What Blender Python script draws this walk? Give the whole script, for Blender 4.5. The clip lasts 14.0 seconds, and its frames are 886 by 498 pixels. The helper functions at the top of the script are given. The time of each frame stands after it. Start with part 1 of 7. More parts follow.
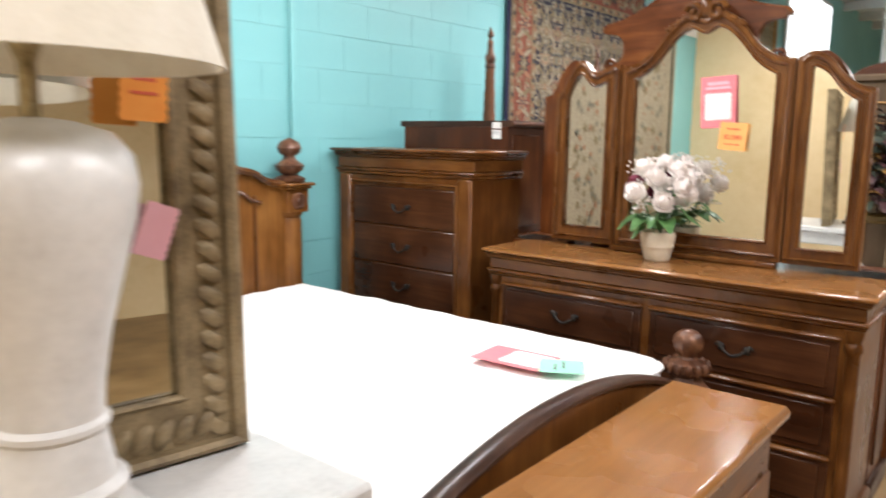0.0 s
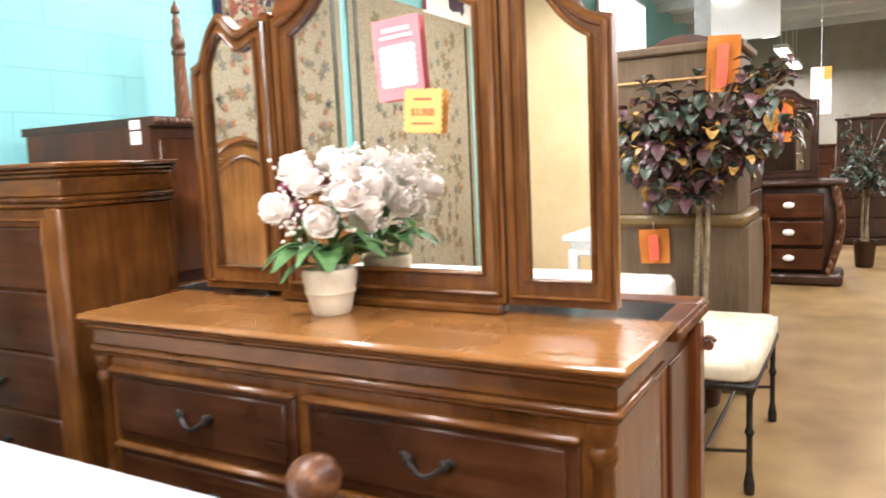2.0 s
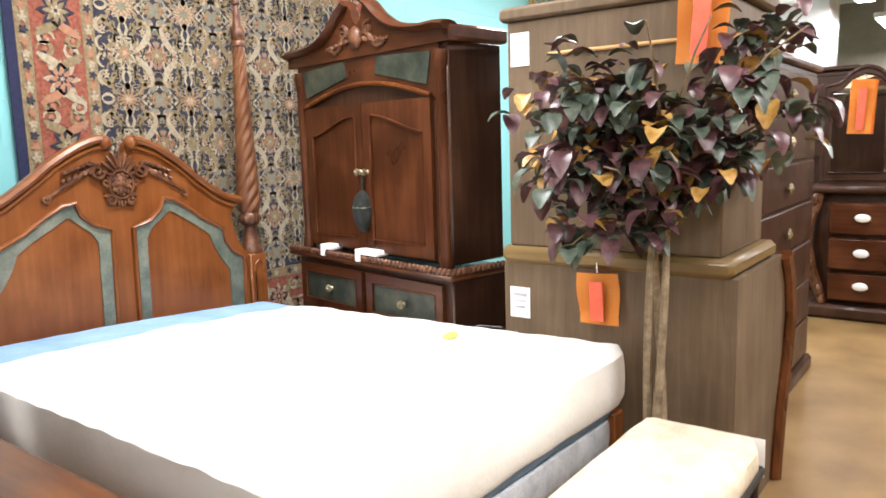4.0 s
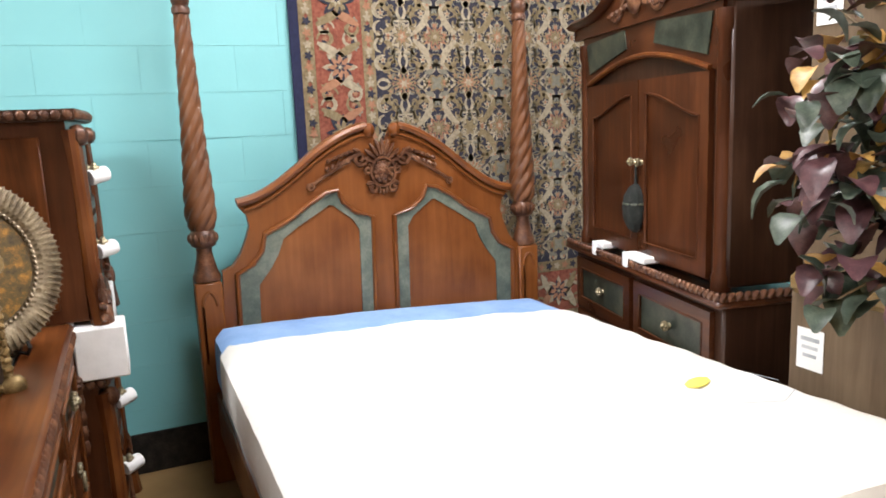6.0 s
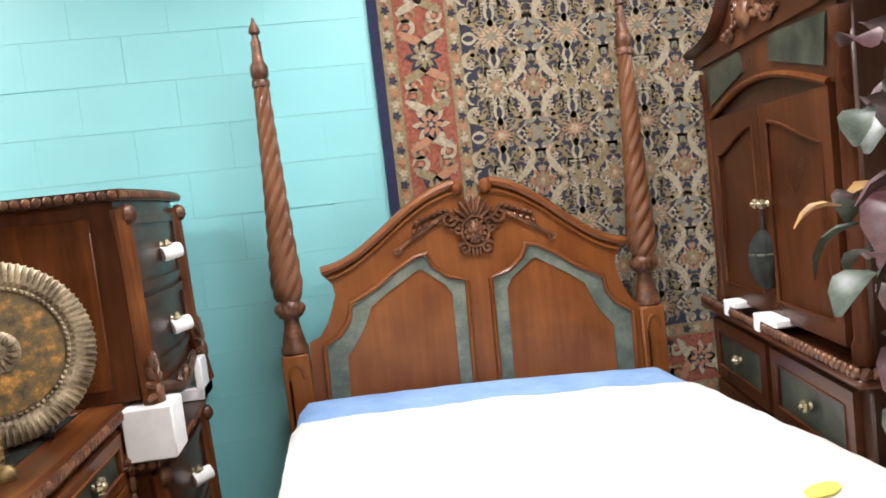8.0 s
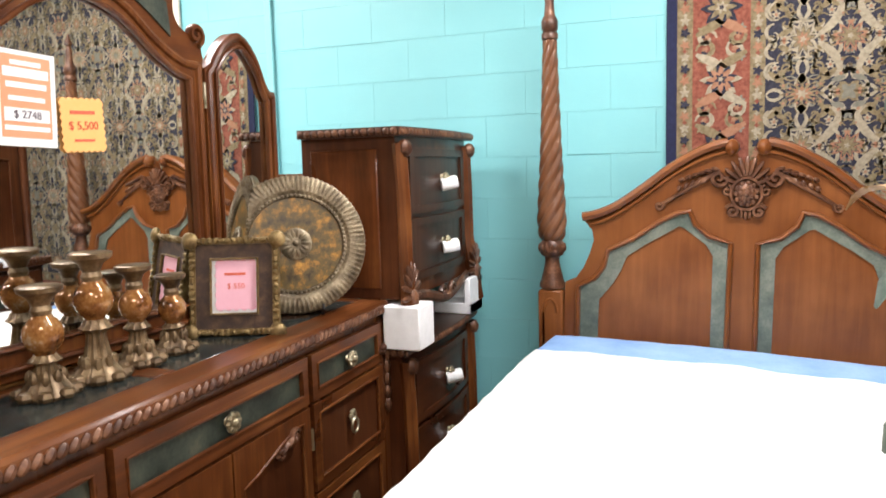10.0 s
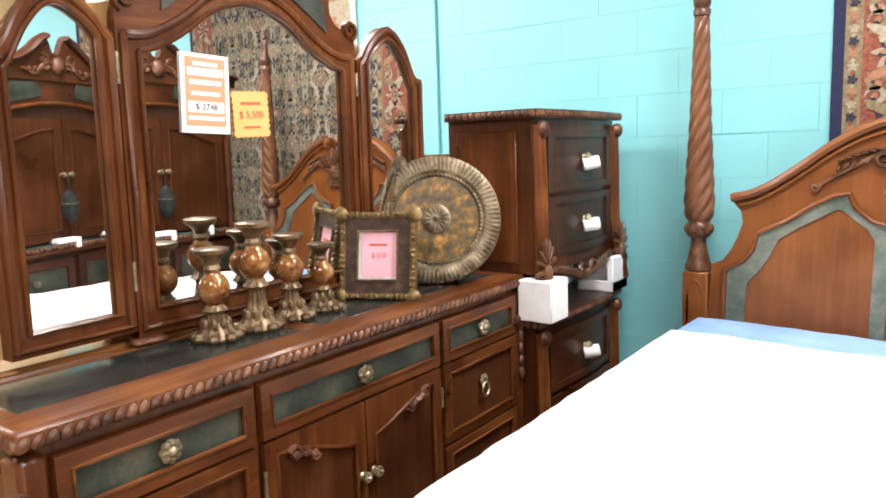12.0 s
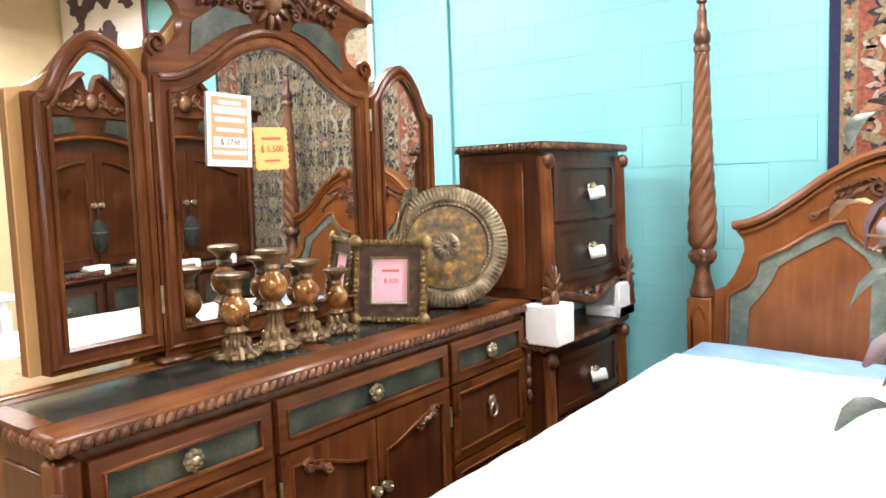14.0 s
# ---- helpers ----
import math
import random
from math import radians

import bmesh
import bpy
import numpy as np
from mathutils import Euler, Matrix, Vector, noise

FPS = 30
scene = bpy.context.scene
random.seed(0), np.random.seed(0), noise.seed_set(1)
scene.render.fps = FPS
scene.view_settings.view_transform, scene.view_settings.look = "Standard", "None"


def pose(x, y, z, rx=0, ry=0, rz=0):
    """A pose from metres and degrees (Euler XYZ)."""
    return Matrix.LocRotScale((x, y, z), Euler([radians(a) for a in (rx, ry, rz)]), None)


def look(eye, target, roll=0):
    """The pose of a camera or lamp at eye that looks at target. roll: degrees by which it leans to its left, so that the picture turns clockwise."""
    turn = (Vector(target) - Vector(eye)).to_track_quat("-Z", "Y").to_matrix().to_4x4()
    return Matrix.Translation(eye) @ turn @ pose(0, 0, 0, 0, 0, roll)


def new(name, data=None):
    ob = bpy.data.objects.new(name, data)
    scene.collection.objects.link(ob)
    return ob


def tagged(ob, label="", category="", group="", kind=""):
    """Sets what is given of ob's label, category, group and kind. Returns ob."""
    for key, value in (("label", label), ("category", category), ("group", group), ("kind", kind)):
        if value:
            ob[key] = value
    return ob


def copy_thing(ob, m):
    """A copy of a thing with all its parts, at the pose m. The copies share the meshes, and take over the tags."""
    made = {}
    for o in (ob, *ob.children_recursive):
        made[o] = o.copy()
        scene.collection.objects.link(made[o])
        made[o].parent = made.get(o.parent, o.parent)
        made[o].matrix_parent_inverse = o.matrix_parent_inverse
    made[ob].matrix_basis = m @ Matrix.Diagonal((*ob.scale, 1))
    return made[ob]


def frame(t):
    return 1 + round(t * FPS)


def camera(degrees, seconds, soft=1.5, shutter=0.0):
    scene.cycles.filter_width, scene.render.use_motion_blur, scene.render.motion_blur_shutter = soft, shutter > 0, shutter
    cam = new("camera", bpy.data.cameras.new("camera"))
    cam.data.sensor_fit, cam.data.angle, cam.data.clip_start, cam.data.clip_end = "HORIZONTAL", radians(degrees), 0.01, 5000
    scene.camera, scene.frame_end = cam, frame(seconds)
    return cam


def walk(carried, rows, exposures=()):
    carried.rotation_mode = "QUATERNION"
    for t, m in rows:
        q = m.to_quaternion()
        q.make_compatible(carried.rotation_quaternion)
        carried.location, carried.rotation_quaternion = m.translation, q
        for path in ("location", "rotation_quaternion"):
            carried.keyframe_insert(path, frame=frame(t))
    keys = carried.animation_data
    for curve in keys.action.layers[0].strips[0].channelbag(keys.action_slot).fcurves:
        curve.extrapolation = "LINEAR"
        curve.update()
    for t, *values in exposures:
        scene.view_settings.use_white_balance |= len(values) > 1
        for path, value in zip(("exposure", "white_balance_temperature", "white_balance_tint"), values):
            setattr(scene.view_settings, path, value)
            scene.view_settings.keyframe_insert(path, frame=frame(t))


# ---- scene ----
cam = camera(62.4, 14.0, soft=1.7, shutter=0.4)
PATH = [
    (0, (-4.379, -3.175, 1.514), (-2.856, -1.913, 1.212), 0.8),
    (0.5, (-4.059, -3.123, 1.446), (-2.428, -2.014, 1.111), -1.2),
    (1, (-3.685, -3.196, 1.464), (-2.087, -2.049, 1.102), 1.6),
    (1.5, (-3.292, -3.166, 1.435), (-1.703, -1.988, 1.138), 0.5),
    (2, (-2.844, -3.135, 1.391), (-1.12, -2.148, 1.155), -2.6),
    (2.2, (-2.671, -3.191, 1.394), (-0.948, -2.202, 1.164), -1.5),
    (2.5, (-2.441, -3.274, 1.434), (-0.724, -2.276, 1.199), -1.5),
    (2.7, (-2.23, -3.3, 1.409), (-0.505, -2.316, 1.179), -4.6),
    (4.8, (-0.736, -3.265, 1.508), (0.721, -1.932, 1.193), -0.6),
    (5, (-0.663, -3.233, 1.517), (0.723, -1.82, 1.226), -2.2),
    (5.5, (-0.483, -3.265, 1.517), (0.478, -1.534, 1.237), -1.1),
    (6, (-0.41, -3.278, 1.525), (0.368, -1.468, 1.185), -2.4),
    (6.5, (-0.226, -3.185, 1.478), (0.571, -1.387, 1.115), -0.1),
    (7, (-0.059, -3.119, 1.499), (0.564, -1.232, 1.271), -3.8),
    (7.2, (-0.034, -3.123, 1.501), (0.499, -1.205, 1.311), -5.2),
    (9.3, (0.458, -3.147, 1.454), (0.139, -1.177, 1.336), -1.6),
    (9.5, (0.508, -3.215, 1.456), (0.03, -1.278, 1.315), -1.0),
    (10, (0.581, -3.291, 1.453), (-0.13, -1.434, 1.234), -1.6),
    (10.5, (0.626, -3.223, 1.438), (-0.12, -1.387, 1.173), -0.2),
    (11, (0.648, -3.185, 1.457), (-0.221, -1.397, 1.237), -1.1),
    (11.5, (0.733, -3.265, 1.466), (-0.324, -1.579, 1.266), -1.8),
    (12, (0.823, -3.34, 1.459), (-0.332, -1.729, 1.195), -1.8),
    (12.5, (0.887, -3.388, 1.457), (-0.314, -1.808, 1.202), -2.3),
    (13, (0.915, -3.402, 1.468), (-0.306, -1.835, 1.236), -2.1),
    (13.5, (0.931, -3.409, 1.462), (-0.284, -1.832, 1.265), -2.3),
    (14, (0.935, -3.423, 1.461), (-0.269, -1.836, 1.279), -2.0),
]
walk(cam, [(t, look(eye, target, roll)) for t, eye, target, roll in PATH],
     [(0, -0.5), (0.5, -0.3), (1.5, 0.0), (2.5, 0.3), (4.8, 0.15), (5.5, 0.1), (6.0, -0.2), (6.5, -0.55), (7.2, -0.48), (9.3, 0.12), (10.0, -0.05), (10.5, -0.1), (11.2, -0.05), (12.0, 0.15), (14.0, 0.22)])

# ---- world and lights ----
world = bpy.data.worlds.new("store_air")
world.use_nodes = True
world.node_tree.nodes["Background"].inputs[0].default_value = (1.0, 0.97, 0.97, 1)
world.node_tree.nodes["Background"].inputs[1].default_value = 0.15
scene.world = world
LAMP_W = 88.0
CEIL = 4.1
LAMP_Z = 3.05


# ---- materials ----
def nodes_of(name):
    m = bpy.data.materials.new(name)
    m.use_nodes = True
    nt = m.node_tree
    return m, nt, nt.nodes["Principled BSDF"]


def add(nt, kind, **inputs):
    n = nt.nodes.new(kind)
    for k, v in inputs.items():
        n.inputs[k.replace("_", " ")].default_value = v
    return n


def ramp(nt, src, stops):
    r = nt.nodes.new("ShaderNodeValToRGB")
    while len(r.color_ramp.elements) < len(stops):
        r.color_ramp.elements.new(0.5)
    for e, (p, c) in zip(r.color_ramp.elements, stops):
        e.position, e.color = p, (*c, 1)
    nt.links.new(src, r.inputs[0])
    return r


def coords(nt, scale=(1, 1, 1), shift=True):
    tc = nt.nodes.new("ShaderNodeTexCoord")
    mp = nt.nodes.new("ShaderNodeMapping")
    mp.inputs["Scale"].default_value = scale
    nt.links.new(tc.outputs["Object"], mp.inputs[0])
    if shift:
        oi = nt.nodes.new("ShaderNodeObjectInfo")
        ml = add(nt, "ShaderNodeVectorMath")
        ml.operation = "SCALE"
        cb = nt.nodes.new("ShaderNodeCombineXYZ")
        for i in range(3):
            nt.links.new(oi.outputs["Random"], cb.inputs[i])
        nt.links.new(cb.outputs[0], ml.inputs[0])
        ml.inputs["Scale"].default_value = 7.0
        nt.links.new(ml.outputs[0], mp.inputs["Location"])
    return mp


def bump(nt, src, bsdf, strength, dist=0.002):
    b = add(nt, "ShaderNodeBump", Strength=strength, Distance=dist)
    nt.links.new(src, b.inputs["Height"])
    nt.links.new(b.outputs[0], bsdf.inputs["Normal"])


def wood(name, dark, mid, light, axis="z", rough=0.3, coat=0.18, grain=0.6, polish=0.18):
    """Polished furniture wood; the grain runs along the given axis."""
    m, nt, b = nodes_of(name)
    s = {"x": (1.6, 22, 22), "y": (22, 1.6, 22), "z": (22, 22, 1.6)}[axis]
    mp = coords(nt, s)
    n1 = add(nt, "ShaderNodeTexNoise", Scale=1.4, Detail=8.0, Roughness=0.62, Distortion=0.7)
    nt.links.new(mp.outputs[0], n1.inputs["Vector"])
    mp2 = coords(nt, (2.2, 2.2, 2.2))
    n2 = add(nt, "ShaderNodeTexNoise", Scale=1.7, Detail=3.0)
    nt.links.new(mp2.outputs[0], n2.inputs["Vector"])
    mx = nt.nodes.new("ShaderNodeMath")
    mx.operation = "MULTIPLY_ADD"
    nt.links.new(n2.outputs[0], mx.inputs[0])
    mx.inputs[1].default_value = 0.68
    sub = nt.nodes.new("ShaderNodeMath")
    sub.operation = "MULTIPLY_ADD"
    nt.links.new(n1.outputs[0], sub.inputs[0])
    sub.inputs[1].default_value, sub.inputs[2].default_value = grain, 0.16 - grain / 2
    nt.links.new(sub.outputs[0], mx.inputs[2])
    r = ramp(nt, mx.outputs[0], [(0.22, dark), (0.5, mid), (0.78, light)])
    nt.links.new(r.outputs[0], b.inputs["Base Color"])
    rr = ramp(nt, n2.outputs[0], [(0.3, (rough * 0.8,) * 3), (0.7, (rough * 1.35,) * 3)])
    nt.links.new(rr.outputs[0], b.inputs["Roughness"])
    b.inputs["Coat Weight"].default_value = coat
    b.inputs["Specular IOR Level"].default_value = 0.22
    b.inputs["Coat Roughness"].default_value = polish
    bump(nt, n1.outputs[0], b, 0.12, 0.001)
    return m


def mottled(name, stops, scale=6.0, rough=0.6, metal=0.0, relief=0.2, detail=6.0, spec=0.5, dist=0.002):
    m, nt, b = nodes_of(name)
    mp = coords(nt)
    n1 = add(nt, "ShaderNodeTexNoise", Scale=scale, Detail=detail, Roughness=0.6)
    nt.links.new(mp.outputs[0], n1.inputs["Vector"])
    n2 = add(nt, "ShaderNodeTexNoise", Scale=scale * 11, Detail=4.0)
    nt.links.new(mp.outputs[0], n2.inputs["Vector"])
    mx = nt.nodes.new("ShaderNodeMath")
    mx.operation = "MULTIPLY_ADD"
    nt.links.new(n2.outputs[0], mx.inputs[0])
    mx.inputs[1].default_value = 0.3
    nt.links.new(n1.outputs[0], mx.inputs[2])
    n = len(stops)
    r = ramp(nt, mx.outputs[0], [(0.45 + 0.4 * i / max(1, n - 1), c) for i, c in enumerate(stops)])
    nt.links.new(r.outputs[0], b.inputs["Base Color"])
    b.inputs["Roughness"].default_value = rough
    b.inputs["Metallic"].default_value = metal
    b.inputs["Specular IOR Level"].default_value = spec
    bump(nt, mx.outputs[0], b, relief, dist)
    return m


def glow(name, colour, strength):
    m, nt, b = nodes_of(name)
    b.inputs["Base Color"].default_value = (*colour, 1)
    b.inputs["Emission Color"].default_value = (*colour, 1)
    b.inputs["Emission Strength"].default_value = strength
    return m


def mirror_glass(name):
    m, nt, b = nodes_of(name)
    b.inputs["Base Color"].default_value = (0.86, 0.88, 0.86, 1)
    b.inputs["Metallic"].default_value = 1.0
    b.inputs["Roughness"].default_value = 0.012
    return m


CHERRY = wood("cherry_upright", (0.018, 0.0044, 0.0013), (0.098, 0.0285, 0.0074), (0.23, 0.083, 0.021), "z", 0.32)
CHERRY_X = wood("cherry_across", (0.018, 0.0044, 0.0013), (0.098, 0.0285, 0.0074), (0.23, 0.083, 0.021), "x", 0.32)
MAHOGANY = wood("mahogany_upright", (0.02, 0.0058, 0.0022), (0.06, 0.0175, 0.0058), (0.12, 0.04, 0.0135), "z", 0.34)
MAHOGANY_X = wood("mahogany_across", (0.02, 0.0058, 0.0022), (0.06, 0.0175, 0.0058), (0.12, 0.04, 0.0135), "x", 0.34)
DARKWOOD = wood("dark_carved_wood", (0.015, 0.0065, 0.004), (0.038, 0.016, 0.0085), (0.078, 0.035, 0.019), "z", 0.38)
BEDWOOD = wood("carved_bed_wood", (0.078, 0.02, 0.0048), (0.175, 0.055, 0.013), (0.27, 0.097, 0.025), "z", 0.38, 0.2, 0.4)
BEDWOOD_X = wood("carved_bed_wood_across", (0.078, 0.02, 0.0048), (0.175, 0.055, 0.013), (0.27, 0.097, 0.025), "x", 0.38, 0.2, 0.4)
POSTWOOD = wood("bronzed_post_wood", (0.06, 0.021, 0.009), (0.135, 0.053, 0.022), (0.22, 0.095, 0.042), "z", 0.34, 0.3, 0.4)
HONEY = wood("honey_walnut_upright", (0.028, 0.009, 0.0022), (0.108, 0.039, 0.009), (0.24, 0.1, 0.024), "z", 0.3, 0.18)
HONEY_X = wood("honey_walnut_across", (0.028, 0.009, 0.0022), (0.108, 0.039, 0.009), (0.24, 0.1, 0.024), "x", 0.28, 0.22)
# Honey walnut with the strong light on headboard and posts put into its colour.
GOLDEN_LIT = wood("lit_headboard_veneer", (0.05, 0.018, 0.0045), (0.17, 0.068, 0.016), (0.3, 0.138, 0.036), "z", 0.34, 0.15)
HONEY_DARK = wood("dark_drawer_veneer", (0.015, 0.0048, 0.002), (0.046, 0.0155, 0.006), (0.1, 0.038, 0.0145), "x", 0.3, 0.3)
# Tops: yellower polished veneer; ceiling light on them is also in its colour.
HONEY_TOP_LIT = wood("polished_lit_top_veneer", (0.2, 0.085, 0.024), (0.265, 0.115, 0.034), (0.34, 0.155, 0.048), "x", 0.24, 0.55, 0.7, 0.08)
RAWPLY = wood("raw_back_board", (0.36, 0.2, 0.075), (0.46, 0.27, 0.11), (0.56, 0.35, 0.16), "z", 0.6, 0.0)
OLIVE = wood("olive_brown_board", (0.07, 0.045, 0.026), (0.125, 0.086, 0.052), (0.19, 0.135, 0.085), "z", 0.55, 0.0)
SLATE = mottled("green_slate", [(0.01, 0.014, 0.01), (0.024, 0.031, 0.022), (0.046, 0.055, 0.038), (0.085, 0.082, 0.052)], 9, 0.45)
SLATE_DARK = mottled("polished_black_slate", [(0.007, 0.009, 0.009), (0.018, 0.022, 0.021), (0.04, 0.046, 0.04)], 8, 0.16, relief=0.05)
BAND = mottled("grey_green_stone_band", [(0.06, 0.08, 0.062), (0.11, 0.132, 0.102), (0.185, 0.2, 0.155)], 10, 0.6)
BRONZE = mottled("antique_bronze", [(0.05, 0.03, 0.014), (0.14, 0.088, 0.042), (0.29, 0.2, 0.105)], 14, 0.4, 0.5, 0.4)
CARVE = mottled("antiqued_carving", [(0.035, 0.012, 0.006), (0.1, 0.038, 0.017), (0.24, 0.11, 0.055)], 18, 0.4, 0.15, 0.4)
GOLD = mottled("aged_gold_leaf", [(0.06, 0.036, 0.012), (0.18, 0.118, 0.044), (0.34, 0.235, 0.1)], 22, 0.45, 0.55, 0.5)
GOLDWOOD = mottled("dusty_gold_frame", [(0.12, 0.085, 0.045), (0.23, 0.17, 0.09), (0.34, 0.26, 0.15)], 14, 0.55, 0.2, 0.5)
BRASS = mottled("dull_brass", [(0.16, 0.13, 0.075), (0.36, 0.31, 0.2), (0.55, 0.5, 0.36)], 20, 0.35, 0.8, 0.2)
IRON = mottled("black_iron", [(0.008, 0.008, 0.008), (0.022, 0.02, 0.018), (0.045, 0.04, 0.035)], 15, 0.5, 0.5, 0.3)
AMBER = mottled("amber_swirled_glass", [(0.03, 0.012, 0.004), (0.2, 0.075, 0.02), (0.34, 0.16, 0.05), (0.5, 0.42, 0.3)], 14, 0.12, 0.25, 0.0)
TORTOISE = mottled("tortoiseshell_lacquer", [(0.03, 0.018, 0.008), (0.07, 0.045, 0.016), (0.1, 0.066, 0.018), (0.24, 0.115, 0.02), (0.46, 0.22, 0.035)], 27, 0.38, 0.0, 0.1, 3.0, 0.35)
LINEN = mottled("white_quilted_cotton", [(0.83, 0.83, 0.82), (0.87, 0.87, 0.86), (0.9, 0.9, 0.89)], 5, 0.9, 0, 0.35, dist=0.01)
LINEN_WARM = mottled("ivory_quilted_cotton", [(0.82, 0.8, 0.74), (0.87, 0.85, 0.8), (0.9, 0.88, 0.84)], 5, 0.9, 0, 0.35, dist=0.01)
BLUE = mottled("pale_blue_ticking", [(0.23, 0.4, 0.72), (0.28, 0.46, 0.78), (0.33, 0.52, 0.82)], 7, 0.85, 0, 0.2)
TICKING = mottled("grey_ticking", [(0.3, 0.32, 0.34), (0.42, 0.44, 0.46), (0.54, 0.56, 0.57)], 12, 0.9, 0, 0.3)
CREAM = mottled("cream_upholstery", [(0.48, 0.42, 0.3), (0.6, 0.54, 0.41), (0.7, 0.64, 0.5)], 10, 0.85, 0, 0.3)
PLASTER = mottled("cream_wall_paint", [(0.66, 0.5, 0.28), (0.73, 0.57, 0.34), (0.77, 0.62, 0.39)], 1.3, 0.8, 0, 0.15)
TAUPE = mottled("taupe_wall_paint", [(0.26, 0.23, 0.19), (0.31, 0.28, 0.23), (0.35, 0.32, 0.27)], 1.3, 0.8, 0, 0.15)
IVORY = mottled("ivory_ceramic", [(0.62, 0.56, 0.44), (0.72, 0.66, 0.53), (0.8, 0.75, 0.63)], 9, 0.35, 0, 0.05)
PORCELAIN = mottled("white_porcelain", [(0.5, 0.5, 0.49), (0.6, 0.6, 0.59), (0.68, 0.68, 0.67)], 6, 0.3, 0, 0.03)
SHADE = mottled("ivory_lamp_shade", [(0.66, 0.62, 0.52), (0.74, 0.7, 0.6), (0.79, 0.76, 0.67)], 12, 0.8, 0, 0.2)
FOAM = mottled("white_foam", [(0.8, 0.8, 0.8), (0.85, 0.85, 0.85), (0.88, 0.88, 0.88)], 30, 0.8, 0, 0.2)
PAPER = mottled("white_paper", [(0.78, 0.78, 0.77), (0.83, 0.83, 0.82)], 8, 0.7, 0, 0.02)
PINK = mottled("pink_paper", [(0.8, 0.42, 0.5), (0.85, 0.48, 0.56)], 8, 0.7, 0, 0.02)
HOTPINK = mottled("coral_paper", [(0.75, 0.2, 0.24), (0.8, 0.25, 0.28)], 8, 0.7, 0, 0.02)
ORANGE = mottled("orange_paper", [(0.82, 0.3, 0.05), (0.88, 0.36, 0.07)], 8, 0.7, 0, 0.02)
FLUO = mottled("yellow_orange_paper", [(0.86, 0.42, 0.13), (0.9, 0.47, 0.16)], 8, 0.7, 0, 0.02)
CORAL = mottled("coral_print", [(0.82, 0.29, 0.15), (0.86, 0.34, 0.19)], 8, 0.7, 0, 0.02)
REDINK = mottled("red_ink", [(0.62, 0.1, 0.05), (0.7, 0.15, 0.08)], 8, 0.7, 0, 0.02)
DARKINK = mottled("dark_ink", [(0.06, 0.04, 0.06), (0.1, 0.07, 0.09)], 8, 0.7, 0, 0.02)
GREENPALE = mottled("pale_green_paper", [(0.3, 0.72, 0.5), (0.36, 0.78, 0.56)], 8, 0.7, 0, 0.02)
YELLOW = mottled("yellow_thread", [(0.8, 0.68, 0.1), (0.85, 0.74, 0.15)], 8, 0.8, 0, 0.05)
LEAF_G = mottled("dusty_green_leaf", [(0.022, 0.034, 0.024), (0.055, 0.076, 0.054), (0.12, 0.145, 0.105)], 30, 0.46, 0, 0.2)
LEAF_P = mottled("plum_leaf", [(0.04, 0.018, 0.022), (0.09, 0.04, 0.046), (0.16, 0.08, 0.08)], 30, 0.38, 0, 0.2)
LEAF_Y = mottled("amber_leaf", [(0.25, 0.12, 0.03), (0.4, 0.22, 0.05), (0.5, 0.33, 0.1)], 30, 0.5, 0, 0.2)
BARK = mottled("pale_bark", [(0.12, 0.085, 0.05), (0.24, 0.18, 0.11), (0.34, 0.27, 0.18)], 25, 0.85, 0, 0.6)
ROSE = mottled("white_silk_petal", [(0.72, 0.66, 0.63), (0.82, 0.76, 0.73), (0.88, 0.84, 0.82)], 20, 0.7, 0, 0.1)
BURGUNDY = mottled("burgundy_silk_petal", [(0.12, 0.015, 0.035), (0.2, 0.03, 0.06)], 20, 0.7, 0, 0.1)
NAVY = mottled("navy_wool", [(0.012, 0.012, 0.022), (0.022, 0.022, 0.035), (0.035, 0.034, 0.05)], 60, 0.95, 0, 0.5)
RUGRED = mottled("brick_red_wool", [(0.13, 0.035, 0.02), (0.2, 0.058, 0.034), (0.27, 0.095, 0.06)], 60, 0.95, 0, 0.5)
RUGCREAM = mottled("cream_wool", [(0.22, 0.185, 0.125), (0.3, 0.255, 0.18), (0.38, 0.33, 0.235)], 60, 0.95, 0, 0.5)
RUGGOLD = mottled("tan_gold_wool", [(0.125, 0.092, 0.048), (0.185, 0.142, 0.076), (0.25, 0.2, 0.115)], 60, 0.95, 0, 0.5)
RUGRUST = mottled("rust_wool", [(0.24, 0.11, 0.06), (0.33, 0.17, 0.1)], 60, 0.95, 0, 0.5)
RUGBLUE = mottled("slate_blue_wool", [(0.13, 0.125, 0.1), (0.2, 0.19, 0.145)], 60, 0.95, 0, 0.5)
BINDING = mottled("deep_blue_binding", [(0.008, 0.01, 0.035), (0.014, 0.018, 0.055)], 60, 0.95, 0, 0.4)
PLATEMETAL = mottled("silvery_bronze", [(0.07, 0.05, 0.028), (0.18, 0.137, 0.082), (0.36, 0.29, 0.185)], 16, 0.4, 0.5, 0.3)
WAIST = wood("gold_olive_moulding", (0.09, 0.055, 0.02), (0.17, 0.11, 0.042), (0.25, 0.17, 0.07), "x", 0.4, 0.1)
STEEL = mottled("white_enamel", [(0.6, 0.6, 0.6), (0.7, 0.7, 0.7)], 5, 0.4, 0, 0.02)
CEILPAINT = mottled("grey_roof_deck", [(0.55, 0.55, 0.55), (0.64, 0.64, 0.64), (0.72, 0.72, 0.71)], 1.5, 0.8, 0, 0.2)
MIRROR = mirror_glass("silvered_mirror")
BORDER = mottled("dark_brown_velvet", [(0.022, 0.011, 0.007), (0.05, 0.024, 0.013), (0.11, 0.06, 0.03)], 30, 0.7, 0, 0.2)
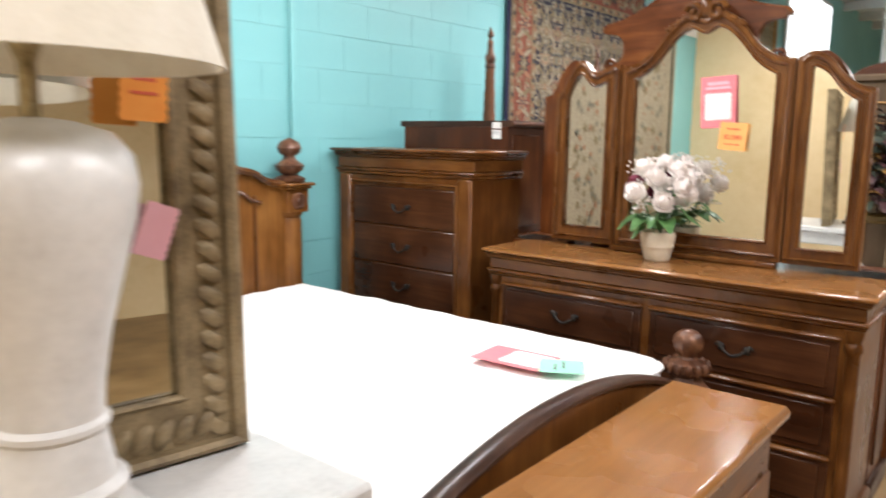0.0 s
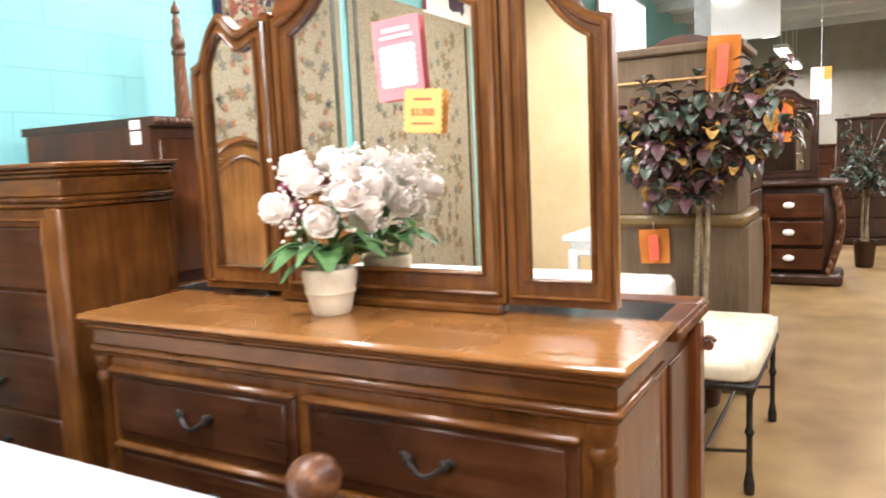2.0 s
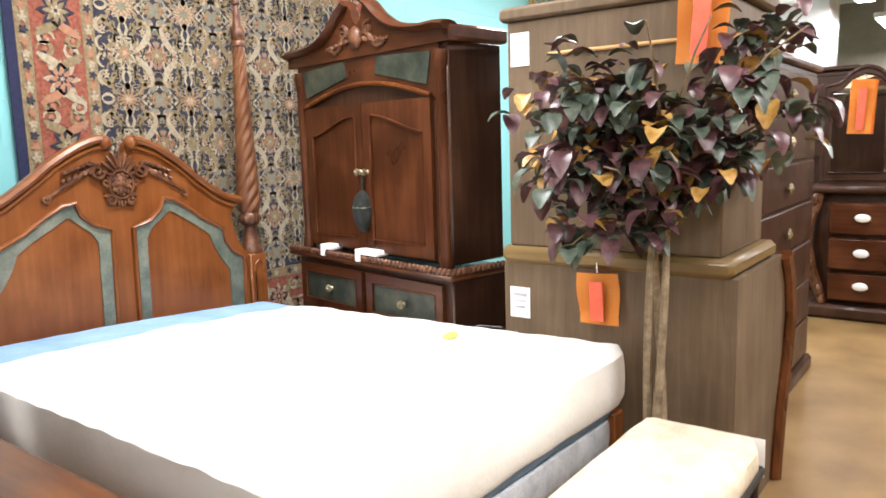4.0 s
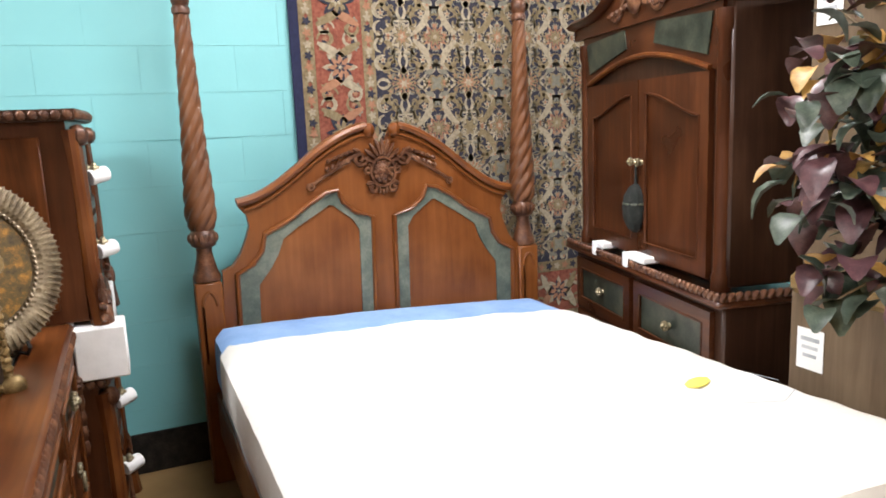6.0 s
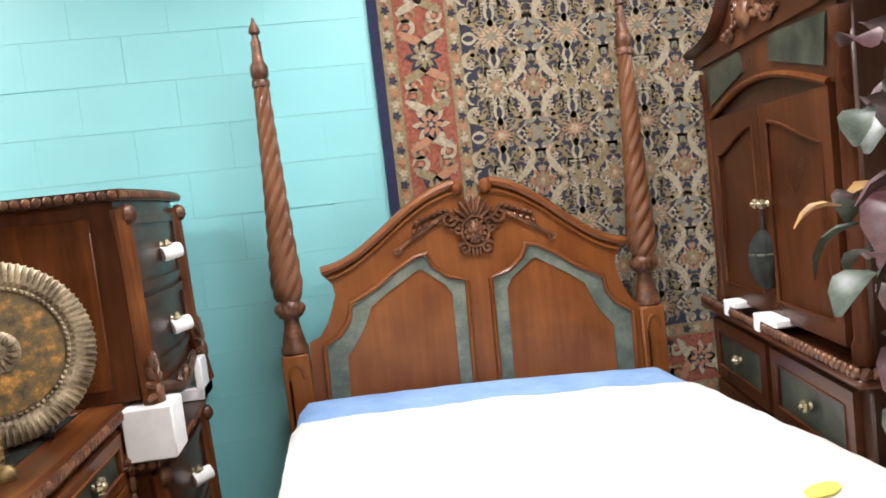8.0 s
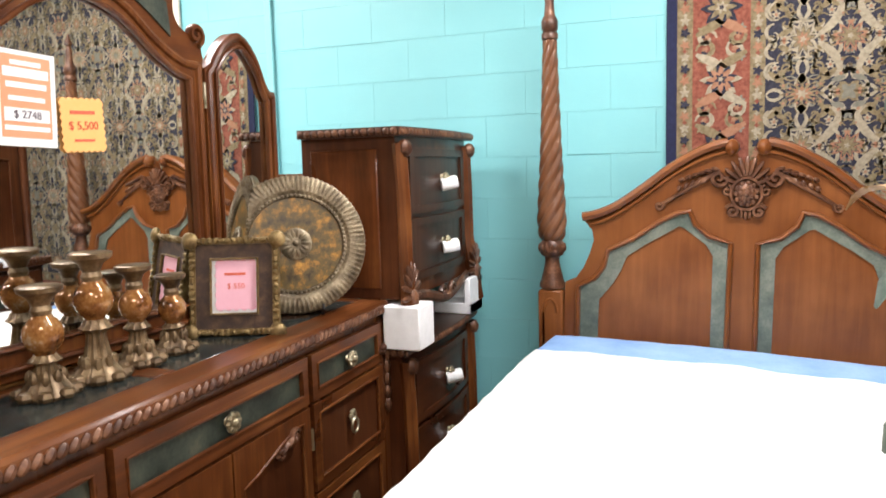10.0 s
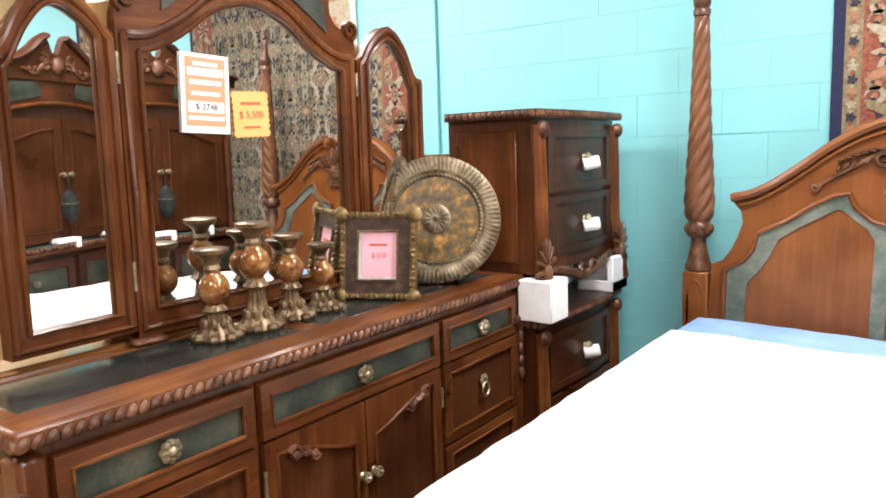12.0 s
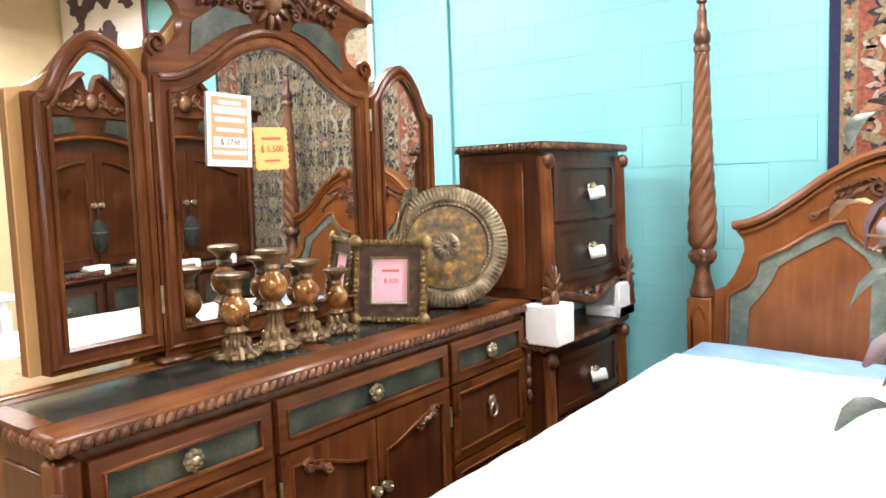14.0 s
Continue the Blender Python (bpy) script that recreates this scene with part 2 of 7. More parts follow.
FELT = mottled("dark_green_felt", [(0.005, 0.006, 0.005), (0.011, 0.013, 0.011), (0.026, 0.028, 0.024)], 25, 0.95, 0, 0.4)
TUBE = glow("fluorescent_diffuser", (1.0, 0.98, 0.94), 6.0)


def wall_paint():
    m, nt, b = nodes_of("turquoise_block_paint")
    mp = coords(nt, shift=False)
    n1 = add(nt, "ShaderNodeTexNoise", Scale=0.9, Detail=4.0)
    n2 = add(nt, "ShaderNodeTexNoise", Scale=60.0, Detail=5.0)
    nt.links.new(mp.outputs[0], n1.inputs["Vector"])
    nt.links.new(mp.outputs[0], n2.inputs["Vector"])
    r = ramp(nt, n1.outputs[0], [(0.3, (0.19, 0.485, 0.51)), (0.5, (0.212, 0.525, 0.55)), (0.7, (0.238, 0.565, 0.585))])
    nt.links.new(r.outputs[0], b.inputs["Base Color"])
    b.inputs["Roughness"].default_value = 0.42
    bump(nt, n2.outputs[0], b, 0.25, 0.002)
    return m


def floor_tiles():
    m, nt, b = nodes_of("tan_sealed_floor")
    mp = coords(nt, shift=False)
    n1 = add(nt, "ShaderNodeTexNoise", Scale=2.5, Detail=6.0)
    n2 = add(nt, "ShaderNodeTexNoise", Scale=30.0, Detail=4.0)
    nt.links.new(mp.outputs[0], n1.inputs["Vector"])
    nt.links.new(mp.outputs[0], n2.inputs["Vector"])
    r = ramp(nt, n1.outputs[0], [(0.3, (0.17, 0.1, 0.04)), (0.5, (0.26, 0.16, 0.065)), (0.72, (0.34, 0.22, 0.1))])
    nt.links.new(r.outputs[0], b.inputs["Base Color"])
    b.inputs["Roughness"].default_value = 0.4
    bump(nt, n2.outputs[0], b, 0.06, 0.002)
    return m


TURQUOISE = wall_paint()
FLOOR = floor_tiles()


# ---- mesh tools ----
def chamfer_box(bm, x0, y0, z0, x1, y1, z1, c=0.004):
    lo, hi = (x0, y0, z0), (x1, y1, z1)
    c = min(c, (x1 - x0) * 0.45, (y1 - y0) * 0.45, (z1 - z0) * 0.45)
    P = {}
    for i in range(8):
        s = (i & 1, i >> 1 & 1, i >> 2 & 1)
        for a in range(3):
            co = [hi[k] if s[k] else lo[k] for k in range(3)]
            for k in range(3):
                if k != a:
                    co[k] += -c if s[k] else c
            P[i, a] = bm.verts.new(co)
    for a in range(3):
        b, d = (a + 1) % 3, (a + 2) % 3
        for s in (0, 1):
            q = [(s << a) | (u << b) | (v << d) for u, v in ((0, 0), (1, 0), (1, 1), (0, 1))]
            q = q if s else q[::-1]
            bm.faces.new([P[i, a] for i in q])
        for u in (0, 1):
            for v in (0, 1):
                i = (u << b) | (v << d)
                j = i | (1 << a)
                q = [P[i, b], P[j, b], P[j, d], P[i, d]]
                bm.faces.new(q if u == v else q[::-1])
    for i in range(8):
        q = [P[i, 0], P[i, 1], P[i, 2]]
        bm.faces.new(q if bin(i).count("1") % 2 else q[::-1])


def lathe(bm, prof, n=20, at=(0, 0, 0), turns=0.0, flutes=0, depth=0.0, m=None):
    """A turned shape; with flutes a rope twist that makes that many turns over the profile's height."""
    z0, z1 = prof[0][1], prof[-1][1]
    rings = []
    for r, z in prof:
        ring = []
        for i in range(n):
            a = 2 * math.pi * i / n
            k = 1.0
            if flutes:
                k += depth * (abs(math.cos(flutes * 0.5 * (a - turns * 2 * math.pi * (z - z0) / (z1 - z0)))) - 0.6)
            co = Vector((r * k * math.cos(a), r * k * math.sin(a), z))
            co = (m @ co) if m else co
            ring.append(bm.verts.new(co + Vector(at)))
        rings.append(ring)
    for a, b in zip(rings, rings[1:]):
        for i in range(n):
            j = (i + 1) % n
            bm.faces.new((a[i], a[j], b[j], b[i]))
    bm.faces.new(rings[0][::-1])
    bm.faces.new(rings[-1])


def blob(bm, at, rad, turn=(0, 0, 0), u=8, v=5):
    m = Matrix.LocRotScale(at, Euler([radians(a) for a in turn]), rad)
    rings = []
    for i in range(1, v):
        t = math.pi * i / v
        rings.append([bm.verts.new(m @ Vector((math.sin(t) * math.cos(2 * math.pi * j / u), math.sin(t) * math.sin(2 * math.pi * j / u), -math.cos(t)))) for j in range(u)])
    a, b = bm.verts.new(m @ Vector((0, 0, -1))), bm.verts.new(m @ Vector((0, 0, 1)))
    for j in range(u):
        k = (j + 1) % u
        bm.faces.new((a, rings[0][k], rings[0][j]))
        bm.faces.new((b, rings[-1][j], rings[-1][k]))
        for p, q in zip(rings, rings[1:]):
            bm.faces.new((p[j], p[k], q[k], q[j]))


def sweep(bm, path, w, h, n=8, axis=(0, 1, 0), closed=False, taper=None):
    """A moulding along a path: w across in the path's plane, h along the axis."""
    path = [Vector(p) for p in path]
    ax = Vector(axis)
    rings = []
    for i, p in enumerate(path):
        a = path[i - 1] if (i or closed) else p
        b = path[(i + 1) % len(path)] if (i + 1 < len(path) or closed) else p
        t = (b - a).normalized()
        s = t.cross(ax)
        s = s.normalized() if s.length > 1e-5 else Vector((1, 0, 0))
        up = s.cross(t).normalized()
        k = taper(i / (len(path) - 1)) if taper else 1.0
        rings.append([bm.verts.new(p + s * (w * k * math.cos(2 * math.pi * j / n)) + up * (h * k * math.sin(2 * math.pi * j / n))) for j in range(n)])
    pairs = list(zip(rings, rings[1:])) + ([(rings[-1], rings[0])] if closed else [])
    for a, b in pairs:
        for j in range(n):
            k = (j + 1) % n
            bm.faces.new((a[j], a[k], b[k], b[j]))
    if not closed:
        bm.faces.new(rings[0][::-1])
        bm.faces.new(rings[-1])


def prism(bm, pts, y0, y1, chamfer=0.0):
    """A board of the outline pts (x, z) from y0 to y1."""
    c = Vector((sum(p[0] for p in pts) / len(pts), sum(p[1] for p in pts) / len(pts)))
    layers = [(y0, 0), (y1, 0)]
    if chamfer:
        s = 1 if y1 > y0 else -1
        layers = [(y0, chamfer), (y0 + s * chamfer, 0), (y1, 0)]
    rings = []
    for y, inset in layers:
        ring = []
        for i, p in enumerate(pts):
            q = Vector(p)
            if inset:
                a, b = Vector(pts[i - 1]), Vector(pts[(i + 1) % len(pts)])
                t = (b - a).normalized()
                nrm = Vector((-t.y, t.x))
                area = sum(pts[k - 1][0] * pts[k][1] - pts[k][0] * pts[k - 1][1] for k in range(len(pts)))
                q = q + nrm * inset * (1 if area > 0 else -1)
            ring.append(bm.verts.new((q.x, y, q.y)))
        rings.append(ring)
    for a, b in zip(rings, rings[1:]):
        for i in range(len(pts)):
            j = (i + 1) % len(pts)
            bm.faces.new((a[i], a[j], b[j], b[i]))
    bm.faces.new(rings[0])
    bm.faces.new(rings[-1][::-1])


def ring_board(bm, outer, inner, y0, y1):
    """A frame between two outlines of equally many points, from y0 to y1."""
    n = len(outer)
    v = [[bm.verts.new((p[0], y, p[1])) for p in o] for o, y in ((outer, y0), (inner, y0), (inner, y1), (outer, y1))]
    for a, b in zip(v, v[1:] + v[:1]):
        for i in range(n):
            j = (i + 1) % n
            bm.faces.new((a[i], a[j], b[j], b[i]))


def finish(bm, angle=38):
    bmesh.ops.recalc_face_normals(bm, faces=bm.faces)
    lim = radians(angle)
    for f in bm.faces:
        f.smooth = True
    for e in bm.edges:
        if len(e.link_faces) != 2 or e.calc_face_angle(0) > lim:
            e.smooth = False


def part(name, bm, material, parent, label="", m=None):
    """Links a bmesh as one mesh object under a thing or under a part."""
    finish(bm)
    me = bpy.data.meshes.new(name)
    bm.to_mesh(me)
    bm.free()
    me.materials.append(material)
    ob = new(name, me)
    ob.parent = parent
    if m:
        ob.matrix_basis = m
    return tagged(ob, label) if label else ob


def thing(name, m, label, category, group="", kind=""):
    ob = new(name)
    ob.empty_display_size = 0.1
    ob.matrix_basis = m
    return tagged(ob, label, category, group, kind)


def solid(name, bm, material, label, category, group="", kind="", m=None):
    ob = part(name, bm, material, None, "", m)
    return tagged(ob, label, category, group, kind)


def box_part(name, parent, material, dims, c=0.004, label=""):
    bm = bmesh.new()
    chamfer_box(bm, *dims, c)
    return part(name, bm, material, parent, label)


def spiral(cx, cz, r, turns, start, n=14, y=0.0, flip=1):
    return [(cx + flip * r * (1 - 0.85 * i / n) * math.cos(start + turns * 2 * math.pi * i / n), y, cz + r * (1 - 0.85 * i / n) * math.sin(start + turns * 2 * math.pi * i / n)) for i in range(n + 1)]


def arc_pts(fn, x0, x1, n):
    return [(x0 + (x1 - x0) * i / n, fn(x0 + (x1 - x0) * i / n)) for i in range(n + 1)]


def smooth_curve(keys, n=6):
    """Points along a smooth curve through (x, z) keys."""
    out = []
    k = [keys[0]] + list(keys) + [keys[-1]]
    for i in range(1, len(k) - 2):
        for j in range(n):
            t = j / n
            q = [0.5 * (2 * k[i][c] + (k[i + 1][c] - k[i - 1][c]) * t + (2 * k[i - 1][c] - 5 * k[i][c] + 4 * k[i + 1][c] - k[i + 2][c]) * t * t + (3 * k[i][c] - k[i - 1][c] - 3 * k[i + 1][c] + k[i + 2][c]) * t ** 3) for c in (0, 1)]
            out.append(tuple(q))
    return out + [tuple(keys[-1])]


# ---- the room ----
WALL_Y = 0.17
XW, XE, YS = -6.3, 16.0, -9.0
solid("floor", (lambda b: (chamfer_box(b, XW, YS, -0.2, XE, WALL_Y, 0.0, 0.0), b)[1])(bmesh.new()), FLOOR, "tan sealed store floor with a soft shine", "floor", kind="structure")
bm = bmesh.new()
chamfer_box(bm, XW - 0.2, YS - 0.2, CEIL, XE + 0.2, WALL_Y + 0.3, CEIL + 0.15, 0.0)
for i in range(16):
    x = XW + 0.7 + i * 1.4
    chamfer_box(bm, x, YS, CEIL - 0.16, x + 0.09, WALL_Y, CEIL, 0.0)
solid("ceiling", bm, CEILPAINT, "grey roof deck with exposed joists", "ceiling", kind="structure")
wall_north = solid("wall_north", (lambda b: (chamfer_box(b, XW - 0.2, WALL_Y, 0, XE + 0.2, WALL_Y + 0.2, CEIL, 0.0), b)[1])(bmesh.new()), TURQUOISE, "turquoise painted concrete block wall", "wall", kind="structure")
solid("wall_west", (lambda b: (chamfer_box(b, XW - 0.2, YS, 0, XW, WALL_Y, CEIL, 0.0), b)[1])(bmesh.new()), PLASTER, "tan painted wall", "wall", kind="structure")
solid("wall_south", (lambda b: (chamfer_box(b, XW - 0.2, YS - 0.2, 0, XE + 0.2, YS, CEIL, 0.0), b)[1])(bmesh.new()), PLASTER, "plain cream back wall", "wall", kind="structure")
solid("wall_east", (lambda b: (chamfer_box(b, XE, YS, 0, XE + 0.2, WALL_Y, CEIL, 0.0), b)[1])(bmesh.new()), TAUPE, "plain taupe far wall", "wall", kind="structure")


solid("baseboard", (lambda b: (chamfer_box(b, XW, WALL_Y - 0.016, 0, XE, WALL_Y - 0.005, 0.19, 0.002), b)[1])(bmesh.new()), IRON, "black vinyl baseboard along the block wall", "baseboard", kind="structure")


def strip_light(x, y, power=1.0, first=[None]):
    """A hung fluorescent strip with its lamp."""
    if first[0] is None:
        t = thing("ceiling_light", pose(x, y, CEIL), "white fluorescent strip light hung from the joists", "lamp", "ceiling strip lights")
        box_part("housing", t, STEEL, (-0.65, -0.12, LAMP_Z - CEIL + 0.03, 0.65, 0.12, LAMP_Z - CEIL + 0.1), 0.01)
        box_part("diffuser", t, TUBE, (-0.62, -0.1, LAMP_Z - CEIL, 0.62, 0.1, LAMP_Z - CEIL + 0.028), 0.008)
        for sx in (-0.5, 0.5):
            bm = bmesh.new()
            lathe(bm, [(0.006, LAMP_Z - CEIL + 0.1), (0.006, 0.0)], 6, (sx, 0, 0))
            part("hanger", bm, STEEL, t)
        first[0] = t
    else:
        copy_thing(first[0], pose(x, y, CEIL))
    d = bpy.data.lights.new("strip_lamp", "AREA")
    d.shape, d.size, d.size_y, d.energy, d.color = "RECTANGLE", 1.3, 0.3, LAMP_W * power, (1.0, 0.968, 0.985)
    o = new("strip_lamp", d)
    o.matrix_basis = pose(x, y, LAMP_Z - 0.01)


for x in (-4.9, -2.2, 0.7, 3.6):
    for y in (-1.2, -4.0):
        strip_light(x, y)
for x in (6.2, 9.0, 12.0, 14.5):
    strip_light(x, -1.9, 0.9)
    strip_light(x, -5.0, 0.9)


# ---- the carved poster bed ----
def bell_post(t, x, y, top=True):
    """One twisted bedpost with its turned neck and square foot."""
    p = box_part("post", t, BEDWOOD, (x - 0.055, y - 0.055, 0.0, x + 0.055, y + 0.055, 0.9), 0.008)
    bm = bmesh.new()
    lathe(bm, [(0.05, 0.9), (0.058, 0.905), (0.058, 0.925), (0.05, 0.94), (0.046, 0.96), (0.036, 1.0), (0.032, 1.03), (0.034, 1.045), (0.05, 1.055), (0.058, 1.075), (0.058, 1.1), (0.048, 1.115), (0.04, 1.125)], 20, (x, y, 0))
    part("turned_neck", bm, CARVE, p, "dark antiqued turned collar")
    bm = bmesh.new()
    for i in range(14):
        a = 2 * math.pi * i / 14
        blob(bm, (x + 0.053 * math.cos(a), y + 0.053 * math.sin(a), 1.087), (0.0115, 0.0115, 0.021), u=6, v=4)
    part("gadrooned_ring", bm, CARVE, p)
    bm = bmesh.new()
    width = smooth_curve([(0.044, 1.12), (0.057, 1.15), (0.061, 1.21), (0.054, 1.36), (0.046, 1.52), (0.038, 1.74), (0.031, 1.95), (0.028, 2.0)], 14)
    lathe(bm, width, 60, (x, y, 0), TWIST, 6, 0.22)
    part("twisted_shaft", bm, POSTWOOD, p, "bronzed rope-twist shaft")
    bm = bmesh.new()
    lathe(bm, [(0.03, 1.995), (0.036, 2.0), (0.037, 2.02), (0.03, 2.03), (0.036, 2.045), (0.037, 2.075), (0.03, 2.09), (0.024, 2.1), (0.021, 2.13), (0.02, 2.155), (0.022, 2.175), (0.014, 2.19), (0.013, 2.205), (0.024, 2.215), (0.02, 2.235), (0.009, 2.255), (0.004, 2.275)], 16, (x, y, 0))
    part("finial", bm, CARVE, p)
    bm = bmesh.new()
    for s in (-1, 1):
        sweep(bm, [(x + s * 0.03 * math.cos(a), y - 0.056, 0.8 + 0.06 * math.sin(a)) for a in [math.pi * i / 8 for i in range(5)]], 0.008, 0.006, 6)
        sweep(bm, [(x - 0.03, y - 0.056, 0.8), (x - 0.03, y - 0.056, 0.55)], 0.006, 0.005, 6)
    part("carved_bracket", bm, BEDWOOD, p)


CX2 = 0.645
TWIST = 1.9
HB_KEYS = [(0.075, 1.535), (0.12, 1.525), (0.2, 1.492), (0.3, 1.43), (0.4, 1.352), (0.5, 1.282), (0.58, 1.243), (0.655, 1.225)]
HB_SIDE = [(0.645, 1.19), (0.615, 1.155), (0.607, 1.11), (0.625, 1.05), (0.65, 0.99), (0.685, 0.94), (0.73, 0.92)]


def poster_bed():
    t = thing("poster_bed", pose(CX2, 0, 0), "reddish-brown carved poster bed with twisted posts and stone inlay", "bed")
    for s in (-1, 1):
        bell_post(t, s * 0.775, -0.06)
    top = smooth_curve(HB_KEYS, 4)
    half = top + HB_SIDE
    notch = [(0.045, 1.50), (0.03, 1.46), (0.0, 1.445)]
    right = [(0.745, 0.35)] + half[::-1] + notch
    outline = right + [(-x, z) for x, z in right[::-1][1:]]
    bm = bmesh.new()
    prism(bm, outline, -0.09, -0.045)
    hb = part("headboard", bm, BEDWOOD, t)
    bm = bmesh.new()
    for s in (-1, 1):
        sweep(bm, [(s * x, -0.095, z - 0.012) for x, z in top], 0.02, 0.03, 8)
        sweep(bm, [(s * x, -0.095, z - 0.048) for x, z in top[:-2]], 0.009, 0.012, 6)
        blob(bm, (s * 0.06, -0.1, 1.505), (0.03, 0.035, 0.034))
    part("pediment_moulding", bm, BEDWOOD_X, hb)
    lo = 0.6
    keys = [(-0.672, lo), (-0.671, 0.905), (-0.6, 0.945), (-0.56, 1.0), (-0.545, 1.07), (-0.435, 1.125), (-0.345, 1.19), (-0.265, 1.235), (-0.213, 1.243), (-0.192, 1.19), (-0.135, 1.14), (-0.052, 1.115), (-0.055, lo)]
    inner = [(-0.585, lo), (-0.58, 0.85), (-0.525, 0.92), (-0.49, 0.98), (-0.465, 1.045), (-0.395, 1.095), (-0.32, 1.14), (-0.255, 1.18), (-0.235, 1.175), (-0.19, 1.14), (-0.145, 1.105), (-0.118, 1.06), (-0.118, lo)]
    for s in (-1, 1):
        bm = bmesh.new()
        ring_board(bm, [(s * x * -1, z) for x, z in keys], [(s * x * -1, z) for x, z in inner], -0.097, -0.085)
        part("stone_band", bm, BAND, hb, "grey-green stone inlay band")
        bm = bmesh.new()
        sweep(bm, [(-s * x, -0.096, z) for x, z in keys], 0.011, 0.016, 8)
        part("panel_moulding", bm, BEDWOOD, hb)
    bm = bmesh.new()
    cz = 1.318
    sweep(bm, [(0.058 * math.cos(a), -0.102, cz + 0.064 * math.sin(a)) for a in [2 * math.pi * i / 24 for i in range(24)]], 0.009, 0.015, 6, closed=True)
    blob(bm, (0, -0.098, cz), (0.048, 0.026, 0.054), u=14, v=8)
    for ring, count, size in ((0.04, 11, 0.011), (0.022, 7, 0.01), (0.0, 1, 0.011)):
        for i in range(count):
            a = 2 * math.pi * (i + 0.5 * (count % 2)) / count
            blob(bm, (ring * math.cos(a), -0.113 - 0.4 * (0.04 - ring) * 0.6, cz + 1.1 * ring * math.sin(a)), (size, 0.009, size), u=6, v=4)
    for i in range(9):
        a = math.pi * (0.13 + 0.74 * i / 8)
        blob(bm, (0.066 * math.cos(a), -0.102, cz + 0.012 + 0.098 * math.sin(a)), (0.011, 0.016, 0.044), (0, 90 - math.degrees(a), 0), 6, 5)
    for s in (-1, 1):
        sweep(bm, spiral(s * 0.105, cz + 0.062, 0.036, 1.35, 2.9, 18, -0.1, s), 0.01, 0.016, 6)
        sweep(bm, spiral(s * 0.072, cz + 0.012, 0.024, 1.2, 1.8, 14, -0.102, s), 0.008, 0.013, 6)
        sweep(bm, spiral(s * 0.05, cz - 0.072, 0.028, 1.3, 0.5, 14, -0.1, s), 0.01, 0.014, 6)
        sweep(bm, [(s * (0.1 + 0.225 * k), -0.098, cz + 0.088 - 0.015 * math.sin(3.2 * k) - 0.135 * k ** 1.5) for k in [i / 18 for i in range(19)]], 0.015, 0.017, 6, taper=lambda k: 1 - 0.55 * k)
        sweep(bm, spiral(s * 0.335, cz - 0.052, 0.02, 1.2, 2.2, 12, -0.097, s), 0.007, 0.01, 6)
        for k in range(6):
            u = 0.12 + 0.026 * k
            zz = cz + 0.09 - 0.5 * (u - 0.1) ** 1.25
            blob(bm, (s * u, -0.103, zz + 0.012), (0.021 - 0.0015 * k, 0.014, 0.0095), (0, s * (-20 + 12 * k), 0), 7, 5)
            blob(bm, (s * (u + 0.008), -0.102, zz - 0.022), (0.02 - 0.0015 * k, 0.013, 0.009), (0, s * 62, 0), 7, 5)
    for i in range(5):
        blob(bm, ((i - 2) * 0.016, -0.1, cz - 0.075 - 0.006 * (2 - abs(i - 2))), (0.009, 0.012, 0.02), u=6, v=4)
    part("shell_carving", bm, CARVE, hb, "dark carved shell with leaf scrolls")
    box_part("side_rail", t, BEDWOOD, (-0.785, -2.15, 0.22, -0.755, -0.09, 0.42), 0.006)
    box_part("side_rail", t, BEDWOOD, (0.755, -2.15, 0.22, 0.785, -0.09, 0.42), 0.006)
    for s in (-1, 1):
        box_part("foot_leg", t, BEDWOOD, (s * 0.77 - 0.04, -2.2, 0, s * 0.77 + 0.04, -2.12, 0.42), 0.006)
    for ob in t.children:
        if ob.name.startswith("headboard"):
            ob.rotation_euler = (0, radians(1.2), 0)
    return t


